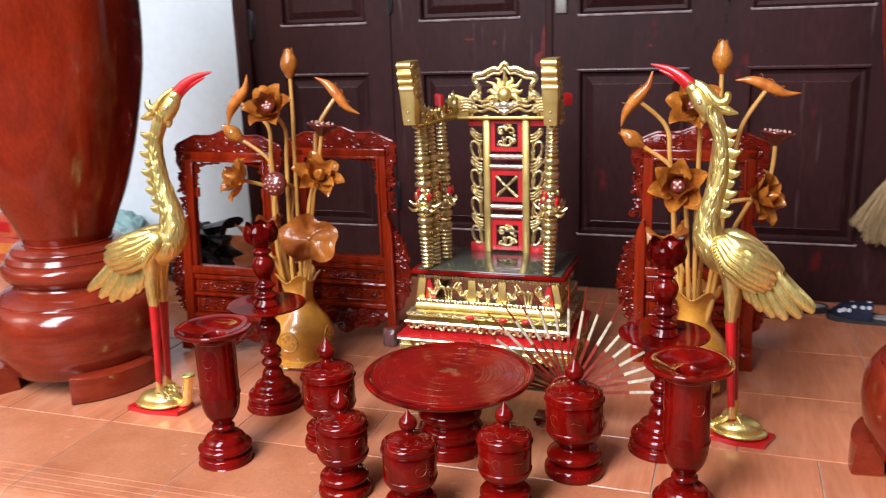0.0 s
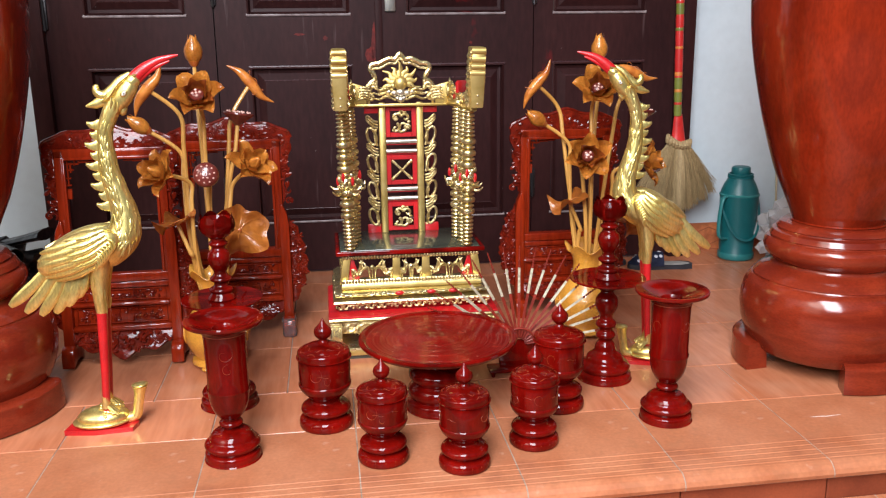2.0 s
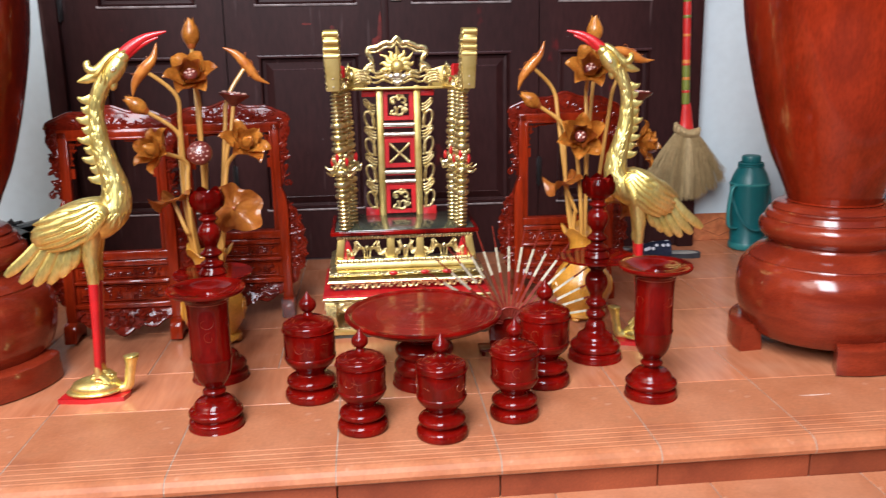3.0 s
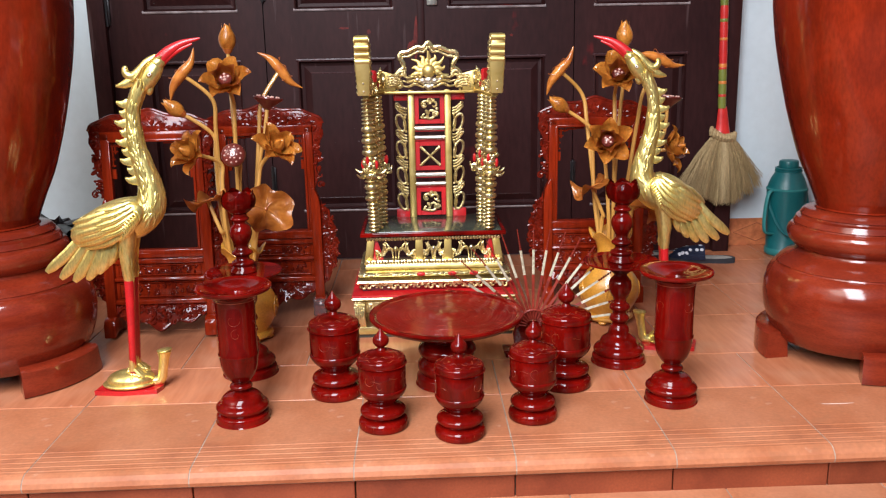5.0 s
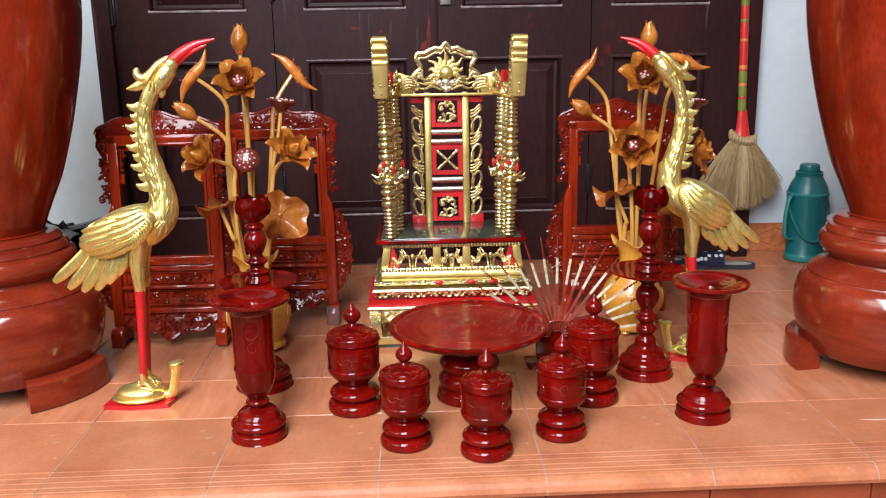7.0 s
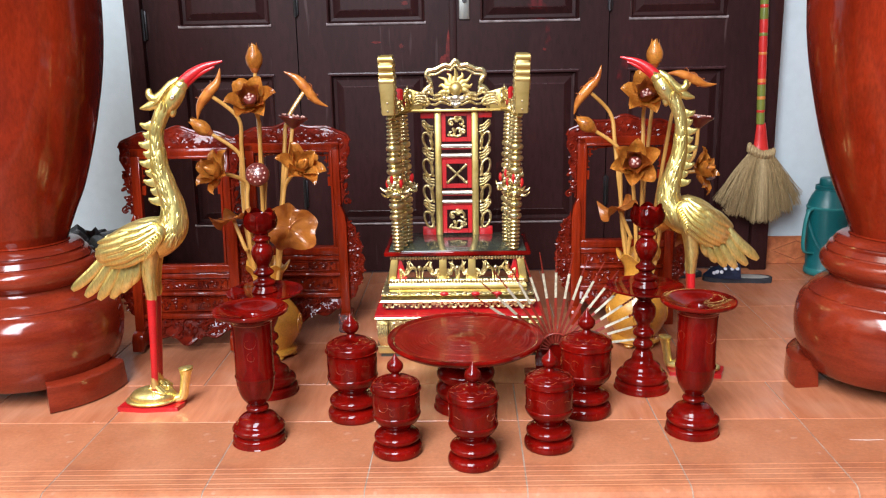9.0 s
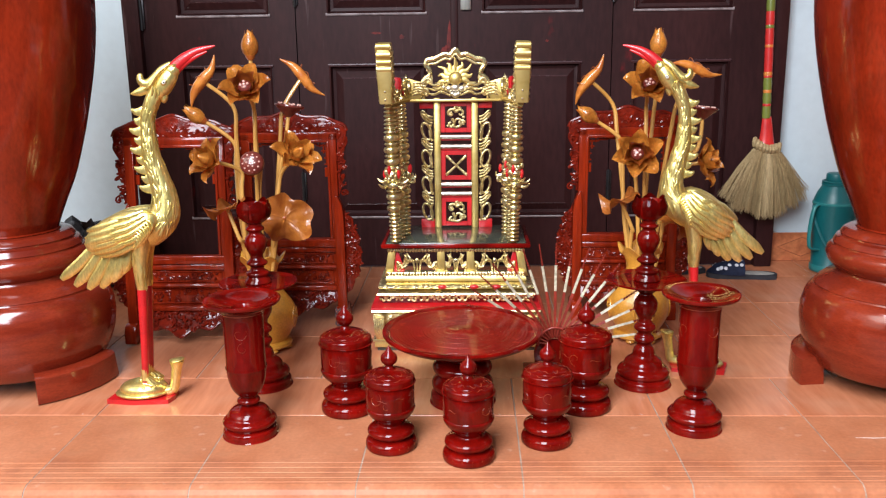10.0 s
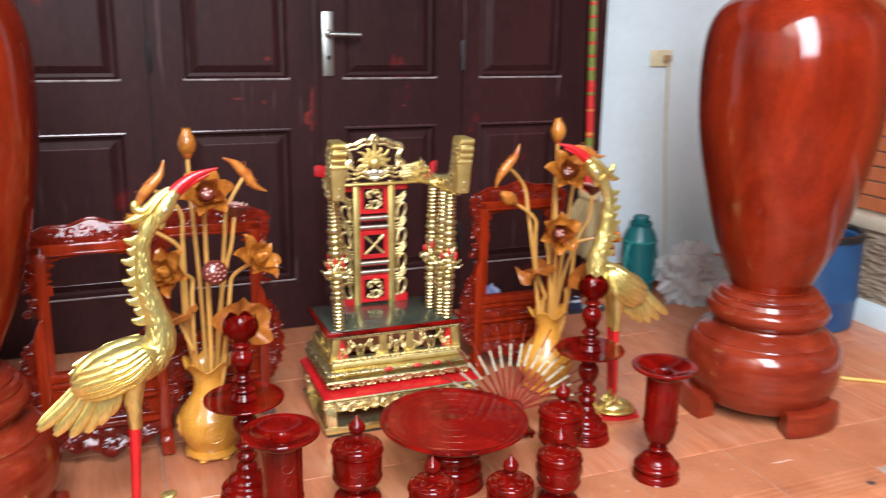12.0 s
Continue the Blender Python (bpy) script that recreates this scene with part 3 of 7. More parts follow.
def offering_tray():
    t = thing("footed_tray", pose(0.041, -1.366, 0), "round dark red lacquered footed tray with scratched glossy top", "tray")
    foot = [(0, 0), (0.078, 0), (0.081, 0.004), (0.081, 0.022), (0.076, 0.027), (0.070, 0.030), (0.074, 0.036), (0.078, 0.046), (0.077, 0.058), (0.069, 0.068), (0.064, 0.072), (0.067, 0.077),
            (0.073, 0.084), (0.076, 0.095), (0.071, 0.106), (0.060, 0.114), (0.050, 0.119), (0.052, 0.126), (0.058, 0.132), (0, 0.132)]
    part("foot", lathe(soften(foot, 2), 48), LACQUER, t)
    dish = [(0, 0.131), (0.057, 0.131), (0.075, 0.138), (0.110, 0.148), (0.150, 0.160), (0.182, 0.173), (0.197, 0.182), (0.201, 0.188), (0.200, 0.193), (0.194, 0.195), (0.188, 0.193), (0.182, 0.189),
            (0.178, 0.188), (0.120, 0.188), (0.045, 0.188), (0.040, 0.189), (0.010, 0.189), (0.006, 0.191), (0, 0.191)]
    d = part("dish", lathe(dish[:12], 72), LACQUER, t)
    top = dish[11:13] + [(0.1755 - 0.0026 * i, 0.188 + 0.00022 * math.sin(1.9 * i) + 0.00012 * math.sin(0.7 * i)) for i in range(50)] + dish[15:]
    part("dish_top", lathe(top, 96), TRAY_TOP, d, "rubbed red lacquered tray top")
    for r in (0.168, 0.130, 0.098, 0.062, 0.030):
        part("turned_line", lathe([(r - 0.0008, 0.1878), (r - 0.0004, 0.1884), (r + 0.0004, 0.1884), (r + 0.0008, 0.1878)], 64), TRAY_TOP, d)
    return t


cup = lacquer_cup()
cup.matrix_world = pose(-0.459, -1.562, 0, 0, 0, 12)
copy_thing(cup, pose(0.590, -1.525, 0, 0, 0, 140))
jar = lacquer_jar(0.965)
jar.matrix_world = pose(-0.119, -1.625, 0)
copy_thing(jar, pose(0.058, -1.682, 0, 0, 0, 75))
copy_thing(jar, pose(0.236, -1.600, 0, 0, 0, 160))
big = lacquer_jar(1.10)
big.matrix_world = pose(-0.246, -1.425, 0, 0, 0, 10)
copy_thing(big, pose(0.346, -1.410, 0, 0, 0, 130))
for o in (big,):
    tagged(o, "larger dark red lacquered lidded wooden jar with gold scrolls")
stick = candlestick()
stick.matrix_world = pose(-0.497, -1.258, 0)
copy_thing(stick, pose(0.522, -1.250, 0, 0, 0, 20))
offering_tray()


# ---- the two great urns ----
def urn(x, y, turn):
    t = thing("wooden_urn", pose(x, y, 0, 0, 0, turn), "tall turned reddish brown wooden urn on a footed stand", "urn", "urns")
    prof = [(0, 0.418), (0.118, 0.418), (0.121, 0.422), (0.130, 0.445), (0.151, 0.495), (0.176, 0.550), (0.196, 0.61), (0.219, 0.69), (0.240, 0.78), (0.256, 0.86), (0.268, 0.95), (0.273, 1.05), (0.272, 1.13),
            (0.264, 1.20), (0.248, 1.25), (0.222, 1.288), (0.18, 1.315), (0.14, 1.335), (0.118, 1.36), (0.108, 1.40), (0.110, 1.44), (0.125, 1.48), (0.150, 1.515), (0.155, 1.525), (0.148, 1.53), (0.120, 1.51), (0.10, 1.47), (0.09, 1.40), (0, 1.38)]
    part("urn_body", lathe(soften(prof, 2), 72), URN_WOOD, t)
    st = [(0, 0.05), (0.200, 0.05), (0.212, 0.062), (0.229, 0.095), (0.240, 0.13), (0.245, 0.17), (0.243, 0.205), (0.235, 0.235), (0.222, 0.255), (0.214, 0.258), (0.2125, 0.262), (0.214, 0.264), (0.205, 0.274),
          (0.190, 0.286), (0.170, 0.294), (0.163, 0.300), (0.162, 0.306), (0.172, 0.313), (0.186, 0.328), (0.192, 0.345), (0.190, 0.360), (0.182, 0.368), (0.176, 0.370), (0.175, 0.374), (0.177, 0.376), (0.170, 0.390), (0.160, 0.394), (0.159, 0.398),
          (0.161, 0.400), (0.153, 0.411), (0.142, 0.4165), (0, 0.4165)]
    stand = part("urn_stand", lathe(st, 72), URN_STAND, t)
    for k in range(3):
        a0 = 2 * math.pi / 3 * k
        bm = bmesh.new()
        rows = []
        n = 12
        for i in range(n + 1):
            a = a0 - 0.50 + 1.0 * i / n
            end = max(0.0, abs(i / n - 0.5) * 2 - 0.8) * 0.03
            rows.append([bm.verts.new((r * math.cos(a), r * math.sin(a), z)) for r, z in
                         ((0.190, 0.0), (0.252, 0.0), (0.258, 0.004), (0.257 - end, 0.070), (0.250 - end, 0.076), (0.216, 0.078), (0.195, 0.060))])
        m = len(rows[0])
        for p, q in zip(rows, rows[1:]):
            for i in range(m):
                bm.faces.new((p[i], p[(i + 1) % m], q[(i + 1) % m], q[i]))
        bm.faces.new(rows[0][::-1])
        bm.faces.new(rows[-1])
        bmesh.ops.recalc_face_normals(bm, faces=bm.faces)
        part("foot", bm, URN_STAND, stand)
    return t


urn(1.187, -1.237, 38)
urn(-1.182, -1.188, 90)

# ---- the gilded cranes: each one carved piece ----
EYE_WHITE = surface("eye_white_paint", (0.75, 0.72, 0.62), (0.6, 0.56, 0.48), 40, 0.4)
CRANE_MATS = [CRANE_GOLD, RED, EYE_WHITE, DARK_METAL]


def feather(p0, p1, p2, w, flat=0.35, up=(0, 1, 0), m=0):
    """A carved feather: a flattened bar with a rounded end."""
    pts = smooth_path([p0, p1, p2], 5)
    return tube(pts, [w * 0.45, w * 0.8, w, w * 1.02, w * 0.85, w * 0.25], 8, flat, up, m)


NECK_Z = (0.440, 0.475, 0.515, 0.550, 0.590, 0.640, 0.700, 0.735, 0.770, 0.800)
NECK_X = (0.060, 0.084, 0.096, 0.093, 0.083, 0.070, 0.0685, 0.072, 0.088, 0.104)
NECK_R = (0.046, 0.042, 0.034, 0.029, 0.0255, 0.0215, 0.0172, 0.0168, 0.0190, 0.0195)


def neck_at(z, a, out=0.0):
    """A point on the neck's skin: at a height, towards an angle from the front."""
    r = float(np.interp(z, NECK_Z, NECK_R)) + out
    return Vector((float(np.interp(z, NECK_Z, NECK_X)) + r * math.cos(a), r * math.sin(a) * 0.88, z))


def crane_mesh(tail=1.0, wing=0.100, droop=22):
    rnd = random.Random(4)
    bm = bmesh.new()
    # neck, breast and body
    spine = [(x, 0, z) for x, z in zip(NECK_X[::-1], NECK_Z[::-1])][:8] + [(0.086, 0, 0.482), (0.050, 0, 0.458), (0.004, 0, 0.449), (-0.042, 0, 0.440), (-0.085, 0, 0.424)]
    rad = list(NECK_R[::-1])[:8] + [0.041, 0.050, 0.048, 0.036, 0.012]
    merge(bm, tube(smooth_path(spine, 5), [float(v) for v in np.interp(np.linspace(0, 12, 61), range(13), rad)], 20, 0.88, (0, 1, 0)))
    # head, beak, crest
    merge(bm, turned(blob(0, 0, 0, 0.050, 0.0200, 0.0225, 16), pose(0.120, 0, 0.809, 0, -54, 0)))
    merge(bm, turned(blob(0, 0, 0, 0.022, 0.0165, 0.0165, 12), pose(0.141, 0, 0.838, 0, -48, 0)))
    merge(bm, turned(blob(0, 0, 0, 0.010, 0.009, 0.017, 8), pose(0.116, 0, 0.778, 0, 10, 0)))
    merge(bm, tube(smooth_path([(0.143, 0, 0.843), (0.170, 0, 0.866), (0.203, 0, 0.884), (0.246, 0, 0.895)], 5), [0.0155, 0.013, 0.0085, 0.002], 12, 0.8, (0, 1, 0), 1))
    merge(bm, tube(smooth_path([(0.147, 0, 0.836), (0.172, 0, 0.856), (0.199, 0, 0.871), (0.226, 0, 0.882)], 5), [0.010, 0.008, 0.0055, 0.002], 10, 0.7, (0, 1, 0), 1))
    merge(bm, tube([(0.136, 0, 0.857), (0.146, 0, 0.848), (0.152, 0, 0.836)], [0.004, 0.0165, 0.004], 12, 0.95, (0, 1, 0)))
    merge(bm, tube(smooth_path([(0.138, 0, 0.856), (0.116, 0, 0.842), (0.094, 0, 0.818), (0.078, 0, 0.808), (0.064, 0, 0.814), (0.062, 0, 0.826), (0.068, 0, 0.829)], 5), [0.005, 0.009, 0.012, 0.012, 0.010, 0.008, 0.004], 8, 0.8, (0, 1, 0)))
    merge(bm, tube(smooth_path([(0.098, 0, 0.802), (0.076, 0, 0.797), (0.056, 0, 0.789), (0.036, 0, 0.785)], 5), [0.012, 0.013, 0.010, 0.0015], 8, 0.6, (0, 1, 0)))
    for s in (-1, 1):
        merge(bm, tube(smooth_path([(0.134, s * 0.011, 0.852), (0.110, s * 0.0165, 0.833), (0.090, s * 0.0165, 0.806), (0.072, s * 0.010, 0.795)], 4), [0.002, 0.0042, 0.0046, 0.002], 6))
        merge(bm, turned(blob(0, 0, 0, 0.0095, 0.004, 0.0062, 10), pose(0.123, s * 0.0190, 0.812, 0, -45, 0)))
        eye = turned(blob(0, 0, 0, 0.0056, 0.003, 0.0042, 10), pose(0.1235, s * 0.0212, 0.812, 0, -45, 0))
        pupil = blob(0.1240, s * 0.0235, 0.8125, 0.0021, 0.0014, 0.0021, 8)
        for f in eye.faces:
            f.material_index = 2
        for f in pupil.faces:
            f.material_index = 3
        merge(merge(bm, eye), pupil)
        for x, z in ((0.094, 0.788), (0.101, 0.783), (0.108, 0.779)):
            merge(bm, tube(smooth_path([(x, s * 0.0170, z + 0.018), (x + 0.001, s * 0.0190, z + 0.006), (x - 0.003, s * 0.0165, z - 0.008)], 3), [0.0012, 0.0030, 0.0012], 6))
    # mane of flame-shaped teeth along the back of the neck
    for k in range(9):
        z = 0.746 - 0.0235 * k
        b = neck_at(z, math.pi)
        big = 0.027 if k % 2 == 0 else 0.016
        out = [(b.x + 0.010, z - 0.017), (b.x - big * 0.30, z - 0.015), (b.x - big * 0.72, z - 0.010), (b.x - big, z - 0.001), (b.x - big * 0.96, z + 0.005), (b.x - big * 0.62, z + 0.004), (b.x - big * 0.30, z + 0.006), (b.x - 0.003, z + 0.009), (b.x + 0.010, z + 0.010)]
        merge(bm, turned(slab(out, 0.011, 0.003), Matrix.Translation((0, -0.0055, 0))))
    # long thin strokes cut into the neck and breast
    for k in range(230):
        z = 0.455 + 0.320 * rnd.random()
        a = rnd.uniform(-2.5, 2.5)
        ln = rnd.uniform(0.020, 0.046)
        tw = rnd.uniform(-0.16, 0.16) / (0.4 + z)
        pts = [neck_at(z + ln * 0.5, a - tw, 0.0001), neck_at(z, a, 0.0010), neck_at(z - ln * 0.5, a + tw, 0.0001)]
        merge(bm, tube(smooth_path(pts, 2), [0.0006, 0.0030, 0.0036, 0.0024, 0.0004], 6, 0.42, neck_at(z, a) - neck_at(z, a, -0.01)))
    # wings: tiers of long feathers sweeping back from the shoulder over a shell on each flank
    for s in (-1, 1):
        W = pose(0.090 - wing, s * 0.031, 0.451 - 0.10 * (0.100 - wing), 0, -droop, s * 4)
        merge(bm, turned(blob(0, 0, 0, wing, 0.026, 0.047, 20), W))

        def shell(xi, eta, out=0.0):
            y = 0.026 * math.sqrt(max(0.05, 1 - xi * xi - eta * eta)) + out
            return W @ Vector((wing * xi, s * y, 0.047 * eta))
        # long bands along the wing, a shorter row over them, then a cluster of curved strokes on the shoulder
        for x0, x1, n, e0, e1, w, lift in ((0.62, -0.98, 6, 0.70, 0.74, 0.0100, 0.0004), (0.80, -0.30, 6, 0.62, 0.84, 0.0076, 0.0026)):
            for k in range(n):
                v = 1 - 2 * k / (n - 1)
                xe = x1 + 0.22 * v * v + rnd.uniform(-0.03, 0.03)
                p = [shell(x0, v * e0 * 0.80 + 0.06, lift * 0.4), shell(x0 * 0.5 + xe * 0.5, v * (e0 + e1) * 0.5 - 0.14, lift + 0.0012), shell(xe, v * e1 + 0.02, lift)]
                merge(bm, feather(p[0], p[1], p[2], w, 0.40, (0, 1, 0)))
                for e in (-0.45, 0.2):
                    q = [c + Vector((0, s * w * 0.38, w * e)) for c in p]
                    merge(bm, tube(smooth_path([q[0].lerp(q[1], 0.3), q[1], q[1].lerp(q[2], 0.8)], 3), [0.0004, 0.0012, 0.0004], 5))
        for k in range(9):
            c = shell(0.74 - 0.075 * k, -0.16 - 0.075 * k, 0.005)
            arc = [c + Vector((0.017 * math.cos(b), s * 0.002 * math.sin(b), 0.017 * math.sin(b))) for b in (-0.9 + 0.36 * i for i in range(7))]
            merge(bm, tube(arc, [0.0008, 0.0026, 0.0032, 0.0024, 0.0006], 6))
    # tail: broad flat feathers hanging in a fan under the wings
    tips = ((-0.185, 0.322), (-0.152, 0.302), (-0.117, 0.294), (-0.084, 0.297), (-0.055, 0.315), (-0.034, 0.335))
    roots = ((-0.082, 0.424), (-0.070, 0.416), (-0.057, 0.408), (-0.043, 0.402), (-0.030, 0.397), (-0.018, 0.395))
    for s in (-1, 1):
        for k, ((tx, tz), (rx, rz)) in enumerate(zip(tips, roots)):
            root = Vector((rx + 0.018, s * 0.014, rz + 0.014))
            end = root.lerp(Vector((tx, s * (0.013 - 0.003 * (k % 2)), tz)), tail)
            mid = root.lerp(end, 0.55) + Vector((0.004, s * 0.004, -0.003))
            merge(bm, tube(smooth_path([root, mid, end], 6), [0.009, 0.0105, 0.0122, 0.0132, 0.0125, 0.0060], 10, 0.30, (0, 1, 0)))
            side = Vector((end.z - root.z, 0, root.x - end.x)).normalized()
            for e in (-0.45, 0.0, 0.45):
                o = side * 0.0135 * e + Vector((0, s * 0.0036, 0))
                merge(bm, tube([root.lerp(mid, 0.6) + o * 0.8, mid + o, end.lerp(mid, 0.25) + o], [0.0005, 0.0014, 0.0005], 5))
    merge(bm, tube([(0.004, 0, 0.405), (-0.025, 0, 0.372), (-0.045, 0, 0.345)], [0.020, 0.015, 0.004], 10, 0.7, (0, 1, 0), 1))
    # thighs, legs
    for s in (-1, 1):
        y = 0.021 * s
        merge(bm, tube(smooth_path([(0.036, y, 0.44), (0.026, y, 0.37), (0.025, y * 0.95, 0.302)], 4), [0.028, 0.0215, 0.0165, 0.0130], 12))
        for k in range(16):
            a, z = rnd.uniform(0, 6.28), rnd.uniform(0.315, 0.41)
            r = float(np.interp(z, (0.30, 0.37, 0.44), (0.0130, 0.0190, 0.026)))
            merge(bm, tube([(0.026 + r * math.cos(a), y + r * math.sin(a), z + 0.016), (0.026 + 1.05 * r * math.cos(a), y + 1.05 * r * math.sin(a), z), (0.026 + r * 0.95 * math.cos(a), y + r * 0.95 * math.sin(a), z - 0.016)], [0.0008, 0.0028, 0.0008], 5, 0.5))
        merge(bm, tube([(0.025, y, 0.303), (0.018, y, 0.17), (0.011, y, 0.055)], [0.0128, 0.0100, 0.0086], 10, None, (0, 1, 0), 1))
        merge(bm, tube([(0.012, y, 0.090), (0.011, y, 0.060)], [0.0092, 0.0105], 10))
        for d in (-0.5, 0, 0.5):
            merge(bm, tube([(0.010, y, 0.068), (0.026, y + d * 0.02, 0.058), (0.040, y + d * 0.03, 0.046)], [0.007, 0.005, 0.003], 6))
    # the mount: a shell-shaped mound with a cup-like head, on a red plate
    merge(bm, blob(-0.002, 0, 0.030, 0.062, 0.042, 0.026, 18))
    merge(bm, blob(-0.006, 0, 0.020, 0.070, 0.048, 0.012, 18))
    for k in range(44):
        a, q = rnd.uniform(0, 6.28), rnd.uniform(0.1, 0.95)
        x = 0.010 + 0.044 * q * math.cos(a)
        merge(bm, blob(x, 0.036 * q * math.sin(a), 0.030 + 0.028 * math.sqrt(max(0, 1 - q * q)), 0.0065, 0.006, 0.006, 6))
    merge(bm, tube(smooth_path([(0.045, 0.0, 0.020), (0.074, 0.0, 0.026), (0.082, 0.0, 0.056), (0.087, 0.0, 0.084), (0.089, 0, 0.104)], 5), [0.014, 0.013, 0.012, 0.0135, 0.0195], 14))
    merge(bm, turned(blob(0, 0, 0, 0.020, 0.018, 0.005, 12), pose(0.0895, 0, 0.105, 0, -8, 0)))
    plate = [(-0.090, -0.030), (-0.02, -0.044), (0.070, -0.040), (0.080, -0.010), (0.074, 0.036), (0.0, 0.048), (-0.075, 0.038)]
    b2 = bmesh.new()
    lo = [b2.verts.new((x, y, 0.0)) for x, y in plate]
    f = b2.faces.new(lo)
    g = bmesh.ops.extrude_face_region(b2, geom=[f])
    bmesh.ops.translate(b2, verts=[v for v in g["geom"] if isinstance(v, bmesh.types.BMVert)], vec=(0, 0, 0.012))
    bmesh.ops.recalc_face_normals(b2, faces=b2.faces)
    for f in b2.faces:
        f.material_index = 1
    merge(bm, b2)
    return bm


crane = part("crane_statue", crane_mesh(0.93), CRANE_MATS, sharp=50)
crane.matrix_world = pose(-0.788, -1.356, 0, 0, 0, 3)
tagged(crane, "tall gilded carved crane with red beak and red legs", "statue", "cranes")
mate = part("crane_statue", turned(crane_mesh(0.80, 0.088, 36), Matrix.Diagonal((0.94, 1, 0.987, 1))), CRANE_MATS, sharp=50)
mate.matrix_world = pose(0.692, -1.145, 0, 0, 0, 170)
tagged(mate, "gilded carved crane with red beak standing beside the lotus vase", "statue", "cranes")

# ---- vases of carved lotus ----
SEED = surface("pale_seed_wood", (0.60, 0.36, 0.30), (0.48, 0.24, 0.18), 40, 0.35, coat=0.8)


def petal_mesh(length, width, lift, close, point=1.0, thick=0.0030):
    """A cupped petal growing from the origin, hollow towards the flower's middle, with a small pointed tip turned out.
    lift: its angle over the horizontal at the root; close: how far it bends inwards on the way up."""
    bm = bmesh.new()
    rows = []
    x = z = 0.0
    n = 9
    for i in range(n + 1):
        u = i / n
        a = radians(lift + close * min(1.0, u / 0.75) - 125 * point * max(0.0, u - 0.66) / 0.34)
        w = width * float(np.interp(u, (0, 0.15, 0.36, 0.54, 0.70, 0.82, 0.92, 1), (0.30, 0.62, 0.96, 1.0, 0.84, 0.50, 0.20, 0.01)))
        nx, nz = -math.sin(a), math.cos(a)
        row = []
        for v in (-1, -0.62, -0.28, 0, 0.28, 0.62, 1):
            up = 0.34 * w * v * v * (1 - 0.45 * u) - 0.0016 * (v == 0)
            up += 0.05 * w * math.sin(7 * u + 3 * v) * abs(v)
            row.append(bm.verts.new((x + nx * up, v * w * 0.5, z + nz * up)))
        rows.append(row)
        x += math.cos(a) * length / n
        z += math.sin(a) * length / n
    for p, q in zip(rows, rows[1:]):
        for k in range(6):
            bm.faces.new((p[k], p[k + 1], q[k + 1], q[k]))
    bmesh.ops.solidify(bm, geom=bm.faces[:], thickness=thick)
    bmesh.ops.recalc_face_normals(bm, faces=bm.faces)
    return bm


def aim(p, d, spin=0.0):
    """A pose at p whose z axis points along d."""
    return Matrix.Translation(p) @ Vector(d).to_track_quat("Z", "Y").to_matrix().to_4x4() @ pose(0, 0, 0, 0, 0, spin)


def stem_part(t, head, d, bend=0.3, root=(0, 0), r=0.006):
    h, d = Vector(head), Vector(d).normalized()
    a = Vector((root[0], root[1], 0.135))
    m = Vector((root[0] * 1.2 + h.x * 0.25, root[1] * 1.2 + h.y * 0.25, 0.135 + (h.z - 0.135) * 0.45))
    q = h - d * min(0.10, bend * 0.3)
    m2 = m.lerp(q, 0.62)
    m2.z += 0.02
    return part("stem", tube(smooth_path([a, m, m2, q, h], 6), [r, r, r, r * 0.95, r * 0.9], 8), STEM_WOOD, t)


def bud_pieces(t, m, petals=5, pointed=0.010):
    """A closed bud: a core and petals wrapped round it, their tips standing apart."""
    part("bud", turned(lathe([(0, -0.004), (0.011, -0.002), (0.0185, 0.010), (0.0225, 0.024), (0.021, 0.040), (0.013, 0.055), (0.006, 0.065), (0, 0.070)], 16), m), PETAL, t)
    for k in range(petals):
        bm = bmesh.new()
        rows = []
        for i in range(8):
            u = i / 7
            r = float(np.interp(u, (0, 0.15, 0.38, 0.62, 0.82, 0.92, 1), (0.0120, 0.0205, 0.0246, 0.0222, 0.0142, 0.0104, 0.0112)))
            half = 0.74 * float(np.interp(u, (0, 0.3, 0.6, 0.8, 0.92, 1), (0.7, 1.0, 0.95, 0.72, 0.38, 0.04)))
            rows.append([bm.verts.new((r * math.cos(v * half), r * math.sin(v * half), 0.066 * u + pointed * max(0, u - 0.8) * 5 * 0.6)) for v in (-1, -0.5, 0, 0.5, 1)])
        for p, q in zip(rows, rows[1:]):
            for j in range(4):
                bm.faces.new((p[j], p[j + 1], q[j + 1], q[j]))
        bmesh.ops.solidify(bm, geom=bm.faces[:], thickness=-0.0022)
        part("petal", turned(bm, m @ pose(0, 0, 0, 0, 0, 360 / petals * k + 15)), PETAL, t)
    part("calyx", turned(lathe([(0, -0.010), (0.008, -0.010), (0.012, -0.004), (0.015, 0.002), (0.010, 0.005), (0, 0.005)], 12), m), PETAL_DARK, t)


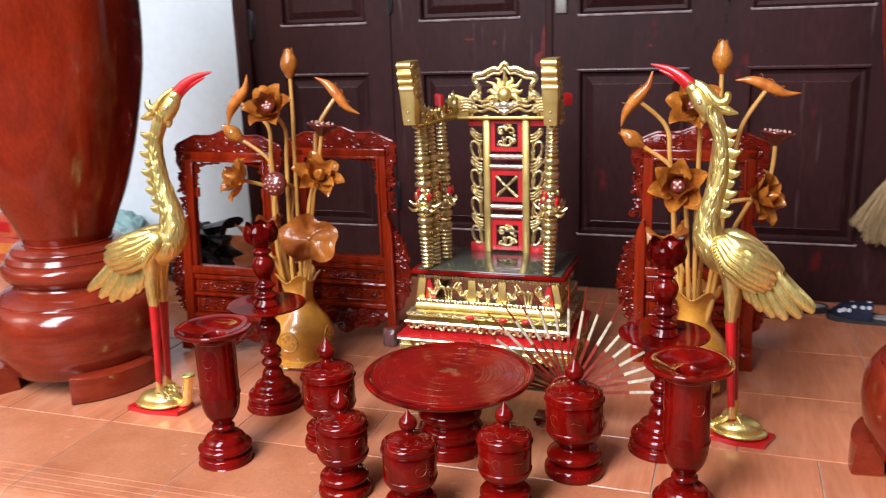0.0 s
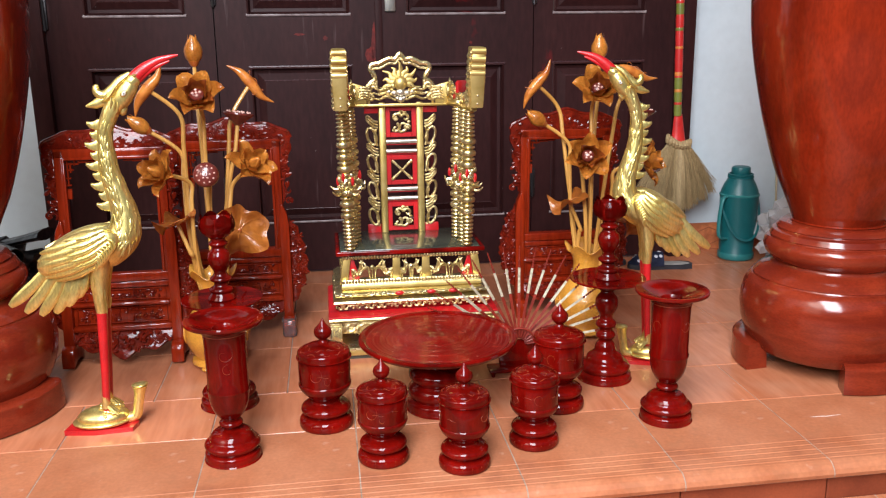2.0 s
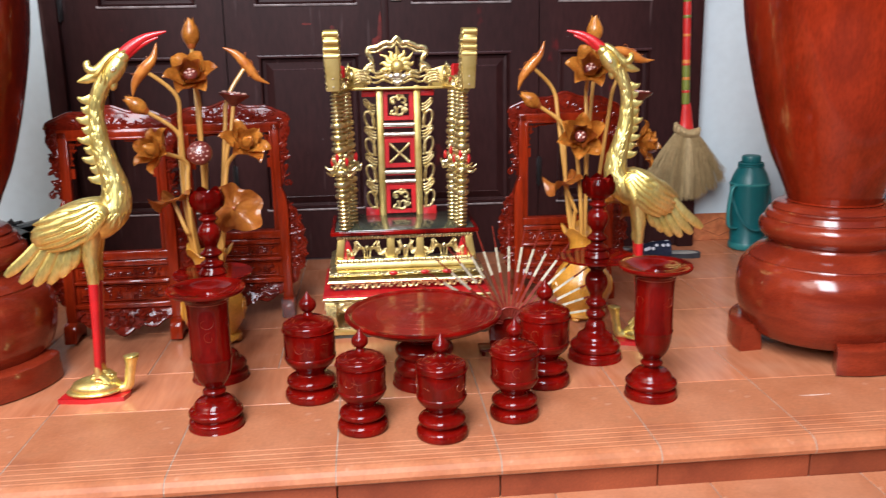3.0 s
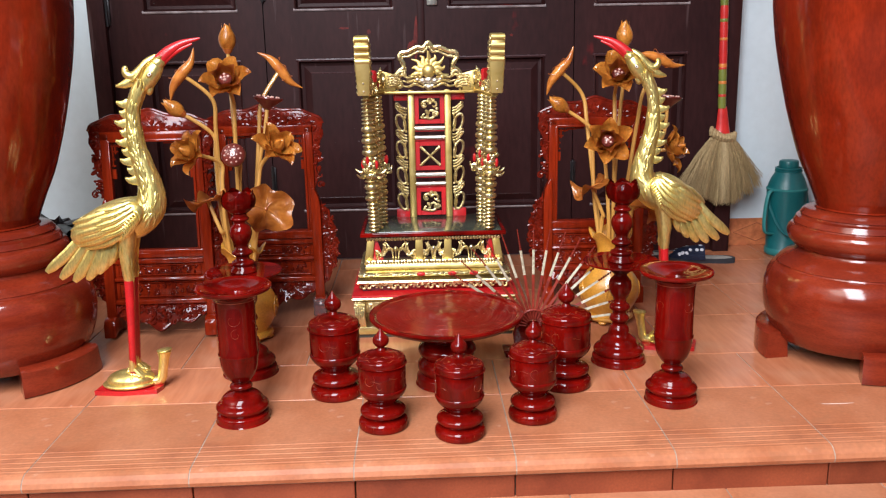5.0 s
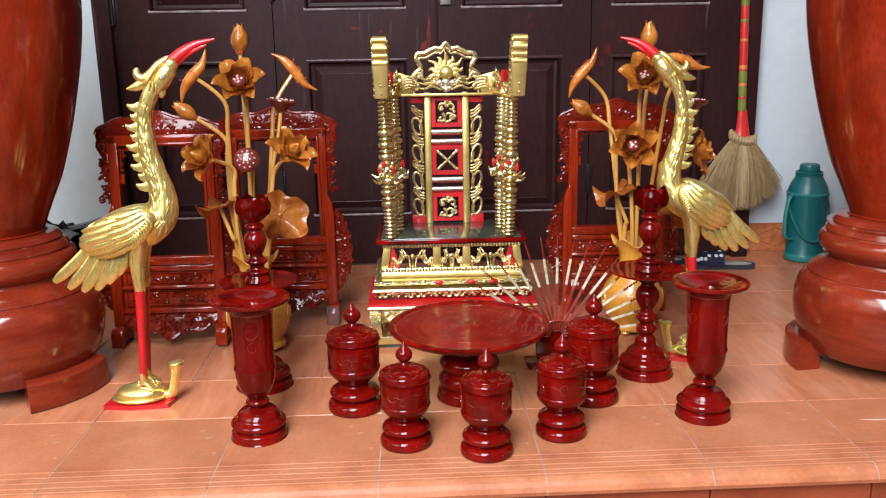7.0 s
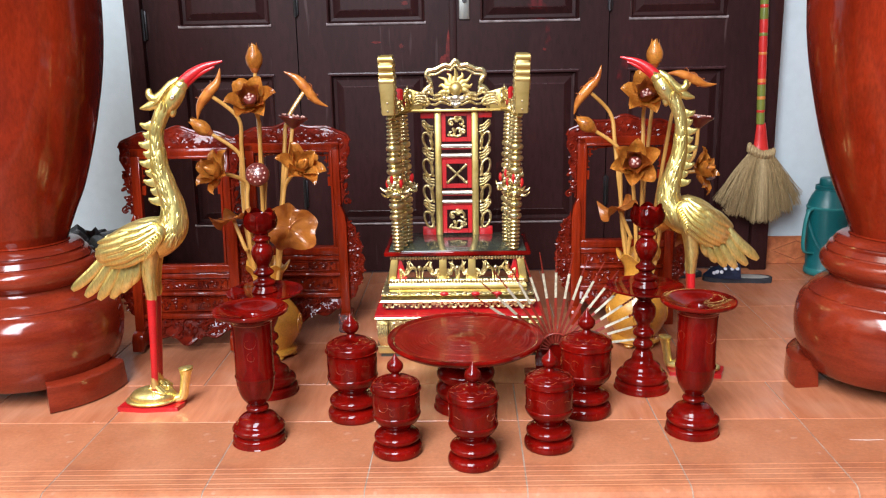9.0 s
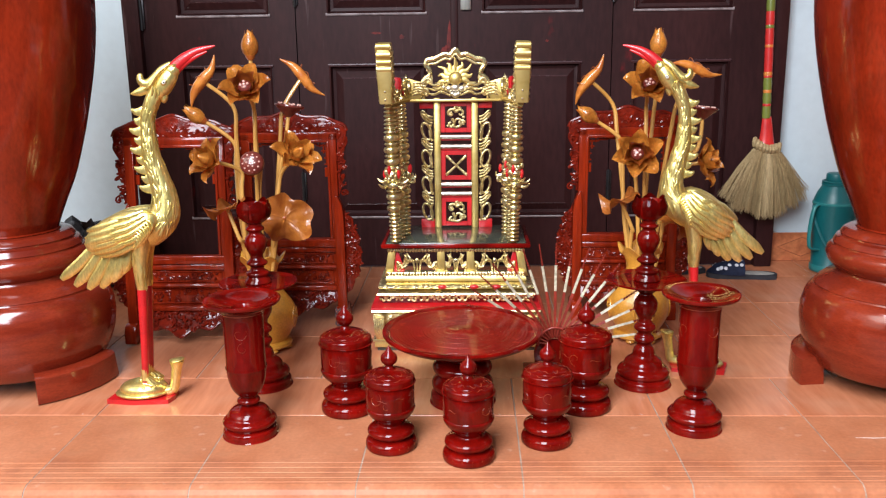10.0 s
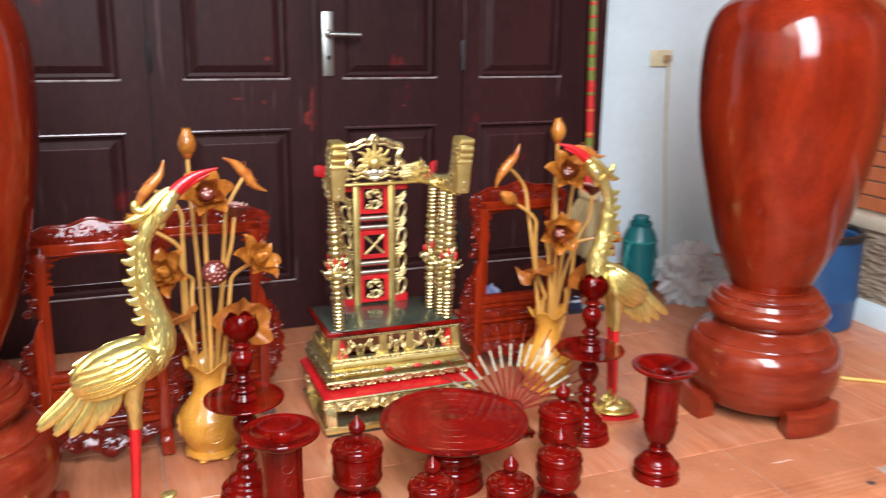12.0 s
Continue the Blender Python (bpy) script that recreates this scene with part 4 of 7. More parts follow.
def lotus_flower(at, head, d, size, root, spin=0, closed=False):
    t = thing("carved_lotus_flower", at, "glossy orange carved wooden lotus flower on a pale stem", "flower", "carved lotus stems")
    stem_part(t, head, d, 0.3, root)
    m = aim(head, d, spin)
    rnd = random.Random(int(1000 * (abs(head[0]) + head[2])))
    rings = ((6, 0.080, 0.060, 8, 50, 0), (5, 0.058, 0.048, 28, 58, 30)) if not closed else ((6, 0.078, 0.053, 6, 52, 0), (4, 0.062, 0.046, 30, 58, 30))
    for ring, (n, ln, w, lift, close, tw) in enumerate(rings):
        for k in range(n):
            pm = petal_mesh(ln * size * rnd.uniform(0.94, 1.08), w * size, lift + rnd.uniform(-14, 14), close + rnd.uniform(-8, 8), 1.0 if ring == 0 else 0.75)
            turned(pm, m @ pose(0, 0, 0.003 * ring, 0, 0, 360 / n * k + tw + rnd.uniform(-5, 5)) @ pose(0.006 * size, 0, 0))
            # open flowers: shade inside the cup is put into the inner ring's colour
            part("petal", pm, PETAL if ring == 0 else (PETAL_DARK if not closed else PETAL), t)
    if closed:
        bud_pieces(t, m @ Matrix.Translation((0, 0, 0.006)) @ Matrix.Scale(0.72 * size, 4), 4, 0.006)
    else:
        pod = lathe([(0, 0.004), (0.010, 0.004), (0.017, 0.014), (0.019, 0.022), (0.017, 0.026), (0.011, 0.030), (0.005, 0.0315), (0, 0.032)], 16)
        core = part("seed_pod", turned(pod, m @ Matrix.Scale(size, 4)), POD, t)
        for k in range(5):
            a = k * 1.5708
            part("seed", turned(blob(0.0095 * math.cos(a) * (k > 0), 0.0095 * math.sin(a) * (k > 0), 0.0305, 0.0042, 0.0042, 0.0036, 8), m @ Matrix.Scale(size, 4)), SEED, core)
        part("calyx", turned(blob(0, 0, -0.004, 0.014 * size, 0.014 * size, 0.010 * size, 10), m), PETAL_DARK, t)
    return t


def lotus_bud(at, head, d, size, root):
    t = thing("carved_lotus_bud", at, "glossy orange carved wooden lotus bud on a pale stem", "flower bud", "carved lotus stems")
    stem_part(t, head, d, 0.6, root)
    bud_pieces(t, aim(head, d) @ Matrix.Scale(size, 4))
    return t


def rolled_leaf(at, head, along, d, root, length=0.128):
    """A young leaf still rolled: a crescent spindle lying across the stem's end."""
    t = thing("rolled_lotus_leaf", at, "glossy brown carved rolled lotus leaf on a pale stem", "leaf", "carved lotus stems")
    stem_part(t, head, d, 0.35, root)
    h, a, dd = Vector(head), Vector(along).normalized(), Vector(d).normalized()
    dd = (dd - a * dd.dot(a)).normalized()
    pts = [h - a * length * 0.60 - dd * 0.024, h - a * length * 0.34 - dd * 0.002, h + dd * 0.008, h + a * length * 0.32 + dd * 0.014, h + a * length * 0.58 + dd * 0.036]
    part("leaf_roll", tube(smooth_path(pts, 7), [0.0008, 0.0058, 0.0118, 0.0155, 0.0168, 0.0150, 0.0108, 0.0052, 0.0008], 14, 0.92), LEAF_WOOD, t)
    side = a.cross(dd)
    for off in (-0.16, -0.02, 0.13):
        c = h + a * length * off + dd * (0.010 + 0.015 * off)
        ring = [c + dd * 0.0158 * math.cos(b) + side * 0.0160 * math.sin(b) + a * 0.014 * math.sin(b + off * 9) for b in (math.pi * (-0.40 + 0.8 * i / 10) for i in range(11))]
        part("leaf_fold", tube(ring, [0.0004, 0.0012, 0.0004], 6), PETAL_DARK, t)
        ring = [c - dd * 0.0156 * math.cos(b) + side * 0.0160 * math.sin(b) + a * 0.012 * math.sin(b + off * 7) for b in (math.pi * (-0.40 + 0.8 * i / 10) for i in range(11))]
        part("leaf_fold", tube(ring, [0.0004, 0.0012, 0.0004], 6), PETAL_DARK, t)
    return t


def open_leaf(at, head, d, size, root, spin=0):
    t = thing("carved_lotus_leaf", at, "broad glossy orange carved lotus leaf with wavy edge", "leaf", "carved lotus stems")
    stem_part(t, head, d, 0.3, root)
    bm = bmesh.new()
    rings = [[bm.verts.new((0, 0, 0))]]
    n = 44

    def at_leaf(u, a, lift=0.0):
        w = 1 + (0.13 * math.sin(2 * a + 0.6) + 0.08 * math.sin(5 * a + 2) + 0.035 * math.sin(9 * a)) * u
        z = 0.12 * u * u + u ** 2.0 * (0.26 * math.sin(3 * a + 1) + 0.20 * math.sin(4 * a + 2.5) + 0.09 * math.sin(7 * a + 2)) + 0.05 * math.cos(11 * u + 2 * a) * u
        return (size * u * w * math.cos(a), size * u * w * math.sin(a), size * z + lift)
    for i in range(1, 9):
        rings.append([bm.verts.new(at_leaf(i / 8, 2 * math.pi * k / n)) for k in range(n)])
    for a, b in zip(rings, rings[1:]):
        for k in range(n):
            q = list(dict.fromkeys([a[k % len(a)], b[k], b[(k + 1) % n], a[(k + 1) % len(a)]]))
            bm.faces.new(q)
    bmesh.ops.solidify(bm, geom=bm.faces[:], thickness=0.005)
    bmesh.ops.recalc_face_normals(bm, faces=bm.faces)
    m = aim(head, d, spin)
    blade = part("leaf_blade", turned(bm, m), LEAF_WOOD, t)
    for k in range(5):
        a = 2 * math.pi * k / 5 + 0.3 * math.sin(k * 2)
        pts = [at_leaf(u, a + 0.18 * math.sin(5 * u + k), 0.0042) for u in (0.04, 0.2, 0.36, 0.52, 0.66)]
        part("vein", turned(tube(pts, [0.0011, 0.0010, 0.0008, 0.0004], 5), m), LEAF_WOOD, blade)
    part("leaf_eye", turned(blob(0, 0, 0.004, 0.006, 0.006, 0.003, 10), m), PETAL_DARK, blade)
    return t


def seed_head(at, head, d, size, root):
    t = thing("carved_lotus_pod", at, "reddish brown carved lotus seed pod with raised seeds", "seed pod", "carved lotus stems")
    stem_part(t, head, d, 0.3, root)
    m = aim(head, d) @ Matrix.Scale(size, 4)
    if d[2] > 0.6:
        body = [(0, -0.012), (0.008, -0.010), (0.018, 0.000), (0.032, 0.012), (0.040, 0.018), (0.041, 0.022), (0.036, 0.024), (0, 0.025)]
        top, far = 0.0245, 0.029
    else:
        body = [(0, -0.014), (0.008, -0.012), (0.020, 0.000), (0.030, 0.012), (0.0335, 0.022), (0.031, 0.031), (0.022, 0.038), (0.010, 0.0415), (0, 0.042)]
        top, far = 0.0415, 0.0225
    part("pod", turned(lathe(soften(body, 2), 28), m), POD, t)
    for k in range(17):
        ring = 0 if k == 0 else (1 if k < 7 else 2)
        q = (0, 0.5, 1.0)[ring] * far
        a = k * (1.0472 if ring == 1 else 0.6283) + ring
        z = top - (0 if d[2] > 0.6 else (0, 0.0006, 0.0040)[ring])
        part("seed", turned(blob(q * math.cos(a), q * math.sin(a), z, 0.0030, 0.0030, 0.0034, 8), m), SEED, t)
    return t


def honey_vase(at):
    t = thing("wooden_vase", at, "honey-coloured carved wooden vase with a wavy rim", "vase", "lotus vases")
    prof = [(0, 0.020), (0.052, 0.020), (0.060, 0.030), (0.074, 0.050), (0.086, 0.075), (0.092, 0.100), (0.090, 0.125), (0.080, 0.148), (0.064, 0.170), (0.050, 0.190), (0.043, 0.210), (0.041, 0.230), (0.045, 0.252), (0.054, 0.272), (0.066, 0.286),
            (0.062, 0.287), (0.049, 0.274), (0.040, 0.255), (0.036, 0.230), (0.036, 0.16), (0, 0.14)]
    bm = lathe(soften(prof, 2), 48)
    for v in bm.verts:
        k = max(0.0, (v.co.z - 0.235) / 0.05)
        a = math.atan2(v.co.y, v.co.x)
        v.co.z += 0.012 * k * math.sin(5 * a + 0.5)
        v.co.x *= 1 + 0.06 * k * math.sin(5 * a + 0.5)
        v.co.y *= 1 + 0.06 * k * math.sin(5 * a + 0.5)
    part("vase_body", bm, HONEY, t)
    base = lathe([(0, 0.012), (0.070, 0.012), (0.076, 0.018), (0.074, 0.026), (0.062, 0.031), (0.055, 0.036), (0, 0.036)], 40)
    stand = part("vase_stand", base, HONEY, t)
    for k in range(6):
        a = 2 * math.pi * k / 6
        part("stand_foot", blob(0.062 * math.cos(a), 0.062 * math.sin(a), 0.008, 0.014, 0.014, 0.008, 8), HONEY, stand)
    for side in (-1.57, 1.57, 0.0, 3.14):
        def on(x, z, out=0.0015):
            r = float(np.interp(z, (0.06, 0.075, 0.10, 0.125, 0.148), (0.080, 0.086, 0.092, 0.090, 0.080))) + out
            return (r * math.cos(side + x / r), r * math.sin(side + x / r), z)
        ring = [on(0.030 * math.cos(a), 0.102 + 0.030 * math.sin(a)) for a in (2 * math.pi * i / 20 for i in range(21))]
        part("medallion", tube(ring, 0.0025, 6), HONEY, t)
        for j, (cx, cz, r, st) in enumerate(((-0.01, 0.108, 0.011, 0.3), (0.011, 0.096, 0.011, 3.5), (0.004, 0.118, 0.007, 1.5))):
            part("relief_scroll", tube([on(x, z, 0.001) for x, _, z in curl(cx, cz, r, 1.0, st)], 0.0028, 6, 0.6), HONEY, t)
    return t


def bouquet(cx, cy, heads):
    at = pose(cx, cy, 0)
    honey_vase(at)
    for kind, head, d, size, root in heads:
        if kind == "flower":
            lotus_flower(at, head, d, size, root, spin=head[0] * 900)
        elif kind == "closed":
            lotus_flower(at, head, d, size, root, spin=head[0] * 700, closed=True)
        elif kind == "bud":
            lotus_bud(at, head, d, size, root)
        elif kind == "leaf":
            open_leaf(at, head, d, size, root, spin=head[1] * 500)
        elif kind == "pod":
            seed_head(at, head, d, size, root)
        else:
            rolled_leaf(at, head, size, d, root)


bouquet(-0.556, -0.972, (
    ("bud", (-0.014, 0.068, 0.865), (0, 0, 1), 1.05, (0.0, 0.014)),
    ("flower", (0.012, -0.100, 0.775), (0.0, -0.75, 0.62), 1.0, (0.004, -0.012)),
    ("roll", (-0.118, -0.045, 0.797), (-0.55, -0.2, 0.55), (0.76, 0.05, 0.65), (-0.012, 0.0)),
    ("roll", (0.132, 0.056, 0.800), (0.5, 0.2, 0.8), (0.47, 0.05, -0.88), (0.012, 0.006)),
    ("bud", (-0.135, -0.030, 0.690), (-0.78, -0.15, 0.62), 0.9, (-0.014, -0.004)),
    ("closed", (-0.090, -0.110, 0.585), (-0.55, -0.6, 0.35), 0.95, (-0.010, -0.012)),
    ("closed", (0.130, -0.085, 0.590), (0.5, -0.55, 0.5), 0.98, (0.012, -0.010)),
    ("pod", (0.020, -0.105, 0.575), (0.05, -0.95, 0.25), 1.0, (0.002, -0.016)),
    ("pod", (0.098, 0.022, 0.705), (0.15, 0.05, 1.0), 1.05, (0.012, 0.012)),
    ("leaf", (0.094, -0.090, 0.420), (0.30, -0.85, 0.16), 0.073, (0.014, -0.012)),
    ("leaf", (-0.075, -0.060, 0.440), (-0.35, 0.1, 0.95), 0.060, (-0.015, -0.010)),
))
bouquet(0.575, -0.888, (
    ("bud", (0.040, 0.062, 0.855), (0, 0, 1), 1.05, (0.004, 0.014)),
    ("flower", (-0.014, -0.095, 0.765), (-0.1, -0.75, 0.55), 1.0, (0.0, -0.012)),
    ("roll", (-0.160, 0.012, 0.782), (-0.55, -0.2, 0.55), (0.76, 0.05, 0.65), (-0.012, 0.0)),
    ("roll", (0.150, 0.058, 0.805), (0.5, 0.2, 0.8), (0.75, 0.05, -0.5), (0.012, 0.006)),
    ("bud", (-0.150, -0.016, 0.672), (-0.80, -0.1, 0.60), 0.9, (-0.014, -0.004)),
    ("flower", (-0.044, -0.112, 0.582), (-0.1, -0.9, 0.30), 0.98, (-0.006, -0.014)),
    ("closed", (0.140, -0.095, 0.555), (0.75, -0.45, 0.25), 0.98, (0.012, -0.010)),
    ("pod", (0.178, 0.055, 0.675), (0.1, 0.05, 1.0), 1.05, (0.014, 0.010)),
    ("leaf", (-0.070, -0.035, 0.435), (-0.40, 0.0, 0.92), 0.062, (-0.014, -0.008)),
    ("leaf", (0.100, -0.080, 0.40), (0.35, -0.75, 0.40), 0.075, (0.014, -0.010)),
))

# ---- carved frame stands ----
def carving(bm, x0, x1, z0, z1, y, n, size, seed, inside=None):
    """Heaps small leaf-like lumps and scrolls on a field, as crowded relief."""
    rnd = random.Random(seed)
    k = 0
    tries = 0
    while k < n and tries < n * 6:
        tries += 1
        x, z = rnd.uniform(x0, x1), rnd.uniform(z0, z1)
        if inside and not inside(x, z):
            continue
        k += 1
        s = size * rnd.uniform(0.7, 1.3)
        if k % 3:
            merge(bm, turned(blob(0, 0, 0, s, s * 0.55, s * 0.5, 6), pose(x, y - s * 0.15, z, 0, rnd.uniform(0, 180), 0)))
        else:
            merge(bm, tube(curl(x, z, s * 1.1, 0.8, rnd.uniform(0, 6), rnd.choice((-1, 1)), y - s * 0.25, 7), s * 0.28, 5))
    return bm


def carved_frame(at, label, d=0.0):
    """An empty frame on its stand; d: how far the rails under the opening are set lower."""
    t = thing("frame_stand", at, label, "frame stand", "carved frame stands")
    # stiles and rails of the inner frame round the opening
    def bar(name, x0, x1, z0, z1, y0=-0.014, y1=0.014, b=0.004):
        return part(name, box(x0, x1, y0, y1, z0, z1, b), ROSEWOOD, t)
    for s in (-1, 1):
        a, b = sorted((s * 0.124, s * 0.152))
        bar("stile", a, b, 0.255 - d, 0.625)
        e, f = sorted((s * 0.122, s * 0.130))
        bar("inner_bead", e, f, 0.282 - d, 0.602, -0.019, -0.010, 0.002)
    bar("top_rail", -0.152, 0.152, 0.600, 0.628)
    bar("inner_bead", -0.124, 0.124, 0.596, 0.604, -0.019, -0.010, 0.002)
    bar("sill", -0.158, 0.158, 0.258 - d, 0.284 - d, -0.022, 0.018)
    # fret brackets in the upper corners
    for s in (-1, 1):
        for k, (x, z, w, h) in enumerate(((0.105, 0.585, 0.036, 0.005), (0.112, 0.568, 0.020, 0.005), (0.117, 0.545, 0.012, 0.005), (0.098, 0.590, 0.005, 0.020), (0.110, 0.575, 0.005, 0.03), (0.118, 0.56, 0.004, 0.07), (0.117, 0.525, 0.012, 0.005), (0.118, 0.50, 0.014, 0.03), (0.075, 0.590, 0.03, 0.006), (0.05, 0.592, 0.03, 0.005))):
            part("fret", box(s * x - w / 2, s * x + w / 2, -0.005, 0.005, z - h / 2, z + h / 2, 0.001, 1), ROSEWOOD, t)
    # carved outer border: crest and sides
    def crest(x):
        u = min(1.0, abs(x) / 0.186)
        return 0.630 + 0.040 * math.sqrt(max(0.0, 1 - u ** 6)) + 0.016 * max(0, 1 - (u / 0.5) ** 2) + 0.0055 * math.cos(11 * u)
    xs = [-0.186 + 0.372 * i / 56 for i in range(57)]
    top = [(x, crest(x)) for x in xs]
    board = slab([(-0.182, 0.606), (-0.153, 0.624), (0.153, 0.624), (0.182, 0.606)] + top[::-1], 0.016, 0.003)
    crest_part = part("crest", turned(board, pose(0, -0.010, 0)), ROSEWOOD_CARVED, t)
    rel = bmesh.new()
    carving(rel, -0.170, 0.170, 0.628, 0.69, -0.006, 54, 0.0105, 3, lambda x, z: z < crest(x) - 0.007)
    part("crest_relief", rel, ROSEWOOD_CARVED, crest_part)["kind"] = "stuff"
    rim = [(x, -0.006, z + 0.001) for x, z in top]
    part("crest_rim", tube(rim, 0.0055, 8), ROSEWOOD_CARVED, crest_part)
    for s in (-1, 1):
        edge = [(0.153, 0.626), (0.182, 0.616)] + [(0.184 + 0.006 * math.sin(i * 1.35 + 0.4) - 0.0024 * i, 0.61 - 0.0155 * i) for i in range(12)] + [(0.153, 0.42)]
        side = slab([(s * x, z) for x, z in edge], 0.014, 0.002)
        sp = part("side_carving", turned(side, pose(0, -0.008, 0)), ROSEWOOD_CARVED, t)
        rel = bmesh.new()
        a, b = sorted((s * 0.155, s * 0.178))
        carving(rel, a, b, 0.43, 0.62, -0.006, 26, 0.0105, 5 + s)
        part("side_relief", rel, ROSEWOOD_CARVED, sp)["kind"] = "stuff"
    # stand: posts, rails, carved panels, wings, apron, feet
    for s in (-1, 1):
        post = [(0.138, 0.058), (0.168, 0.058), (0.168, 0.36), (0.163, 0.395), (0.150, 0.425), (0.143, 0.425), (0.138, 0.38)]
        part("post", turned(slab([(s * x, z) for x, z in post], 0.034, 0.003), pose(0, -0.026, 0)), ROSEWOOD, t)
        wing = [(0.168, 0.10)] + [(0.168 + 0.050 * math.sin(math.pi * u) ** 0.7 + 0.006 * math.sin(u * 30), 0.10 + 0.275 * u) for u in (0.04, 0.1, 0.18, 0.26, 0.34, 0.42, 0.5, 0.58, 0.66, 0.74, 0.82, 0.9, 0.97)] + [(0.168, 0.385)]
        wp = part("wing", turned(slab([(s * x, z) for x, z in wing], 0.014, 0.003), pose(0, -0.008, 0)), ROSEWOOD_CARVED, t)
        rel = bmesh.new()
        a, b = sorted((s * 0.170, s * 0.220))
        carving(rel, a, b, 0.10, 0.38, -0.008, 70, 0.0095, 11 + s, lambda x, z: abs(x) < 0.170 + 0.052 * math.sin(math.pi * min(1, max(0, (z - 0.10) / 0.275))) ** 0.7)
        part("wing_relief", rel, ROSEWOOD_CARVED, wp)["kind"] = "stuff"
        foot = [(-0.055, 0.0), (-0.046, 0.0), (-0.030, 0.012), (0.030, 0.012), (0.046, 0.0), (0.055, 0.0), (0.056, 0.036), (0.050, 0.052), (0.036, 0.060), (-0.036, 0.060), (-0.050, 0.052), (-0.056, 0.036)]
        part("foot", turned(slab(foot, 0.036, 0.004), pose(s * 0.153 + 0.018, 0, 0, 0, 0, 90)), ROSEWOOD, t)
    for z0, z1, y in ((0.238, 0.258, -0.017), (0.184, 0.198, -0.020), (0.112, 0.130, -0.026)):
        bar("rail", -0.140, 0.140, z0 - d, z1 - d, y, 0.016, 0.007)
    for z0, z1, sd in ((0.198 - d, 0.238 - d, 21), (0.130 - d, 0.184 - d, 22)):
        p = bar("panel", -0.138, 0.138, z0 - 0.001, z1 + 0.001, -0.006, 0.010, 0.001)
        rel = bmesh.new()
        carving(rel, -0.118, 0.118, z0 + 0.009, z1 - 0.009, -0.007, 60, 0.0065, sd)
        part("panel_relief", rel, ROSEWOOD_CARVED, p)["kind"] = "stuff"
        bd = [(-0.126, -0.008, z0 + 0.005), (0.126, -0.008, z0 + 0.005), (0.126, -0.008, z1 - 0.005), (-0.126, -0.008, z1 - 0.005), (-0.126, -0.008, z0 + 0.005)]
        part("panel_bead", tube(bd, 0.0025, 5), ROSEWOOD, p)
    apron = [(-0.139, 0.112), (-0.139, 0.080)] + [(-0.139 + 0.278 * u, 0.070 - 0.034 * math.sin(math.pi * u) ** 2 + 0.011 * math.sin(u * 6 * math.pi + 1.6)) for u in [i / 24 for i in range(1, 24)]] + [(0.139, 0.080), (0.139, 0.112)]
    FLARE = Matrix.Translation((0, -0.014, 0.112 - d)) @ pose(0, 0, 0, -26) @ Matrix.Translation((0, 0.014, -0.112))
    ap = part("apron", turned(slab(apron, 0.014, 0.002), FLARE @ pose(0, -0.014, 0)), ROSEWOOD_CARVED, t)
    rel = bmesh.new()
    carving(rel, -0.132, 0.132, 0.046, 0.108, -0.016, 110, 0.009, 31, lambda x, z: z > 0.060 - 0.034 * math.cos(math.pi * x / 0.278) ** 2 + 0.014)
    turned(rel, FLARE)
    part("apron_relief", rel, ROSEWOOD_CARVED, ap)["kind"] = "stuff"
    return t


carved_frame(pose(-0.830, -0.903, 0.004, -4.6, 0, 1), "empty carved rosewood frame on a stand beside the crane", 0.017)
fr = carved_frame(pose(-0.512, -0.715, 0), "empty carved rosewood frame on a stand behind the vase")
f3 = copy_thing(fr, pose(0.562, -0.66, 0, 0, 0, 0))
tagged(f3, "empty carved rosewood frame on a stand near the broom")

# ---- the gilded altar throne ----
TH = thing("altar_throne", pose(0.018, 0, 0), "red and gold carved altar throne with beaded columns and black seat", "throne")
# seat
seat = part("seat", box(-0.209, 0.209, -0.938, -0.680, 0.304, 0.317, 0.003), BLACK_LACQUER, TH, "dark polished seat board with a red edge")
edge = bmesh.new()
for b in (box(-0.222, 0.222, -0.950, -0.9385, 0.302, 0.3155, 0.004), box(-0.222, -0.2095, -0.9385, -0.678, 0.302, 0.3155, 0.004), box(0.2095, 0.222, -0.9385, -0.678, 0.302, 0.3155, 0.004)):
    merge(edge, b)
part("seat_edge", edge, LACQUER, seat)


def beaded(h, r):
    """A turned column like stacked beads, fine at the ends and fuller in the middle."""
    prof = [(0, 0), (r * 0.8, 0)]
    z = 0.0
    k = 0
    while z < h - 0.004:
        u = z / h
        big = 0.2 < u < 0.8
        step = 0.023 if big and k % 2 == 0 else 0.0115
        step = min(step, h - z)
        w = r * (1.12 if step > 0.012 else 0.98) * (0.86 + 0.2 * math.sin(math.pi * u))
        for f, q in ((0.04, 0.56), (0.22, 0.90), (0.5, 1.0), (0.78, 0.90), (0.96, 0.56)):
            prof.append((w * q, z + step * f))
        z += step
        k += 1
    prof += [(r * 0.8, h), (0, h)]
    return lathe(prof, 20)


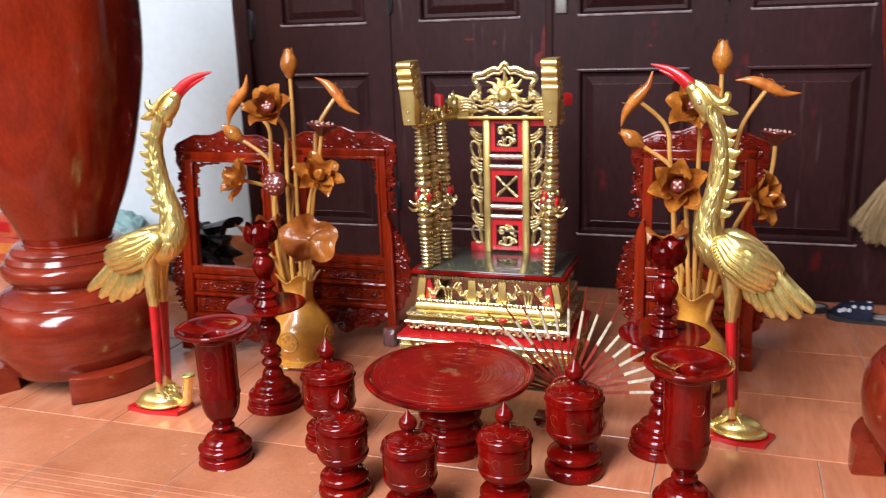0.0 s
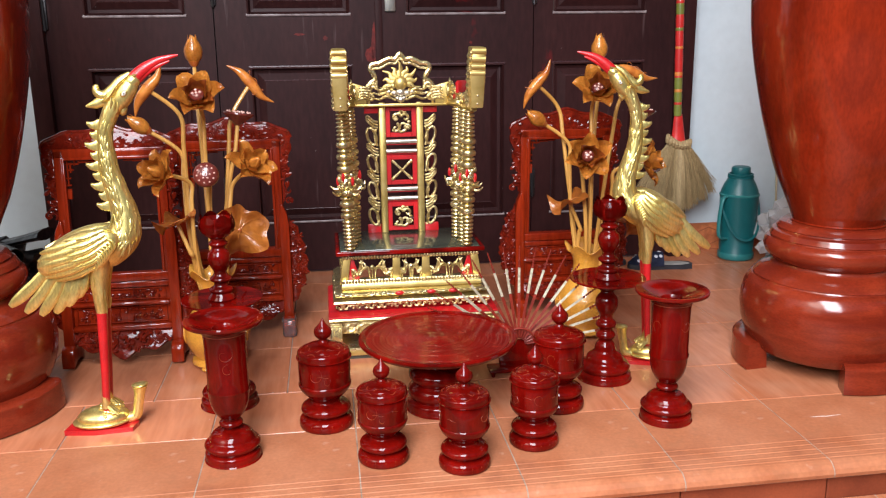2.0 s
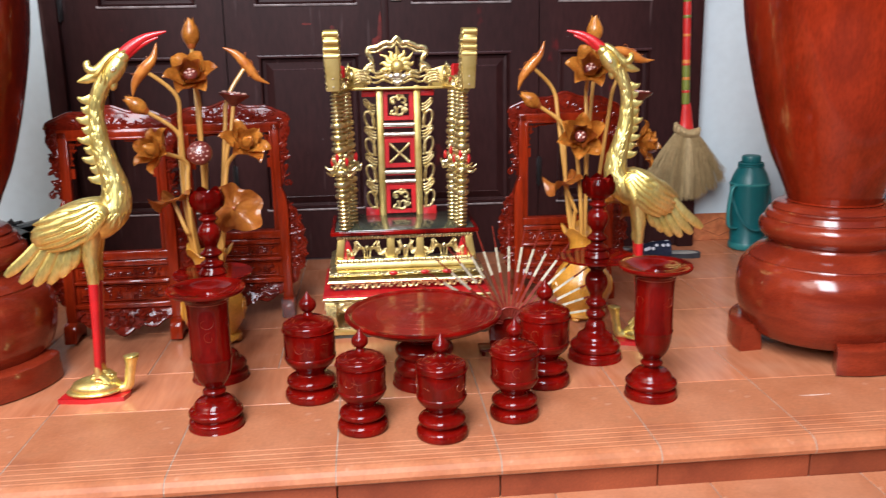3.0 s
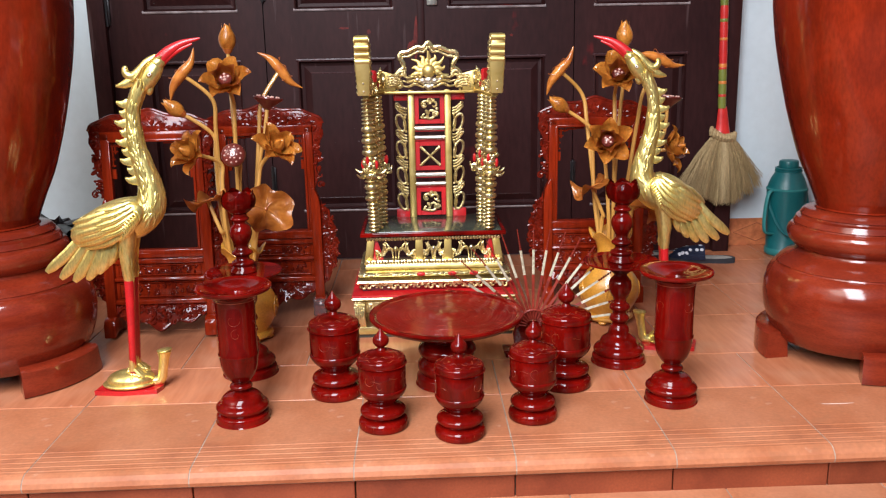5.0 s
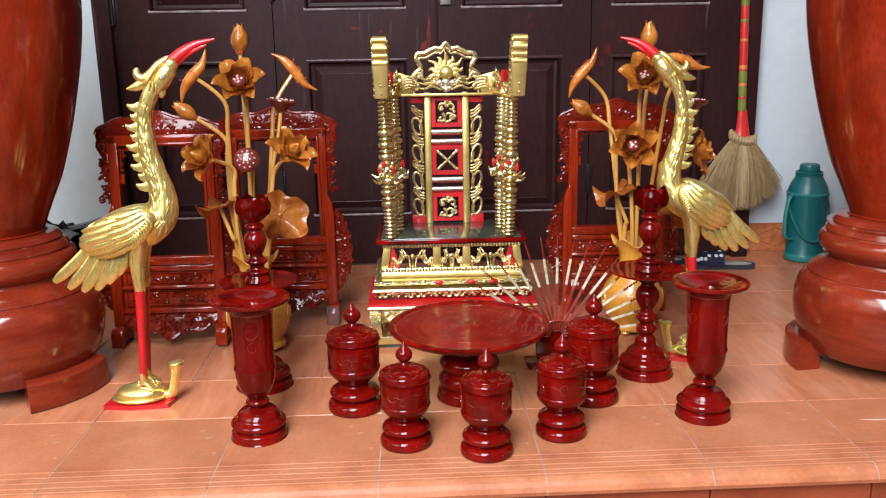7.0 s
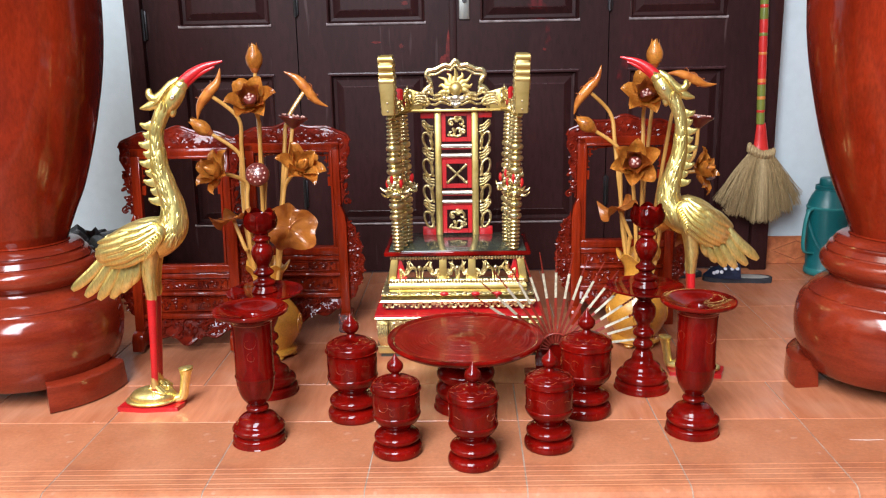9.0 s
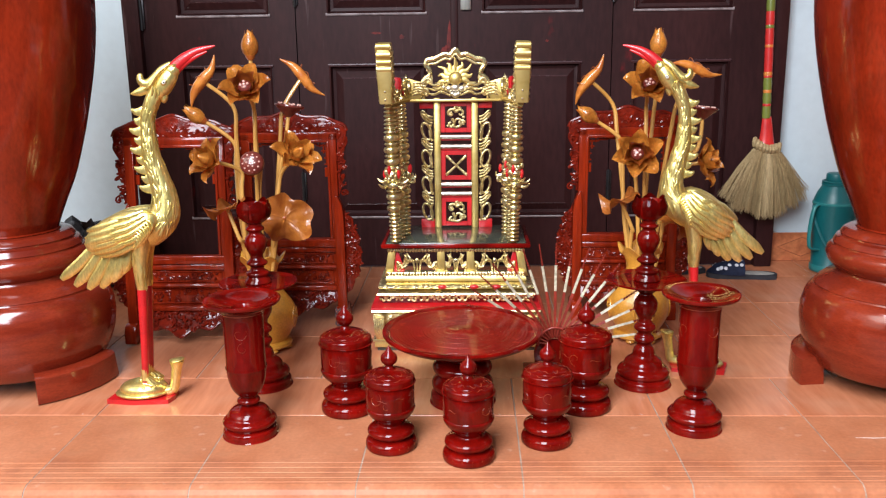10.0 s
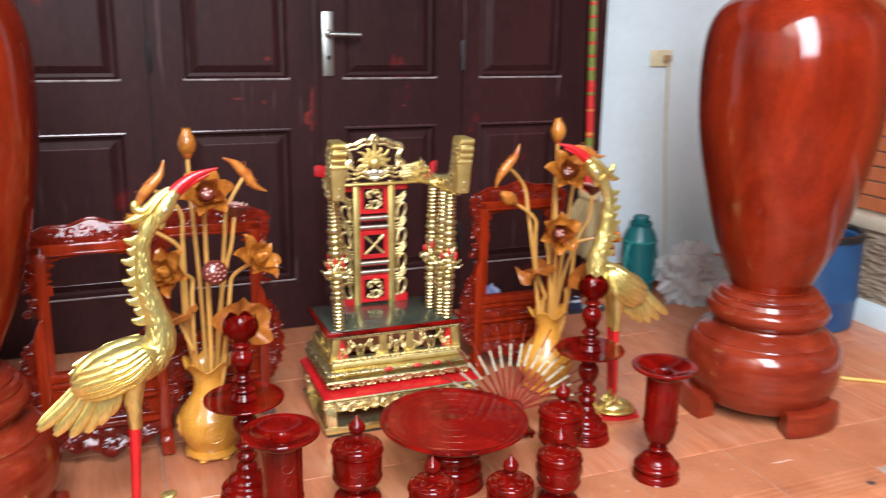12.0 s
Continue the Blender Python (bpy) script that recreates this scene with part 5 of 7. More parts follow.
def column(x, y, lean):
    c = part("column", turned(beaded(0.404, 0.0200 if y < -0.9 else 0.0178), Matrix.Translation((x, y, 0.317)) @ lean), GOLD_PALE, TH, "gold beaded column with a carved spiky knot")
    rnd = random.Random(int(abs(x * 1000) + abs(y * 100)))
    m = Matrix.Translation((x, y, 0.317)) @ lean
    knot = bmesh.new()
    for k in range(16):
        a, z = rnd.uniform(0, 6.28), rnd.uniform(0.165, 0.235)
        merge(knot, turned(blob(0.0195 * math.cos(a), 0.0195 * math.sin(a), z, 0.007, 0.005, 0.009, 6), m))
    for k in range(11):
        a = 2 * math.pi * k / 11 + 0.2
        z = 0.178 + 0.010 * math.sin(3 * k)
        q = 0.046 if y < -0.9 else 0.036
        merge(knot, turned(tube(smooth_path([(0.016 * math.cos(a), 0.016 * math.sin(a), z), (0.033 * math.cos(a), 0.033 * math.sin(a), z - 0.002), (q * math.cos(a), q * math.sin(a), z + 0.009)], 4), [0.005, 0.0045, 0.001], 6), m))
    if -0.9 < y < -0.87:
        knot.free()
        return
    part("knot", knot, GOLD_PALE, c)["kind"] = "stuff"
    red = bmesh.new()
    for k in range(5):
        a = 1.3 * k + 0.5
        merge(red, turned(blob(0.0225 * math.cos(a), 0.0225 * math.sin(a), 0.205 + 0.014 * (k % 2), 0.006, 0.006, 0.014, 6), m))
    part("red_ground", red, RED, c)


for s in (-1, 1):
    column(s * 0.175 - 0.004, -0.928, pose(0, 0, 0, -1.5, s * 1.4))
    column(s * 0.166 - 0.002, -0.884, pose(0, 0, 0, -0.5, s * 1.2))
    column(s * 0.155, -0.818, pose(0, 0, 0, 0, s * 1.0))

# back panel, leaning back a little
BK = Matrix.Translation((0, -0.708, 0.317)) @ pose(0, 0, 0, -1) @ Matrix.Diagonal((1, 1, 1.018, 1))
back = part("back_frame", turned(merge(box(-0.070, -0.048, -0.009, 0.009, -0.004, 0.405, 0.005), box(0.048, 0.070, -0.009, 0.009, -0.004, 0.405, 0.005)), BK), GOLD_PLAIN, TH, "pair of smooth gold uprights")
for z0, z1, motif in ((0.004, 0.094, 0), (0.150, 0.242, 1), (0.298, 0.392, 2)):
    p = bmesh.new()
    for b in (box(-0.048, -0.034, 0.0, 0.008, z0, z1, 0.001, 1), box(0.034, 0.048, 0.0, 0.008, z0, z1, 0.001, 1), box(-0.034, 0.034, 0.0, 0.008, z0, z0 + 0.014, 0.001, 1), box(-0.034, 0.034, 0.0, 0.008, z1 - 0.014, z1, 0.001, 1)):
        merge(p, b)
    part("red_square", turned(p, BK), RED, back)
    zc = (z0 + z1) / 2
    g = bmesh.new()
    if motif == 1:
        for s in (-1, 1):
            merge(g, tube([(-0.032, 0.0, zc - s * 0.030), (0, -0.004, zc), (0.032, 0.0, zc + s * 0.030)], [0.005, 0.0035, 0.005], 6))
    else:
        for cx, cz, r, st, hd in ((-0.014, 0.012, 0.015, 0.2, 1), (0.014, 0.012, 0.013, 2.9, -1), (0.004, -0.014, 0.019, 3.6, 1), (-0.016, -0.020, 0.012, 1.0, -1), (0.018, -0.018, 0.010, 0.0, 1), (0.0, 0.026, 0.009, 4.5, 1)):
            merge(g, tube(curl(cx, zc + cz, r, 0.95, st, hd, -0.002, 12), [0.0045, 0.0045, 0.004, 0.002], 6))
        for k in range(10):
            merge(g, blob(0.024 * math.cos(k), -0.002, zc + 0.028 * math.sin(k * 1.7), 0.006, 0.004, 0.005, 6))
    part("gilt_motif", turned(g, BK), GOLD_CARVED, back)
for z in (0.107, 0.137, 0.255, 0.285):
    part("silver_bar", turned(tube([(-0.048, -0.002, z), (0.048, -0.002, z)], 0.0072, 10), BK), SILVER, back)
    part("red_slip", turned(box(-0.048, 0.048, 0.0, 0.006, z - 0.0115, z - 0.0078, 0.001, 1), BK), RED, back)
for s in (-1, 1):
    strip = bmesh.new()
    for k in range(4):
        z = 0.050 + 0.084 * k
        loop = [(s * (0.093 + 0.015 * math.cos(a)), 0, z + 0.024 * math.sin(a) + 0.010 * math.cos(a)) for a in (2 * math.pi * i / 16 for i in range(17))]
        merge(strip, tube(loop, 0.0075, 8, 0.6))
        for d in (0.0, 0.009, 0.018):
            merge(strip, tube(smooth_path([(s * 0.074, -0.002, z + 0.026 + d), (s * 0.088, -0.004, z + 0.030 + d), (s * 0.103, -0.003, z + 0.044 + d), (s * 0.110, -0.001, z + 0.052 + d * 0.4)], 4), [0.005, 0.0056, 0.0046, 0.002], 8, 0.7))
        merge(strip, tube(smooth_path([(s * 0.076, 0, z - 0.03), (s * 0.083, 0, z), (s * 0.076, 0, z + 0.03)], 4), 0.004, 6))
    part("side_scroll", turned(strip, BK), GOLD_CARVED, back, "openwork gold scrolls")
    a, b = sorted((s * 0.071, s * 0.114))
    part("red_block", turned(box(a, b, -0.002, 0.008, -0.002, 0.026, 0.002), BK), RED, back)
    part("red_block", turned(box(a, b, -0.002, 0.008, 0.372, 0.398, 0.002), BK), RED, back)

# crest: sun over clouds inside a pointed arch
CR = Matrix.Translation((0, -0.716, 0.732)) @ pose(0, 0, 0, -2)
crest_p = part("crest_rail", turned(box(-0.158, 0.158, -0.012, 0.010, -0.015, -0.006, 0.003), CR), GOLD_PLAIN, TH)
arch = [(-0.112, 0.0), (-0.110, 0.040), (-0.098, 0.058), (-0.084, 0.068), (-0.086, 0.084), (-0.097, 0.097), (-0.092, 0.113), (-0.070, 0.116), (-0.056, 0.122), (-0.036, 0.130), (-0.016, 0.129), (0, 0.144)]
for off, r, mt in ((0.0, 0.0078, GOLD), (0.014, 0.0042, GOLD_CARVED)):
    pts = [(x * 0.94 * (1 - off * 4), 0, z - off) for x, z in arch]
    pts = pts + [(-x, y, z) for x, y, z in pts[-2::-1]]
    part("arch", turned(tube(smooth_path(pts, 4), r, 8), CR), mt, crest_p)
sunb = blob(0, -0.006, 0.056, 0.0215, 0.014, 0.0215, 16)
merge(sunb, tube([(0, 0, 0.080), (0, 0, 0.118)], [0.006, 0.004], 8))
part("sun_disc", turned(sunb, CR), GOLD_PLAIN, crest_p)
rays = bmesh.new()
for k in range(9):
    a = radians(-14 + 208 * k / 8)
    c, d = math.cos(a), math.sin(a)
    ln = 0.066 if k % 2 == 0 else 0.054
    pts = [(q * c - w * d, 0.001, 0.056 + q * d + w * c) for q, w in ((0.016, 0.0), (0.030, 0.004), (0.044, -0.003), (ln, 0.004))]
    merge(rays, tube(smooth_path(pts, 4), [0.0095, 0.0085, 0.0060, 0.0010], 8, 0.55, (0, 1, 0)))
part("sun_rays", turned(rays, CR), GOLD_PLAIN, crest_p)
fl = bmesh.new()
for s in (-1, 1):
    for x, z, x2, z2, w in ((0.028, 0.048, 0.064, 0.044, 0.007), (0.024, 0.036, 0.072, 0.030, 0.007)):
        merge(fl, tube(smooth_path([(s * x, 0, z), (s * (x * 0.5 + x2 * 0.5 + 0.003), -0.002, (z + z2) / 2 - 0.006), (s * x2, 0, z2)], 4), [w * 1.5, w * 1.2, 0.001], 6, 0.6))
    for cx, cz, r, st, hd in ((0.088, 0.046, 0.014, 3.6, -1), (0.094, 0.012, 0.013, 0.4, 1)):
        pts = curl(cx, cz, r, 0.9, st, hd, -0.003, 10)
        merge(fl, tube([(s * x, y, z) for x, y, z in pts], [0.0065, 0.006, 0.005, 0.0015], 6))
    for k in range(3):
        merge(fl, tube(smooth_path([(s * 0.016, -0.004, 0.004 + 0.010 * k), (s * 0.044, -0.007, 0.016 + 0.011 * k), (s * 0.066, -0.006, 0.008 + 0.014 * k), (s * 0.098, -0.003, 0.014 + 0.018 * k)], 4), [0.003, 0.0075, 0.006, 0.001], 6, 0.7))
    for k in range(5):
        merge(fl, tube(smooth_path([(s * 0.098, -0.006, 0.006 + 0.009 * k), (s * 0.118, -0.012, 0.012 + 0.008 * k), (s * 0.134, -0.008, 0.004 + 0.009 * k)], 4), 0.0048, 6))
part("flame_relief", turned(fl, CR), GOLD_CARVED, crest_p)["kind"] = "stuff"
cl = bmesh.new()
for x, z, r in ((0, 0.028, 0.016), (-0.020, 0.026, 0.013), (0.020, 0.026, 0.013), (-0.036, 0.030, 0.009), (0.036, 0.030, 0.009), (0, 0.006, 0.013), (-0.010, 0.010, 0.009), (0.010, 0.010, 0.009)):
    merge(cl, blob(x, -0.005, z, r, 0.009, r * 0.75, 10))
part("cloud", turned(cl, CR), SILVER, crest_p, "pale silver-gold cloud")

# arms: from the crest forward to the upright dragon-head blocks
for s in (-1, 1):
    # the crest's flat end plate, then a low pierced arm that dips and rises to the head block
    arm = part("arm_plate", turned(slab([(s * 0.106, 0.724), (s * 0.156, 0.724), (s * 0.158, 0.782), (s * 0.146, 0.790), (s * 0.110, 0.780)], 0.014, 0.003), Matrix.Translation((0, -0.728, 0))), GOLD_PLAIN, TH, "plain gold plate beside the crest")
    run = smooth_path([Vector((s * 0.148, -0.722, 0)), Vector((s * 0.170, -0.775, 0)), Vector((s * 0.182, -0.865, 0)), Vector((s * 0.188, -0.965, 0))], 4)
    part("arm_edge", tube([Vector((p.x, p.y, 0.7245)) for p in run], 0.0095, 8, 0.8), GOLD_PLAIN, arm)
    tops = (0.786, 0.788, 0.780, 0.766, 0.756, 0.750, 0.748, 0.750, 0.756, 0.764, 0.776, 0.790, 0.800)
    pan = bmesh.new()
    rows = []
    for p, z in zip(run, tops):
        rows.append([pan.verts.new((p.x + s * e, p.y, q)) for e, q in ((-0.005, 0.726), (0.005, 0.726), (0.005, z), (-0.005, z))])
    for p, q in zip(rows, rows[1:]):
        for k in range(4):
            pan.faces.new((p[k], p[(k + 1) % 4], q[(k + 1) % 4], q[k]))
    pan.faces.new(rows[0])
    pan.faces.new(rows[-1][::-1])
    bmesh.ops.recalc_face_normals(pan, faces=pan.faces)
    part("arm_panel", pan, GOLD_CARVED, arm)
    for j in range(1, 12, 2):
        p, top = run[j], tops[j]
        for side in (-1, 1):
            r = (top - 0.730) * 0.42
            c = curl(0, 0.730 + r * 1.2, r, 1.0, 0.8 * j, 1 if j % 4 == 1 else -1, 0, 10)
            part("arm_scroll", tube([(p.x + side * 0.009, p.y + x, z) for x, _, z in c], [0.0055, 0.005, 0.004, 0.0015], 6), GOLD, arm)
            if j in (3, 7):
                part("red_hollow", blob(p.x + side * 0.005, p.y, 0.730 + r * 1.2, 0.004, r * 0.7, r * 0.7, 8), RED, arm)
    for j in range(1, 12):
        p = run[j]
        part("arm_crest", tube(smooth_path([(p.x, p.y + 0.008, tops[j] - 0.006), (p.x, p.y, tops[j] + 0.004), (p.x, p.y + 0.006, tops[j] + 0.014)], 3), [0.006, 0.005, 0.001], 6), GOLD, arm)
    flame = [(-0.030, 0.0), (0.030, 0.0), (0.031, 0.030), (0.022, 0.035), (-0.022, 0.036), (-0.031, 0.030)]
    part("red_flame", turned(slab(flame, 0.010, 0.002), Matrix.Translation((s * 0.186, -0.772, 0.760)) @ pose(0, 0, 0, 0, 0, s * 55)), RED, arm, "small red board behind the arm")
    # dragon-head block leaning forward, stepped at its top
    w = 0.021
    prof = [(0.004, 0.008), (0.041, 0.008), (0.046, 0.030), (0.048, 0.080), (0.054, 0.100), (0.054, 0.114), (0.059, 0.119), (0.059, 0.138), (0.064, 0.144), (0.062, 0.168), (0.050, 0.176), (-0.002, 0.177), (-0.010, 0.160), (-0.004, 0.147),
            (-0.006, 0.136), (0.002, 0.118), (0.000, 0.102), (0.004, 0.060)]
    blk = slab([(x, z) for x, z in prof], 2 * w, 0.004)
    # the slab's x runs forward (towards -y), its thickness across
    turned(blk, Matrix.Translation((s * 0.191 + w, -0.955, 0.722)) @ pose(0, 0, 0, 0, 0, -90) @ Matrix.Translation((0, -2 * w, 0)))
    SP = Matrix.Translation((s * 0.191, 0, 0.722)) @ pose(0, 0, 0, 0, s * 0.5, 0) @ Matrix.Translation((-s * 0.191, 0, -0.722))
    for v in blk.verts:
        k = 0.80 + 0.20 * min(1.0, max(0.0, (v.co.z - 0.717) / 0.085)) - (0.10 if v.co.z > 0.823 else 0.0)
        v.co.x = s * 0.191 + (v.co.x - s * 0.191) * k
    turned(blk, SP)
    head = part("head_block", blk, GOLD_PLAIN, arm, "stepped gold dragon-head block")
    tip = bmesh.new()
    cx = s * 0.191
    for z, y in ((0.887, -1.013), (0.865, -1.010), (0.845, -1.005), (0.826, -1.000)):
        merge(tip, tube([(cx - w * 0.93, y, z), (cx + w * 0.93, y, z)], 0.0105, 10))
    part("head_fold", turned(tip, SP), GOLD_PLAIN, head)
    sp = bmesh.new()
    for k in range(7):
        for e in (-1.0, 1.0):
            merge(sp, tube([(cx + e * w * 0.92 + 0.0, -0.983 + 0.010 * math.cos(b) - 0.003 * k, 0.800 + 0.0135 * k + 0.0085 * math.sin(b)) for b in (0.6 + k + 0.7 * i for i in range(7))], [0.0040, 0.0042, 0.0036, 0.0012], 6))
    for k in range(9):
        y0, z0 = -0.943 - 0.004 * k, 0.735 + 0.0165 * k
        for e in (-0.75, 0.0, 0.75):
            merge(sp, tube(smooth_path([(cx + e * w, y0 - 0.008, z0), (cx + e * w * 1.15, y0 + 0.012, z0 + 0.004), (cx + e * w * 1.05, y0 + 0.026, z0 + 0.016)], 4), [0.008, 0.0072, 0.0015], 6))
    part("mane", turned(sp, SP), GOLD_CARVED, head)
    pins = bmesh.new()
    for z, y in ((0.765, -1.003), (0.742, -0.999)):
        merge(pins, blob(cx, y, z, 0.003, 0.003, 0.003, 8))
    part("pin", turned(pins, SP), SILVER, head)

# base: openwork frieze, mouldings, ledge, feet
base = part("base_core", box(-0.170, 0.170, -0.90, -0.70, 0.02, 0.150), LACQUER, TH, "dark inner box of the base")
for i, x in enumerate((-0.190, -0.044, 0.044, 0.190)):
    lean = 0.012 * (1 if x > 0 else -1) * (abs(x) > 0.1)
    post = slab([(x - 0.011, 0.294), (x + 0.011, 0.294), (x + 0.012 + lean, 0.216), (x - 0.012 + lean, 0.216)], 0.014, 0.002)
    part("frieze_post", turned(post, Matrix.Translation((0, -0.944, 0))), GOLD_PLAIN, base)
for s in (-1, 1):
    tri = [(s * 0.178, 0.294), (s * 0.172, 0.294), (s * 0.150, 0.218), (s * 0.188, 0.218)]
    part("red_corner", turned(slab(tri, 0.006, 0.001), Matrix.Translation((0, -0.936, 0))), RED, base)
    for y in (-0.86, -0.78):
        part("frieze_post", box(s * 0.196 - 0.006, s * 0.196 + 0.006, y - 0.012, y + 0.012, 0.216, 0.294, 0.002), GOLD_PLAIN, base)
    g = bmesh.new()
    for k in range(6):
        merge(g, turned(tube(curl(0.0, 0.268, 0.022 - 0.002 * (k % 3), 0.9, k, 1 if k % 2 else -1, 0, 10), 0.0045, 6), Matrix.Translation((s * 0.196, -0.90 + 0.036 * k, 0)) @ pose(0, 0, 0, 0, 0, 90)))
    part("side_scroll", g, GOLD_CARVED, base)
for x0, x1 in ((-0.176, -0.056), (-0.032, 0.032), (0.056, 0.176)):
    # openwork: mirrored S-curves with leafy ends, with air between them
    c, half = (x0 + x1) / 2, (x1 - x0) / 2
    for s in (-1, 1):
        for q0, q1, up in ((0.12, 0.62, 1), (0.50, 0.98, -1)):
            a, b = c + s * half * q0, c + s * half * q1
            m = (a + b) / 2
            pts = [(a, -0.935, 0.254 - 0.026 * up), (a + (m - a) * 0.3, -0.937, 0.254 + 0.006 * up), (m, -0.938, 0.254 + 0.010 * up), (b, -0.936, 0.254 - 0.004 * up), (b - s * 0.004, -0.936, 0.254 + 0.026 * up), (m + (b - m) * 0.3, -0.935, 0.254 + 0.030 * up)]
            g = tube(smooth_path(pts, 5), [0.0016, 0.0040, 0.0048, 0.0042, 0.0030, 0.0012], 6)
            for u in (0.35, 0.7):
                x = a + (b - a) * u
                merge(g, tube(smooth_path([(x, -0.936, 0.258), (x + s * 0.004, -0.939, 0.258 + 0.014 * up), (x + s * 0.011, -0.936, 0.258 + 0.024 * up)], 3), [0.0030, 0.0034, 0.0008], 6))
            part("frieze_scroll", g, GOLD_CARVED, base, "openwork gold scroll")
    part("frieze_boss", merge(blob(c, -0.937, 0.262, 0.007, 0.005, 0.009, 8), tube([(c, -0.936, 0.218), (c, -0.937, 0.255)], 0.0022, 6)), GOLD_PALE, base)
part("seat_rail", box(-0.200, 0.200, -0.936, -0.700, 0.2945, 0.3035), BLACK_LACQUER, base)
tooth = bmesh.new()
for k in range(44):
    x = -0.200 + 0.40 * k / 43
    merge(tooth, blob(x, -0.942, 0.295, 0.0055, 0.006, 0.006, 6))
part("bead_moulding", tooth, GOLD_PALE, base)["kind"] = "stuff"


def ring_moulding(name, hw, y0, y1, prof, material):
    """A moulding round three sides: its profile is (outward, z)."""
    bm = bmesh.new()
    corners = ((-1, y1, 0), (-1, y0, 1), (1, y0, 1), (1, y1, 0))
    rows = []
    for sx, y, front in corners:
        rows.append([bm.verts.new((sx * (hw + o), y - o * front, z)) for o, z in prof])
    for a, b in zip(rows, rows[1:]):
        for k in range(len(prof) - 1):
            bm.faces.new((a[k], a[k + 1], b[k + 1], b[k]))
    bmesh.ops.recalc_face_normals(bm, faces=bm.faces)
    return part(name, bm, material, base)


def along_base(hw, y0, y1, front, side):
    """Places and headings along the base's front and both flanks."""
    for k in range(front):
        yield (-hw + 2 * hw * (k + 0.5) / front, y0, 0)
    for s in (-1, 1):
        for k in range(side):
            yield (s * hw, y0 + (y1 - y0) * (k + 0.5) / side, 90)


ring_moulding("moulding_top", 0.200, -0.950, -0.68, [(-0.02, 0.218), (0.006, 0.217), (0.009, 0.212), (0.009, 0.205), (0.002, 0.200)], GOLD_PLAIN)
ring_moulding("moulding_crown", 0.200, -0.951, -0.68, [(-0.02, 0.2315), (0.003, 0.2310), (0.0055, 0.2265), (0.0040, 0.2220), (0.0075, 0.2175)], GOLD_PALE)
beads = bmesh.new()
for k, (x, y, turn) in enumerate(along_base(0.2065, -0.9575, -0.69, 46, 26)):
    merge(beads, blob(x, y, 0.2260 + 0.0012 * (k % 2), 0.0046, 0.0046, 0.0050 + 0.0012 * (k % 2), 6))
part("beaded_moulding", beads, GOLD_PALE, base)["kind"] = "stuff"
ring_moulding("moulding_upper", 0.206, -0.958, -0.68, [(-0.02, 0.201), (0.010, 0.201), (0.021, 0.197), (0.024, 0.192), (0.021, 0.187), (0.012, 0.184), (-0.02, 0.184)], GOLD_PALE)
ring_moulding("moulding_hollow", 0.204, -0.956, -0.68, [(0.010, 0.185), (0.004, 0.181), (0.012, 0.177)], GOLD_PLAIN)
ring_moulding("moulding_lower", 0.214, -0.968, -0.68, [(-0.02, 0.178), (0.008, 0.178), (0.018, 0.175), (0.021, 0.170), (0.017, 0.165), (-0.02, 0.164)], GOLD_PALE)
ring_moulding("moulding_drop", 0.214, -0.966, -0.68, [(0.010, 0.165), (0.006, 0.153), (0.004, 0.142)], LACQUER)
drops = bmesh.new()
for k, (x, y, turn) in enumerate(along_base(0.226, -0.979, -0.69, 24, 14)):
    leafy = tube(curl(0, 0.156, 0.0085, 0.8, 1.2 + 0.9 * (k % 3), 1 if k % 2 else -1, 0, 8), [0.0034, 0.0040, 0.0032, 0.0012], 6)
    merge(leafy, blob(0.009, 0, 0.161, 0.0070, 0.0036, 0.0042, 6))
    merge(drops, turned(leafy, Matrix.Translation((x, y, 0)) @ pose(0, 0, 0, 0, 0, turn)))
part("leaf_fringe", drops, GOLD_CARVED, base)["kind"] = "stuff"
waves = bmesh.new()
for k, (x, y, turn) in enumerate(along_base(0.229, -0.981, -0.69, 30, 18)):
    merge(waves, turned(blob(0, 0, 0, 0.0085, 0.0030, 0.0034, 6), Matrix.Translation((x, y, 0.193 + 0.002 * math.sin(2.4 * k))) @ pose(0, 0, 0, 0, 18 * math.sin(1.7 * k), turn)))
    merge(waves, turned(blob(0, 0, 0, 0.0070, 0.0030, 0.0028, 6), Matrix.Translation((x + (0.004 if turn == 0 else 0.004 * math.copysign(1, x)), y - (0.007 if turn == 0 else 0), 0.1705)) @ pose(0, 0, 0, 0, 20 * math.sin(2.1 * k), turn)))
part("wave_carving", waves, GOLD_PALE, base)["kind"] = "stuff"
for x in (-0.04, 0.055, 0.12):
    part("red_boss", turned(blob(0, 0, 0, 0.014, 0.006, 0.007, 8), Matrix.Translation((x, -0.982, 0.193))), RED, base)
ring_moulding("red_ledge", 0.224, -0.985, -0.68, [(-0.04, 0.143), (0.010, 0.141), (0.026, 0.137), (0.027, 0.1315), (0.024, 0.129)], RED)
ring_moulding("moulding_foot", 0.224, -0.985, -0.68, [(0.024, 0.1292), (0.026, 0.125), (0.020, 0.119), (0.012, 0.115), (-0.02, 0.113)], GOLD_PALE)
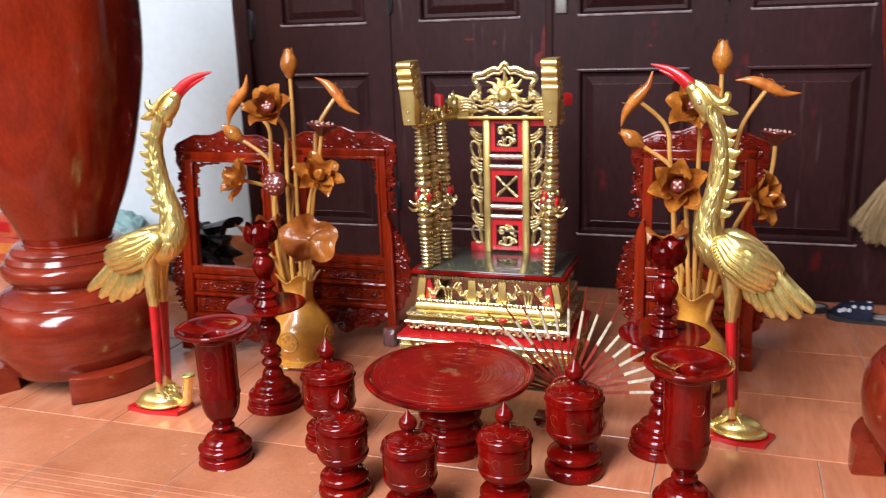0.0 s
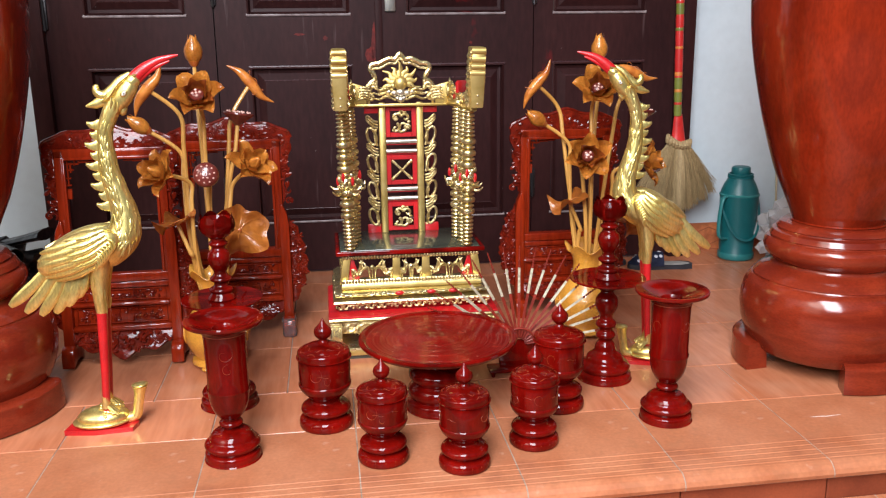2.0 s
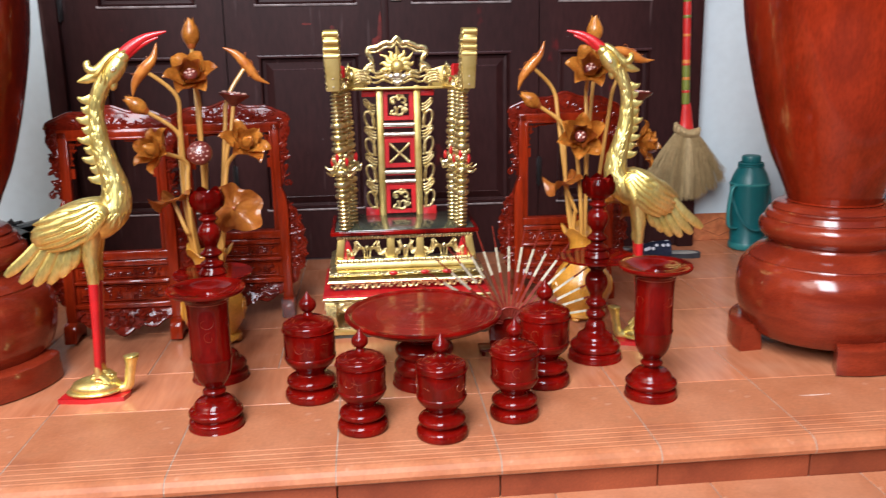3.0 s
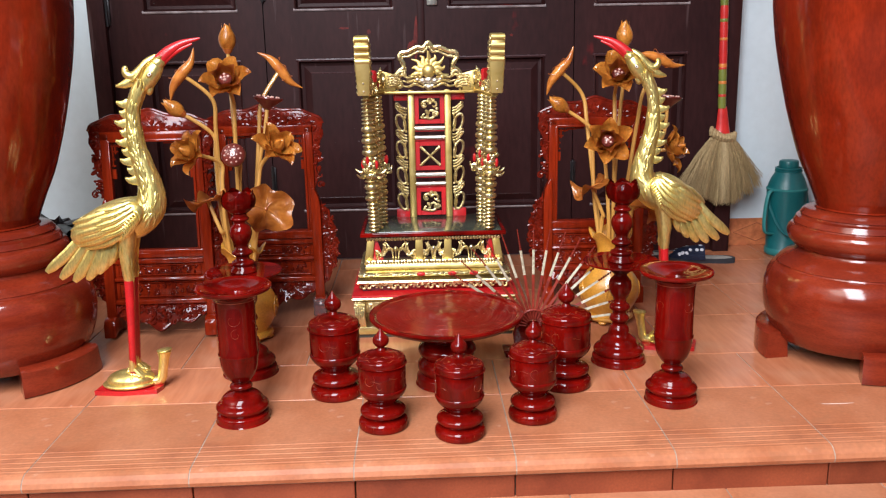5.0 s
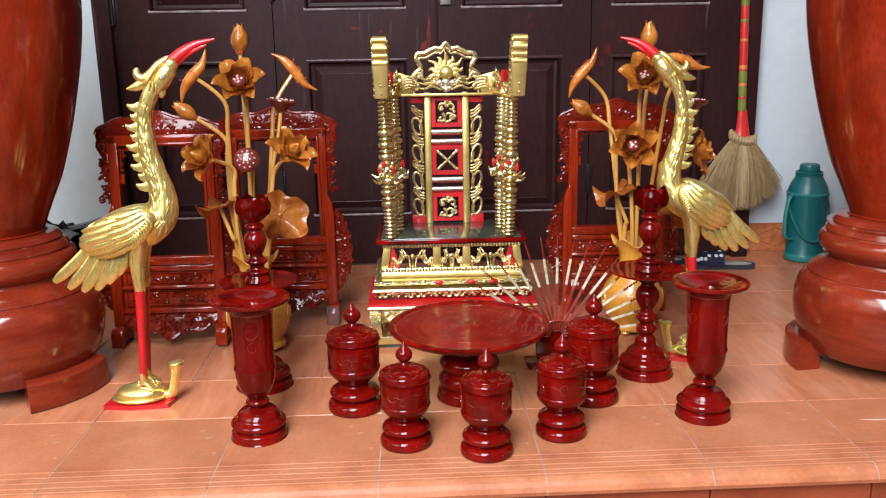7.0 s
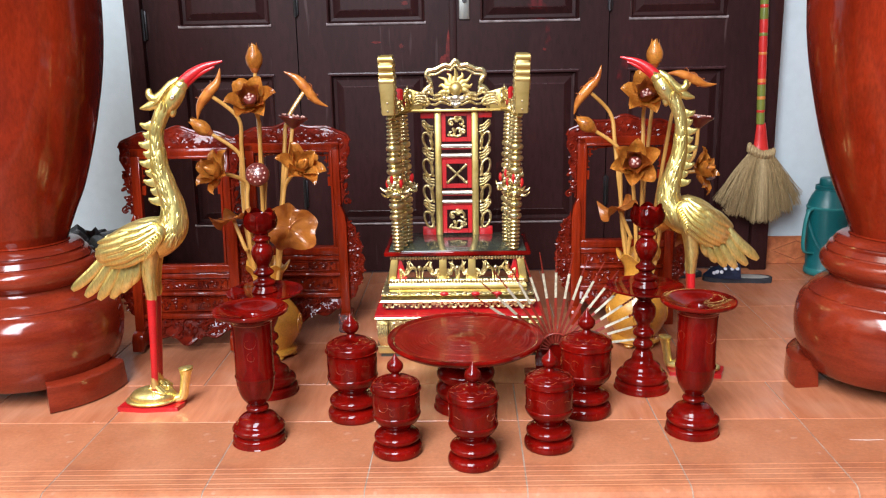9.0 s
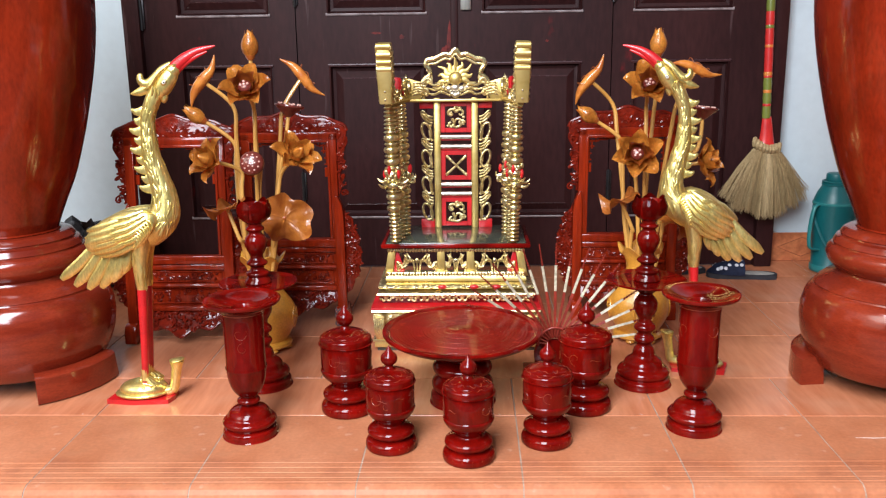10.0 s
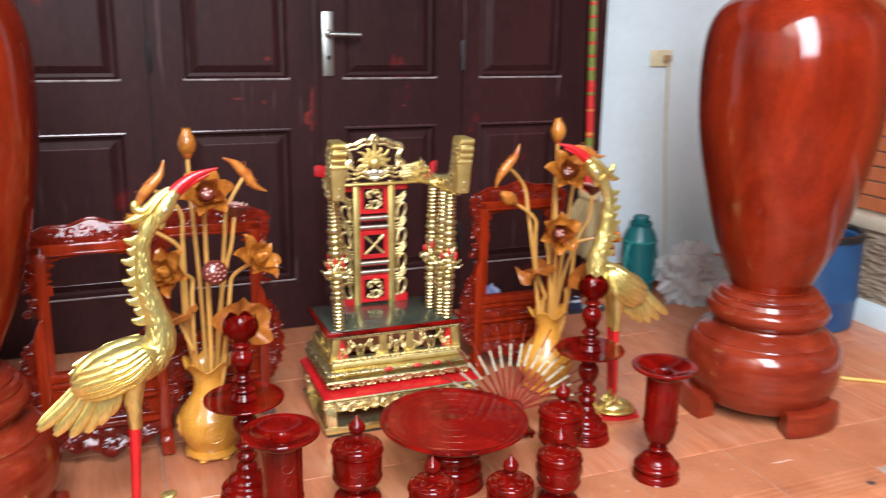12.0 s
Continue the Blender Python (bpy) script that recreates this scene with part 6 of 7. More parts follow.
for s in (-1, 1):
    for y in (-0.985, -0.73):
        leg = [(0.0, 0.116), (0.034, 0.116), (0.036, 0.092), (0.026, 0.075), (0.030, 0.050), (0.024, 0.030), (0.0, 0.030)]
        f = slab([(s * (0.212 + x), z) for x, z in leg], 0.036, 0.004)
        foot = part("foot", turned(f, Matrix.Translation((0, y - 0.015, 0))), GOLD_CARVED, base)
        g = bmesh.new()
        for k in range(5):
            merge(g, tube(smooth_path([(s * (0.214 + 0.006 * k), y - 0.018, 0.106), (s * (0.216 + 0.006 * k), y - 0.026, 0.070), (s * (0.212 + 0.005 * k), y - 0.018, 0.036)], 4), 0.004, 6))
        part("foot_carving", g, GOLD, foot)
g = bmesh.new()
for k in range(12):
    x = -0.19 + 0.38 * k / 11
    g = tube(curl(x, 0.090 + 0.008 * math.cos(k * 1.9), 0.017, 0.9, k * 1.3, 1 if k % 2 else -1, -0.990, 10), [0.006, 0.006, 0.005, 0.002], 6)
    merge(g, blob(x + 0.01, -0.990, 0.108, 0.014, 0.006, 0.008, 6))
    part("apron_scroll", g, GOLD_CARVED, base)
for s in (-1, 1):
    for k in range(6):
        part("apron_boss", blob(s * 0.238, -0.96 + 0.045 * k, 0.100, 0.006, 0.018, 0.010, 6), GOLD_CARVED, base)
part("apron_board", box(-0.212, 0.212, -0.9865, -0.978, 0.076, 0.1125, 0.003), GOLD_CARVED, base)
lower = box(-0.244, 0.244, -1.004, -0.690, 0.012, 0.030, 0.004)
part("foot_rail", lower, GOLD_PLAIN, base)
part("foot_rail_bead", box(-0.248, 0.248, -1.009, -0.686, 0.0305, 0.038, 0.002), GOLD_PALE, base)
part("plinth", box(-0.236, 0.236, -0.995, -0.70, 0.0, 0.0118), BLACK_LACQUER, base)

# ---- folding fan on its little stand ----
IVORY = surface("ivory_slat", (0.48, 0.43, 0.31), (0.30, 0.26, 0.18), 60, 0.4, bump=0.2, bump_scale=150, fine=0.25)
FAN_RED = surface("fan_red_wood", (0.24, 0.026, 0.014), (0.13, 0.012, 0.007), 25, 0.5, coat=0.15, spec=0.2, fine=0.2)
fan = thing("standing_fan", pose(0.292, -1.185, 0), "open red wooden fan with pale banded ribs on a small stand", "fan")
HUB = Vector((0, 0, 0.088))
for k in range(19):
    th = radians(7 + 166 * k / 18)
    d = Vector((math.cos(th), 0, math.sin(th)))
    tan = Vector((-math.sin(th), 0, math.cos(th)))
    u = (tan * 0.93 + Vector((0, 0.35, 0))).normalized()
    nrm = d.cross(u)
    off = Vector((0, 0.004 * math.sin(k * 2.1), 0))

    def slat(r0, r1, w0, w1, th_):
        bm = bmesh.new()
        vs = []
        for r, w in ((r0, w0), (r1, w1)):
            c = HUB + off + d * r
            vs.append([bm.verts.new(c + u * a * w + nrm * b * th_) for a, b in ((-1, -1), (1, -1), (1, 1), (-1, 1))])
        for j in range(4):
            bm.faces.new((vs[0][j], vs[0][(j + 1) % 4], vs[1][(j + 1) % 4], vs[1][j]))
        bm.faces.new(vs[0][::-1])
        bm.faces.new(vs[1])
        bmesh.ops.recalc_face_normals(bm, faces=bm.faces)
        return bm
    rib = part("rib", slat(0.018, 0.150, 0.0032, 0.0040, 0.0012), FAN_RED, fan)
    part("pale_band", slat(0.1505, 0.222, 0.0035, 0.0031, 0.0018), IVORY, rib)
    tip = bmesh.new()
    for j in range(8):
        c = HUB + off + d * (0.226 + 0.0075 * j)
        merge(tip, blob(c.x, c.y, c.z, 0.0032 - 0.0002 * j, 0.0032, 0.0042, 6))
    part("beaded_tip", merge(tip, slat(0.222, 0.284, 0.0016, 0.0008, 0.0008)), FAN_RED, rib)
arc = [(0.046 * math.cos(a), -0.010, 0.088 + 0.050 * math.sin(a)) for a in (math.pi * i / 16 for i in range(17))]
guard = part("guard", tube(arc, 0.0042, 8, 0.8), FAN_RED, fan)
for k in range(13):
    a = math.pi * (k + 0.5) / 13
    part("guard_spoke", tube([(q * math.cos(a), -0.010, 0.088 + 1.087 * q * math.sin(a)) for q in (0.022, 0.034, 0.045)], 0.0020, 6), FAN_RED, guard)
board = [(-0.052, 0.020), (0.052, 0.020), (0.056, 0.060), (0.050, 0.086), (0.030, 0.098), (-0.030, 0.098), (-0.050, 0.086), (-0.056, 0.060)]
part("stand_board", turned(slab(board, 0.012, 0.003), pose(0, 0.004, 0)), LACQUER, fan)
part("stand_base", box(-0.085, 0.085, -0.022, 0.034, 0.012, 0.022, 0.003), LACQUER, fan)
for x in (-0.074, 0.074):
    for y in (-0.014, 0.026):
        part("stand_leg", tube([(x, y, 0.0), (x, y, 0.0125)], [0.005, 0.007], 8), LACQUER, fan)

# ---- broom hanging on the door jamb ----
BAND_RED = surface("red_wrap", (0.55, 0.025, 0.022), (0.42, 0.015, 0.015), 30, 0.35, coat=0.3)
BAND_GREEN = surface("green_wrap", (0.17, 0.20, 0.035), (0.12, 0.15, 0.025), 30, 0.35, coat=0.3)
BAND_ORANGE = surface("orange_wrap", (0.62, 0.22, 0.04), (0.5, 0.15, 0.03), 30, 0.4, coat=0.3)
broom = thing("straw_broom", pose(1.200, -0.062, 0), "straw broom with banded red and green handle hanging head down", "broom")
def hx(z):
    return -0.030 * (z - 0.5)
z = 0.60
seq = [(0.045, BAND_GREEN), (0.010, BAND_RED), (0.040, BAND_GREEN), (0.012, BAND_ORANGE), (0.045, BAND_GREEN), (0.008, BAND_RED), (0.014, BAND_ORANGE), (0.09, BAND_RED), (0.010, BAND_ORANGE), (0.06, BAND_RED), (0.012, BAND_GREEN), (0.05, BAND_RED)]
seq += [(0.042, BAND_GREEN), (0.012, BAND_RED)] * 9
for h, m in seq:
    part("handle_band", tube([(hx(z), 0, z), (hx(z + h * 0.5), 0, z + h * 0.5), (hx(z + h), 0, z + h)], [0.0155, 0.0165, 0.0155], 12), m, broom)
    z += h
part("hanging_loop", tube([(hx(z) + 0.012 * math.cos(a), 0.012, z + 0.012 + 0.016 * math.sin(a)) for a in (2 * math.pi * i / 12 for i in range(13))], 0.002, 6), BAND_RED, broom)
part("red_neck", tube(smooth_path([(0.004, 0, 0.495), (0.004, 0, 0.530), (0.0, 0, 0.605)], 4), [0.034, 0.026, 0.0165], 14, 0.6, (0, 1, 0)), BAND_RED, broom, "red plastic neck sleeve")
part("straw_collar", tube([(0.004, 0, 0.474), (0.004, 0, 0.500)], [0.048, 0.038], 16, 0.5, (0, 1, 0)), STRAW, broom)
for k in range(9):
    u = k / 8
    x, z = -0.044 + 0.094 * u, 0.514 - 0.020 * math.sin(math.pi * u * 0.9) - 0.016 * u
    part("straw_loop", tube(smooth_path([(x, -0.012, z - 0.020), (x - 0.002, -0.024 * math.sin(math.pi * (0.15 + 0.7 * u)) - 0.006, z - 0.004), (x + 0.002, -0.010, z + 0.008), (x + 0.003, 0.002, z - 0.004)], 4), [0.008, 0.0095, 0.0085, 0.006], 8), STRAW, broom)
rnd = random.Random(12)
bm = bmesh.new()
merge(bm, tube(smooth_path([(0.004, 0, 0.495), (0.006, 0, 0.41), (0.008, 0, 0.325)], 4), [0.042, 0.086, 0.096], 18, 0.22, (0, 1, 0)))
tufts = [(rnd.uniform(-0.012, 0.016), rnd.uniform(-0.010, 0.010)) for _ in range(15)]
for k in range(1500):
    a, q = rnd.uniform(0, 2 * math.pi), rnd.uniform(0.30, 1.0)
    cx, cy = math.cos(a) * q, math.sin(a) * q
    n = int((cx + 1) * 7.4)
    cx = (0.82 * cx + 0.18 * ((n + 0.5) / 7.4 - 1))
    low = 0.214 + 0.085 * abs(cx) ** 2 + rnd.uniform(0, 0.020) + tufts[n][0]
    p0 = (0.004 + cx * 0.040, cy * 0.020, 0.492)
    p1 = (0.006 + cx * 0.112, cy * 0.036, 0.40 + rnd.uniform(-0.01, 0.01))
    p2 = (0.008 + cx * 0.180 + rnd.uniform(-0.006, 0.006), cy * 0.046 + tufts[n][1] + rnd.uniform(-0.004, 0.004), low)
    merge(bm, tube(smooth_path([p0, p1, p2], 2), [0.0016, 0.0014, 0.0005], 3))
part("bristles", bm, STRAW, broom)

# ---- thermos ----
th = thing("thermos_flask", pose(1.476, -0.085, 0, 0, 0, 0), "teal plastic thermos flask with a folding carry handle", "thermos")
part("flask_body", lathe([(0, 0.0), (0.066, 0.0), (0.070, 0.004), (0.071, 0.030), (0.0685, 0.034), (0.074, 0.150), (0.0775, 0.262), (0.079, 0.266), (0.079, 0.276), (0.076, 0.280), (0.074, 0.290), (0.064, 0.316), (0.052, 0.336), (0.049, 0.342), (0, 0.342)], 48), TEAL, th)
part("collar", lathe([(0.048, 0.341), (0.0525, 0.343), (0.0525, 0.349), (0.048, 0.351), (0.0515, 0.353), (0.0515, 0.358), (0.046, 0.360)], 40), TEAL, th)
part("cap", lathe([(0, 0.358), (0.0375, 0.358), (0.0385, 0.362), (0.0380, 0.380), (0.036, 0.386), (0.030, 0.389), (0, 0.389)], 36), TEAL, th)
part("base_ring", lathe([(0.0712, 0.004), (0.0735, 0.008), (0.0735, 0.024), (0.0712, 0.030)], 48), TEAL_DARK, th)
part("shoulder_ring", lathe([(0.0778, 0.268), (0.0808, 0.270), (0.0808, 0.275), (0.0765, 0.279)], 48), TEAL_DARK, th)
part("side_grip", tube(smooth_path([(-0.066, -0.03, 0.268), (-0.092, -0.045, 0.262), (-0.104, -0.048, 0.20), (-0.105, -0.048, 0.13), (-0.094, -0.045, 0.100), (-0.058, -0.034, 0.092)], 5), 0.0085, 10, 0.6), TEAL_DARK, th)
part("carry_bail", tube(smooth_path([(-0.080, 0.0, 0.262), (-0.077, -0.03, 0.20), (-0.050, -0.072, 0.120), (0.0, -0.086, 0.092), (0.050, -0.072, 0.120), (0.077, -0.03, 0.20), (0.080, 0.0, 0.262)], 5), 0.0055, 8, 0.7), TEAL, th)

# ---- slippers ----
NAVY = surface("navy_spotted_cloth", (0.020, 0.030, 0.075), (0.012, 0.018, 0.050), 50, 0.8, bump=0.3, bump_scale=300)
SPOT = surface("white_spot_cloth", (0.60, 0.62, 0.68), (0.48, 0.5, 0.56), 60, 0.8)
SOLE = surface("dark_rubber_sole", (0.025, 0.027, 0.035), (0.015, 0.016, 0.02), 30, 0.7)
PALE_SOLE = surface("grey_inner_sole", (0.34, 0.33, 0.30), (0.25, 0.24, 0.22), 30, 0.8)


def slipper(at):
    t = thing("slipper", at, "navy blue spotted house slipper with dark sole", "slipper", "slippers")
    out = [(-0.13, 0.0), (-0.122, 0.026), (-0.09, 0.036), (-0.03, 0.034), (0.04, 0.041), (0.10, 0.040), (0.128, 0.022), (0.134, 0.0), (0.126, -0.026), (0.095, -0.044), (0.03, -0.044), (-0.04, -0.034), (-0.095, -0.036), (-0.124, -0.024)]
    bm = bmesh.new()
    f = bm.faces.new([bm.verts.new((x, y, 0)) for x, y in out])
    g = bmesh.ops.extrude_face_region(bm, geom=[f])
    bmesh.ops.translate(bm, verts=[v for v in g["geom"] if isinstance(v, bmesh.types.BMVert)], vec=(0, 0, 0.018))
    bmesh.ops.recalc_face_normals(bm, faces=bm.faces)
    part("sole", bm, SOLE, t)
    part("insole", blob(-0.05, 0, 0.018, 0.07, 0.030, 0.003, 12), PALE_SOLE, t)
    bm = bmesh.new()
    rows = []
    for i in range(9):
        u = i / 8
        x = -0.005 + 0.135 * u
        w = 0.045 * math.sqrt(max(0.03, 1 - max(0, (u - 0.35) / 0.66) ** 2))
        h = 0.052 * (1 - 0.55 * u * u)
        rows.append([bm.verts.new((x, w * math.cos(a), 0.016 + h * math.sin(a) * (0.3 + 0.7 * min(1, (1.02 - u) * 4)))) for a in (math.pi * j / 10 for j in range(11))])
    for p, q in zip(rows, rows[1:]):
        for j in range(10):
            bm.faces.new((p[j], p[j + 1], q[j + 1], q[j]))
    bmesh.ops.solidify(bm, geom=bm.faces[:], thickness=0.004)
    bmesh.ops.recalc_face_normals(bm, faces=bm.faces)
    up = part("upper", bm, NAVY, t)
    rr = random.Random(5)
    for k in range(16):
        u, a = rr.uniform(0.08, 0.8), math.pi * rr.uniform(0.1, 0.9)
        x = -0.005 + 0.135 * u
        w = 0.045 * math.sqrt(max(0.03, 1 - max(0, (u - 0.35) / 0.66) ** 2))
        h = 0.052 * (1 - 0.55 * u * u) * (0.3 + 0.7 * min(1, (1.02 - u) * 4))
        n = Vector((0.15, math.cos(a) / w, math.sin(a) / h)).normalized()
        part("spot", turned(blob(0, 0, 0, 0.0075, 0.0075, 0.0012, 8), aim((x, w * math.cos(a), 0.016 + h * math.sin(a)), n)), SPOT, up)
    return t


sl = slipper(pose(1.108, -0.180, 0, 0, 0, 172))
copy_thing(sl, pose(0.86, -0.115, 0, 0, 0, 190))

# ---- by the east wall: bag, drum, cable, socket ----
FILM = bpy.data.materials.new("clear_plastic_film")
FILM.use_nodes = True
fb = FILM.node_tree.nodes["Principled BSDF"]
fb.inputs["Base Color"].default_value = (0.80, 0.83, 0.85, 1)
fb.inputs["Roughness"].default_value = 0.22
fb.inputs["Transmission Weight"].default_value = 0.60
fb.inputs["IOR"].default_value = 1.15


def crumpled(name, c, r, material, label, category, seed, lo=0.0, rough=0.35, sub=4):
    """A crumpled bag: a ball pushed in and out into folds and flattened on the floor."""
    bm = bmesh.new()
    bmesh.ops.create_icosphere(bm, subdivisions=sub, radius=1)
    sh = Vector((seed * 3.1, seed * 1.7, 0))
    for v in bm.verts:
        p = v.co.copy()
        k = 1 + rough * (abs(noise.noise(p * 2.3 + sh)) * 1.2 - 0.3) + rough * 0.55 * (abs(noise.noise(p * 5.5 + sh)) - 0.2) + rough * 0.3 * noise.noise(p * 11 + sh)
        v.co = Vector((p.x * k * r[0], p.y * k * r[1], max(-r[2] * 0.86, p.z * k * r[2])))
    ob = part(name, bm, material, sharp=25)
    zmin = min(v.co.z for v in ob.data.vertices)
    ob.matrix_world = pose(c[0], c[1], lo - zmin)
    return tagged(ob, label, category)


crumpled("plastic_bag", (1.665, -0.22), (0.145, 0.12, 0.14), FILM, "crumpled clear plastic bag lying on the tiles", "plastic bag", 2, rough=0.6)
wrap = thing("plastic_wrap", pose(-0.359, -0.728, 0), "clear plastic film wrapped round a frame foot", "plastic wrap")
bm = box(-0.021, 0.021, -0.046, 0.006, 0.0, 0.058, 0.006)
bmesh.ops.subdivide_edges(bm, edges=bm.edges[:], cuts=5, use_grid_fill=True)
for v in bm.verts:
    v.co += noise.noise_vector(v.co * 70) * 0.004 + noise.noise_vector(v.co * 190) * 0.0022
    v.co.z = max(0.0005, v.co.z)
CLEAR = FILM.copy()
CLEAR.name = "clear_film_sleeve"
CLEAR.node_tree.nodes["Principled BSDF"].inputs["Transmission Weight"].default_value = 0.92
CLEAR.node_tree.nodes["Principled BSDF"].inputs["Roughness"].default_value = 0.08
part("film_sleeve", bm, CLEAR, wrap, sharp=20)
BLACK_FILM = surface("black_plastic_film", (0.012, 0.012, 0.015), (0.008, 0.008, 0.010), 14, 0.28, 0.4, bump=0.6, bump_scale=30, bump_dist=0.01)
crumpled("black_bag", (-1.43, -0.25), (0.17, 0.13, 0.13), BLACK_FILM, "crumpled black plastic bag lying by the wall", "plastic bag", 5, rough=0.6)
BLUE = surface("blue_plastic", (0.012, 0.062, 0.165), (0.010, 0.045, 0.130), 6, 0.45, bump=0.1, bump_scale=25, fine=0.06)
drum = thing("plastic_drum", pose(1.985, -0.60, 0), "blue plastic drum with a black rim", "drum")
part("drum_body", lathe([(0, 0.0), (0.185, 0.0), (0.195, 0.01), (0.20, 0.12), (0.204, 0.13), (0.204, 0.145), (0.20, 0.155), (0.20, 0.385), (0.19, 0.39), (0.18, 0.38), (0.18, 0.02), (0, 0.02)], 48), BLUE, drum)
part("drum_rim", lathe([(0.188, 0.383), (0.206, 0.383), (0.209, 0.395), (0.206, 0.410), (0.190, 0.412), (0.185, 0.40)], 48), BLACK_FILM, drum)
CARD = surface("brown_cardboard", (0.36, 0.22, 0.12), (0.28, 0.16, 0.08), 12, 0.8, fine=0.1, bump=0.2)
bx = part("cardboard_box", box(-0.10, 0.10, -0.09, 0.09, 0.0, 0.36, 0.003), CARD)
bx.matrix_world = pose(1.985, -0.60, 0.0205, 0, 0, 25)
tagged(bx, "plain brown cardboard box standing in the drum", "box")

SOCKET = surface("yellowed_socket_plastic", (0.62, 0.55, 0.36), (0.52, 0.45, 0.28), 20, 0.5)
so = thing("wall_socket", pose(1.63, 0.085, 1.045), "yellowed wall socket with a plug and cord", "socket")
part("socket_plate", box(-0.055, 0.055, -0.014, 0.0, 0.0, 0.075, 0.004), SOCKET, so)
part("plug", box(0.008, 0.040, -0.040, -0.0145, 0.022, 0.052, 0.004), CARD, so)
part("cord", tube(smooth_path([(0.026, -0.034, 0.022), (0.028, -0.036, -0.06), (0.050, -0.022, -0.35), (0.085, -0.018, -0.70), (0.10, -0.025, -0.95), (0.115, -0.06, -1.040)], 8), 0.0045, 8), SOCKET, so)
cable = part("extension_cable", tube(smooth_path([(1.56, -1.02, 0.0065), (1.62, -1.16, 0.0065), (1.74, -1.25, 0.0065), (1.9, -1.40, 0.0065), (2.15, -1.5, 0.0065)], 8), 0.0065, 8),
             surface("yellow_cable", (0.55, 0.36, 0.07), (0.45, 0.28, 0.05), 20, 0.5))
tagged(cable, "yellow electric cable lying across the tiles", "cable")

# ---- west end: odds and ends against the wall ----
CAN = surface("dark_tin", (0.05, 0.045, 0.04), (0.03, 0.028, 0.025), 10, 0.4, metal=0.6)
can = thing("dark_tube", pose(-1.335, -0.33, 0.205, 0, 0, 20), "short dark open tube lying on the black bag", "tube")
part("tube_wall", turned(lathe([(0.030, -0.07), (0.032, -0.07), (0.032, 0.07), (0.029, 0.07), (0.028, -0.066), (0.030, -0.07)], 24), pose(0, 0, 0, 90, 0, 20)), CAN, can)
fold = part("folded_umbrella", tube(smooth_path([(-1.62, -0.16, 0.12), (-1.45, -0.20, 0.20), (-1.30, -0.24, 0.24), (-1.22, -0.26, 0.26)], 6), [0.02, 0.035, 0.045, 0.06], 9, 0.35), BLACK_FILM, sharp=25)
tagged(fold, "folded black umbrella cloth resting on the bag", "umbrella")
PRINT = surface("red_orange_carton", (0.52, 0.10, 0.04), (0.42, 0.05, 0.03), 9, 0.5, fine=0.1)
for i, (x, y, z, sx, sy, sz, rz) in enumerate(((-2.52, -0.06, 0.0, 0.18, 0.13, 0.11, 4), (-2.53, -0.07, 0.11, 0.17, 0.12, 0.10, -6), (-2.30, -0.07, 0.0, 0.14, 0.12, 0.09, 10))):
    c = thing("carton", pose(x, y, z, 0, 0, rz), "small printed red and orange carton by the wall", "carton", "cartons")
    part("carton_box", box(-sx / 2, sx / 2, -sy / 2, sy / 2, 0, sz, 0.002), PRINT, c)
    part("carton_print", box(-sx * 0.36, sx * 0.30, -sy / 2 - 0.002, -sy / 2, sz * 0.25, sz * 0.72, 0.0005, 1), BAND_ORANGE if i != 1 else RED, c)
crumpled("teal_cloth", (-1.92, -0.06), (0.12, 0.09, 0.13), surface("pale_teal_cloth", (0.25, 0.42, 0.42), (0.18, 0.32, 0.33), 12, 0.8, bump=0.3), "bundle of pale teal cloth by the wall", "cloth", 9, rough=0.3)
crumpled("cloth_bundle", (0.715, -0.11), (0.050, 0.045, 0.070), surface("blue_white_cloth", (0.45, 0.50, 0.62), (0.06, 0.10, 0.30), 14, 0.8), "small blue and white cloth bundle by the door", "cloth", 3, rough=0.4)
crumpled("white_cloth", (0.79, -0.19), (0.080, 0.05, 0.050), surface("white_rag_cloth", (0.72, 0.73, 0.72), (0.50, 0.52, 0.50), 18, 0.8), "small crumpled white cloth on the tiles by the door", "cloth", 7, rough=0.4)

# ---- base tiles and the east wall ----
skirt = tagged(new("baseboard"), "terracotta base tiles along the wall", "baseboard", kind="structure")
ORN = surface("ornamented_base_tile", (0.50, 0.17, 0.065), (0.36, 0.10, 0.04), 24, 0.4, fine=0.2, fine_scale=60)
for i in range(3):
    x = 1.275 + i * 0.305
    part("base_tile", box(x, x + 0.300, 0.076, 0.085, 0.0, 0.118, 0.002, 1), ORN, skirt)
    dm = [(x + 0.15 + 0.10 * math.cos(a), 0.0755, 0.058 + 0.040 * math.sin(a)) for a in (math.pi / 2 * j for j in range(5))]
    part("tile_diamond", tube(dm, 0.0015, 4), surface("dark_tile_line", (0.25, 0.06, 0.03), (0.2, 0.05, 0.02), 20, 0.5) if i == 0 else bpy.data.materials["dark_tile_line"], skirt)
for i in range(6):
    x = -1.29 - (i + 1) * 0.305
    part("base_tile", box(x, x + 0.300, 0.076, 0.085, 0.0, 0.118, 0.002, 1), ORN, skirt)

BRICKFACE = surface("orange_brick_tile", (0.46, 0.130, 0.045), (0.36, 0.085, 0.030), 8, 0.4, fine=0.12, random_shift=0.08)
STONE = surface("carved_sandstone", (0.34, 0.26, 0.19), (0.20, 0.145, 0.10), 12, 0.8, bump=0.8, bump_scale=18, bump_dist=0.03, stretch=(1, 1, 3), fine=0.2)
LEDGE = surface("cream_ledge", (0.55, 0.46, 0.36), (0.45, 0.37, 0.28), 8, 0.6, fine=0.08)
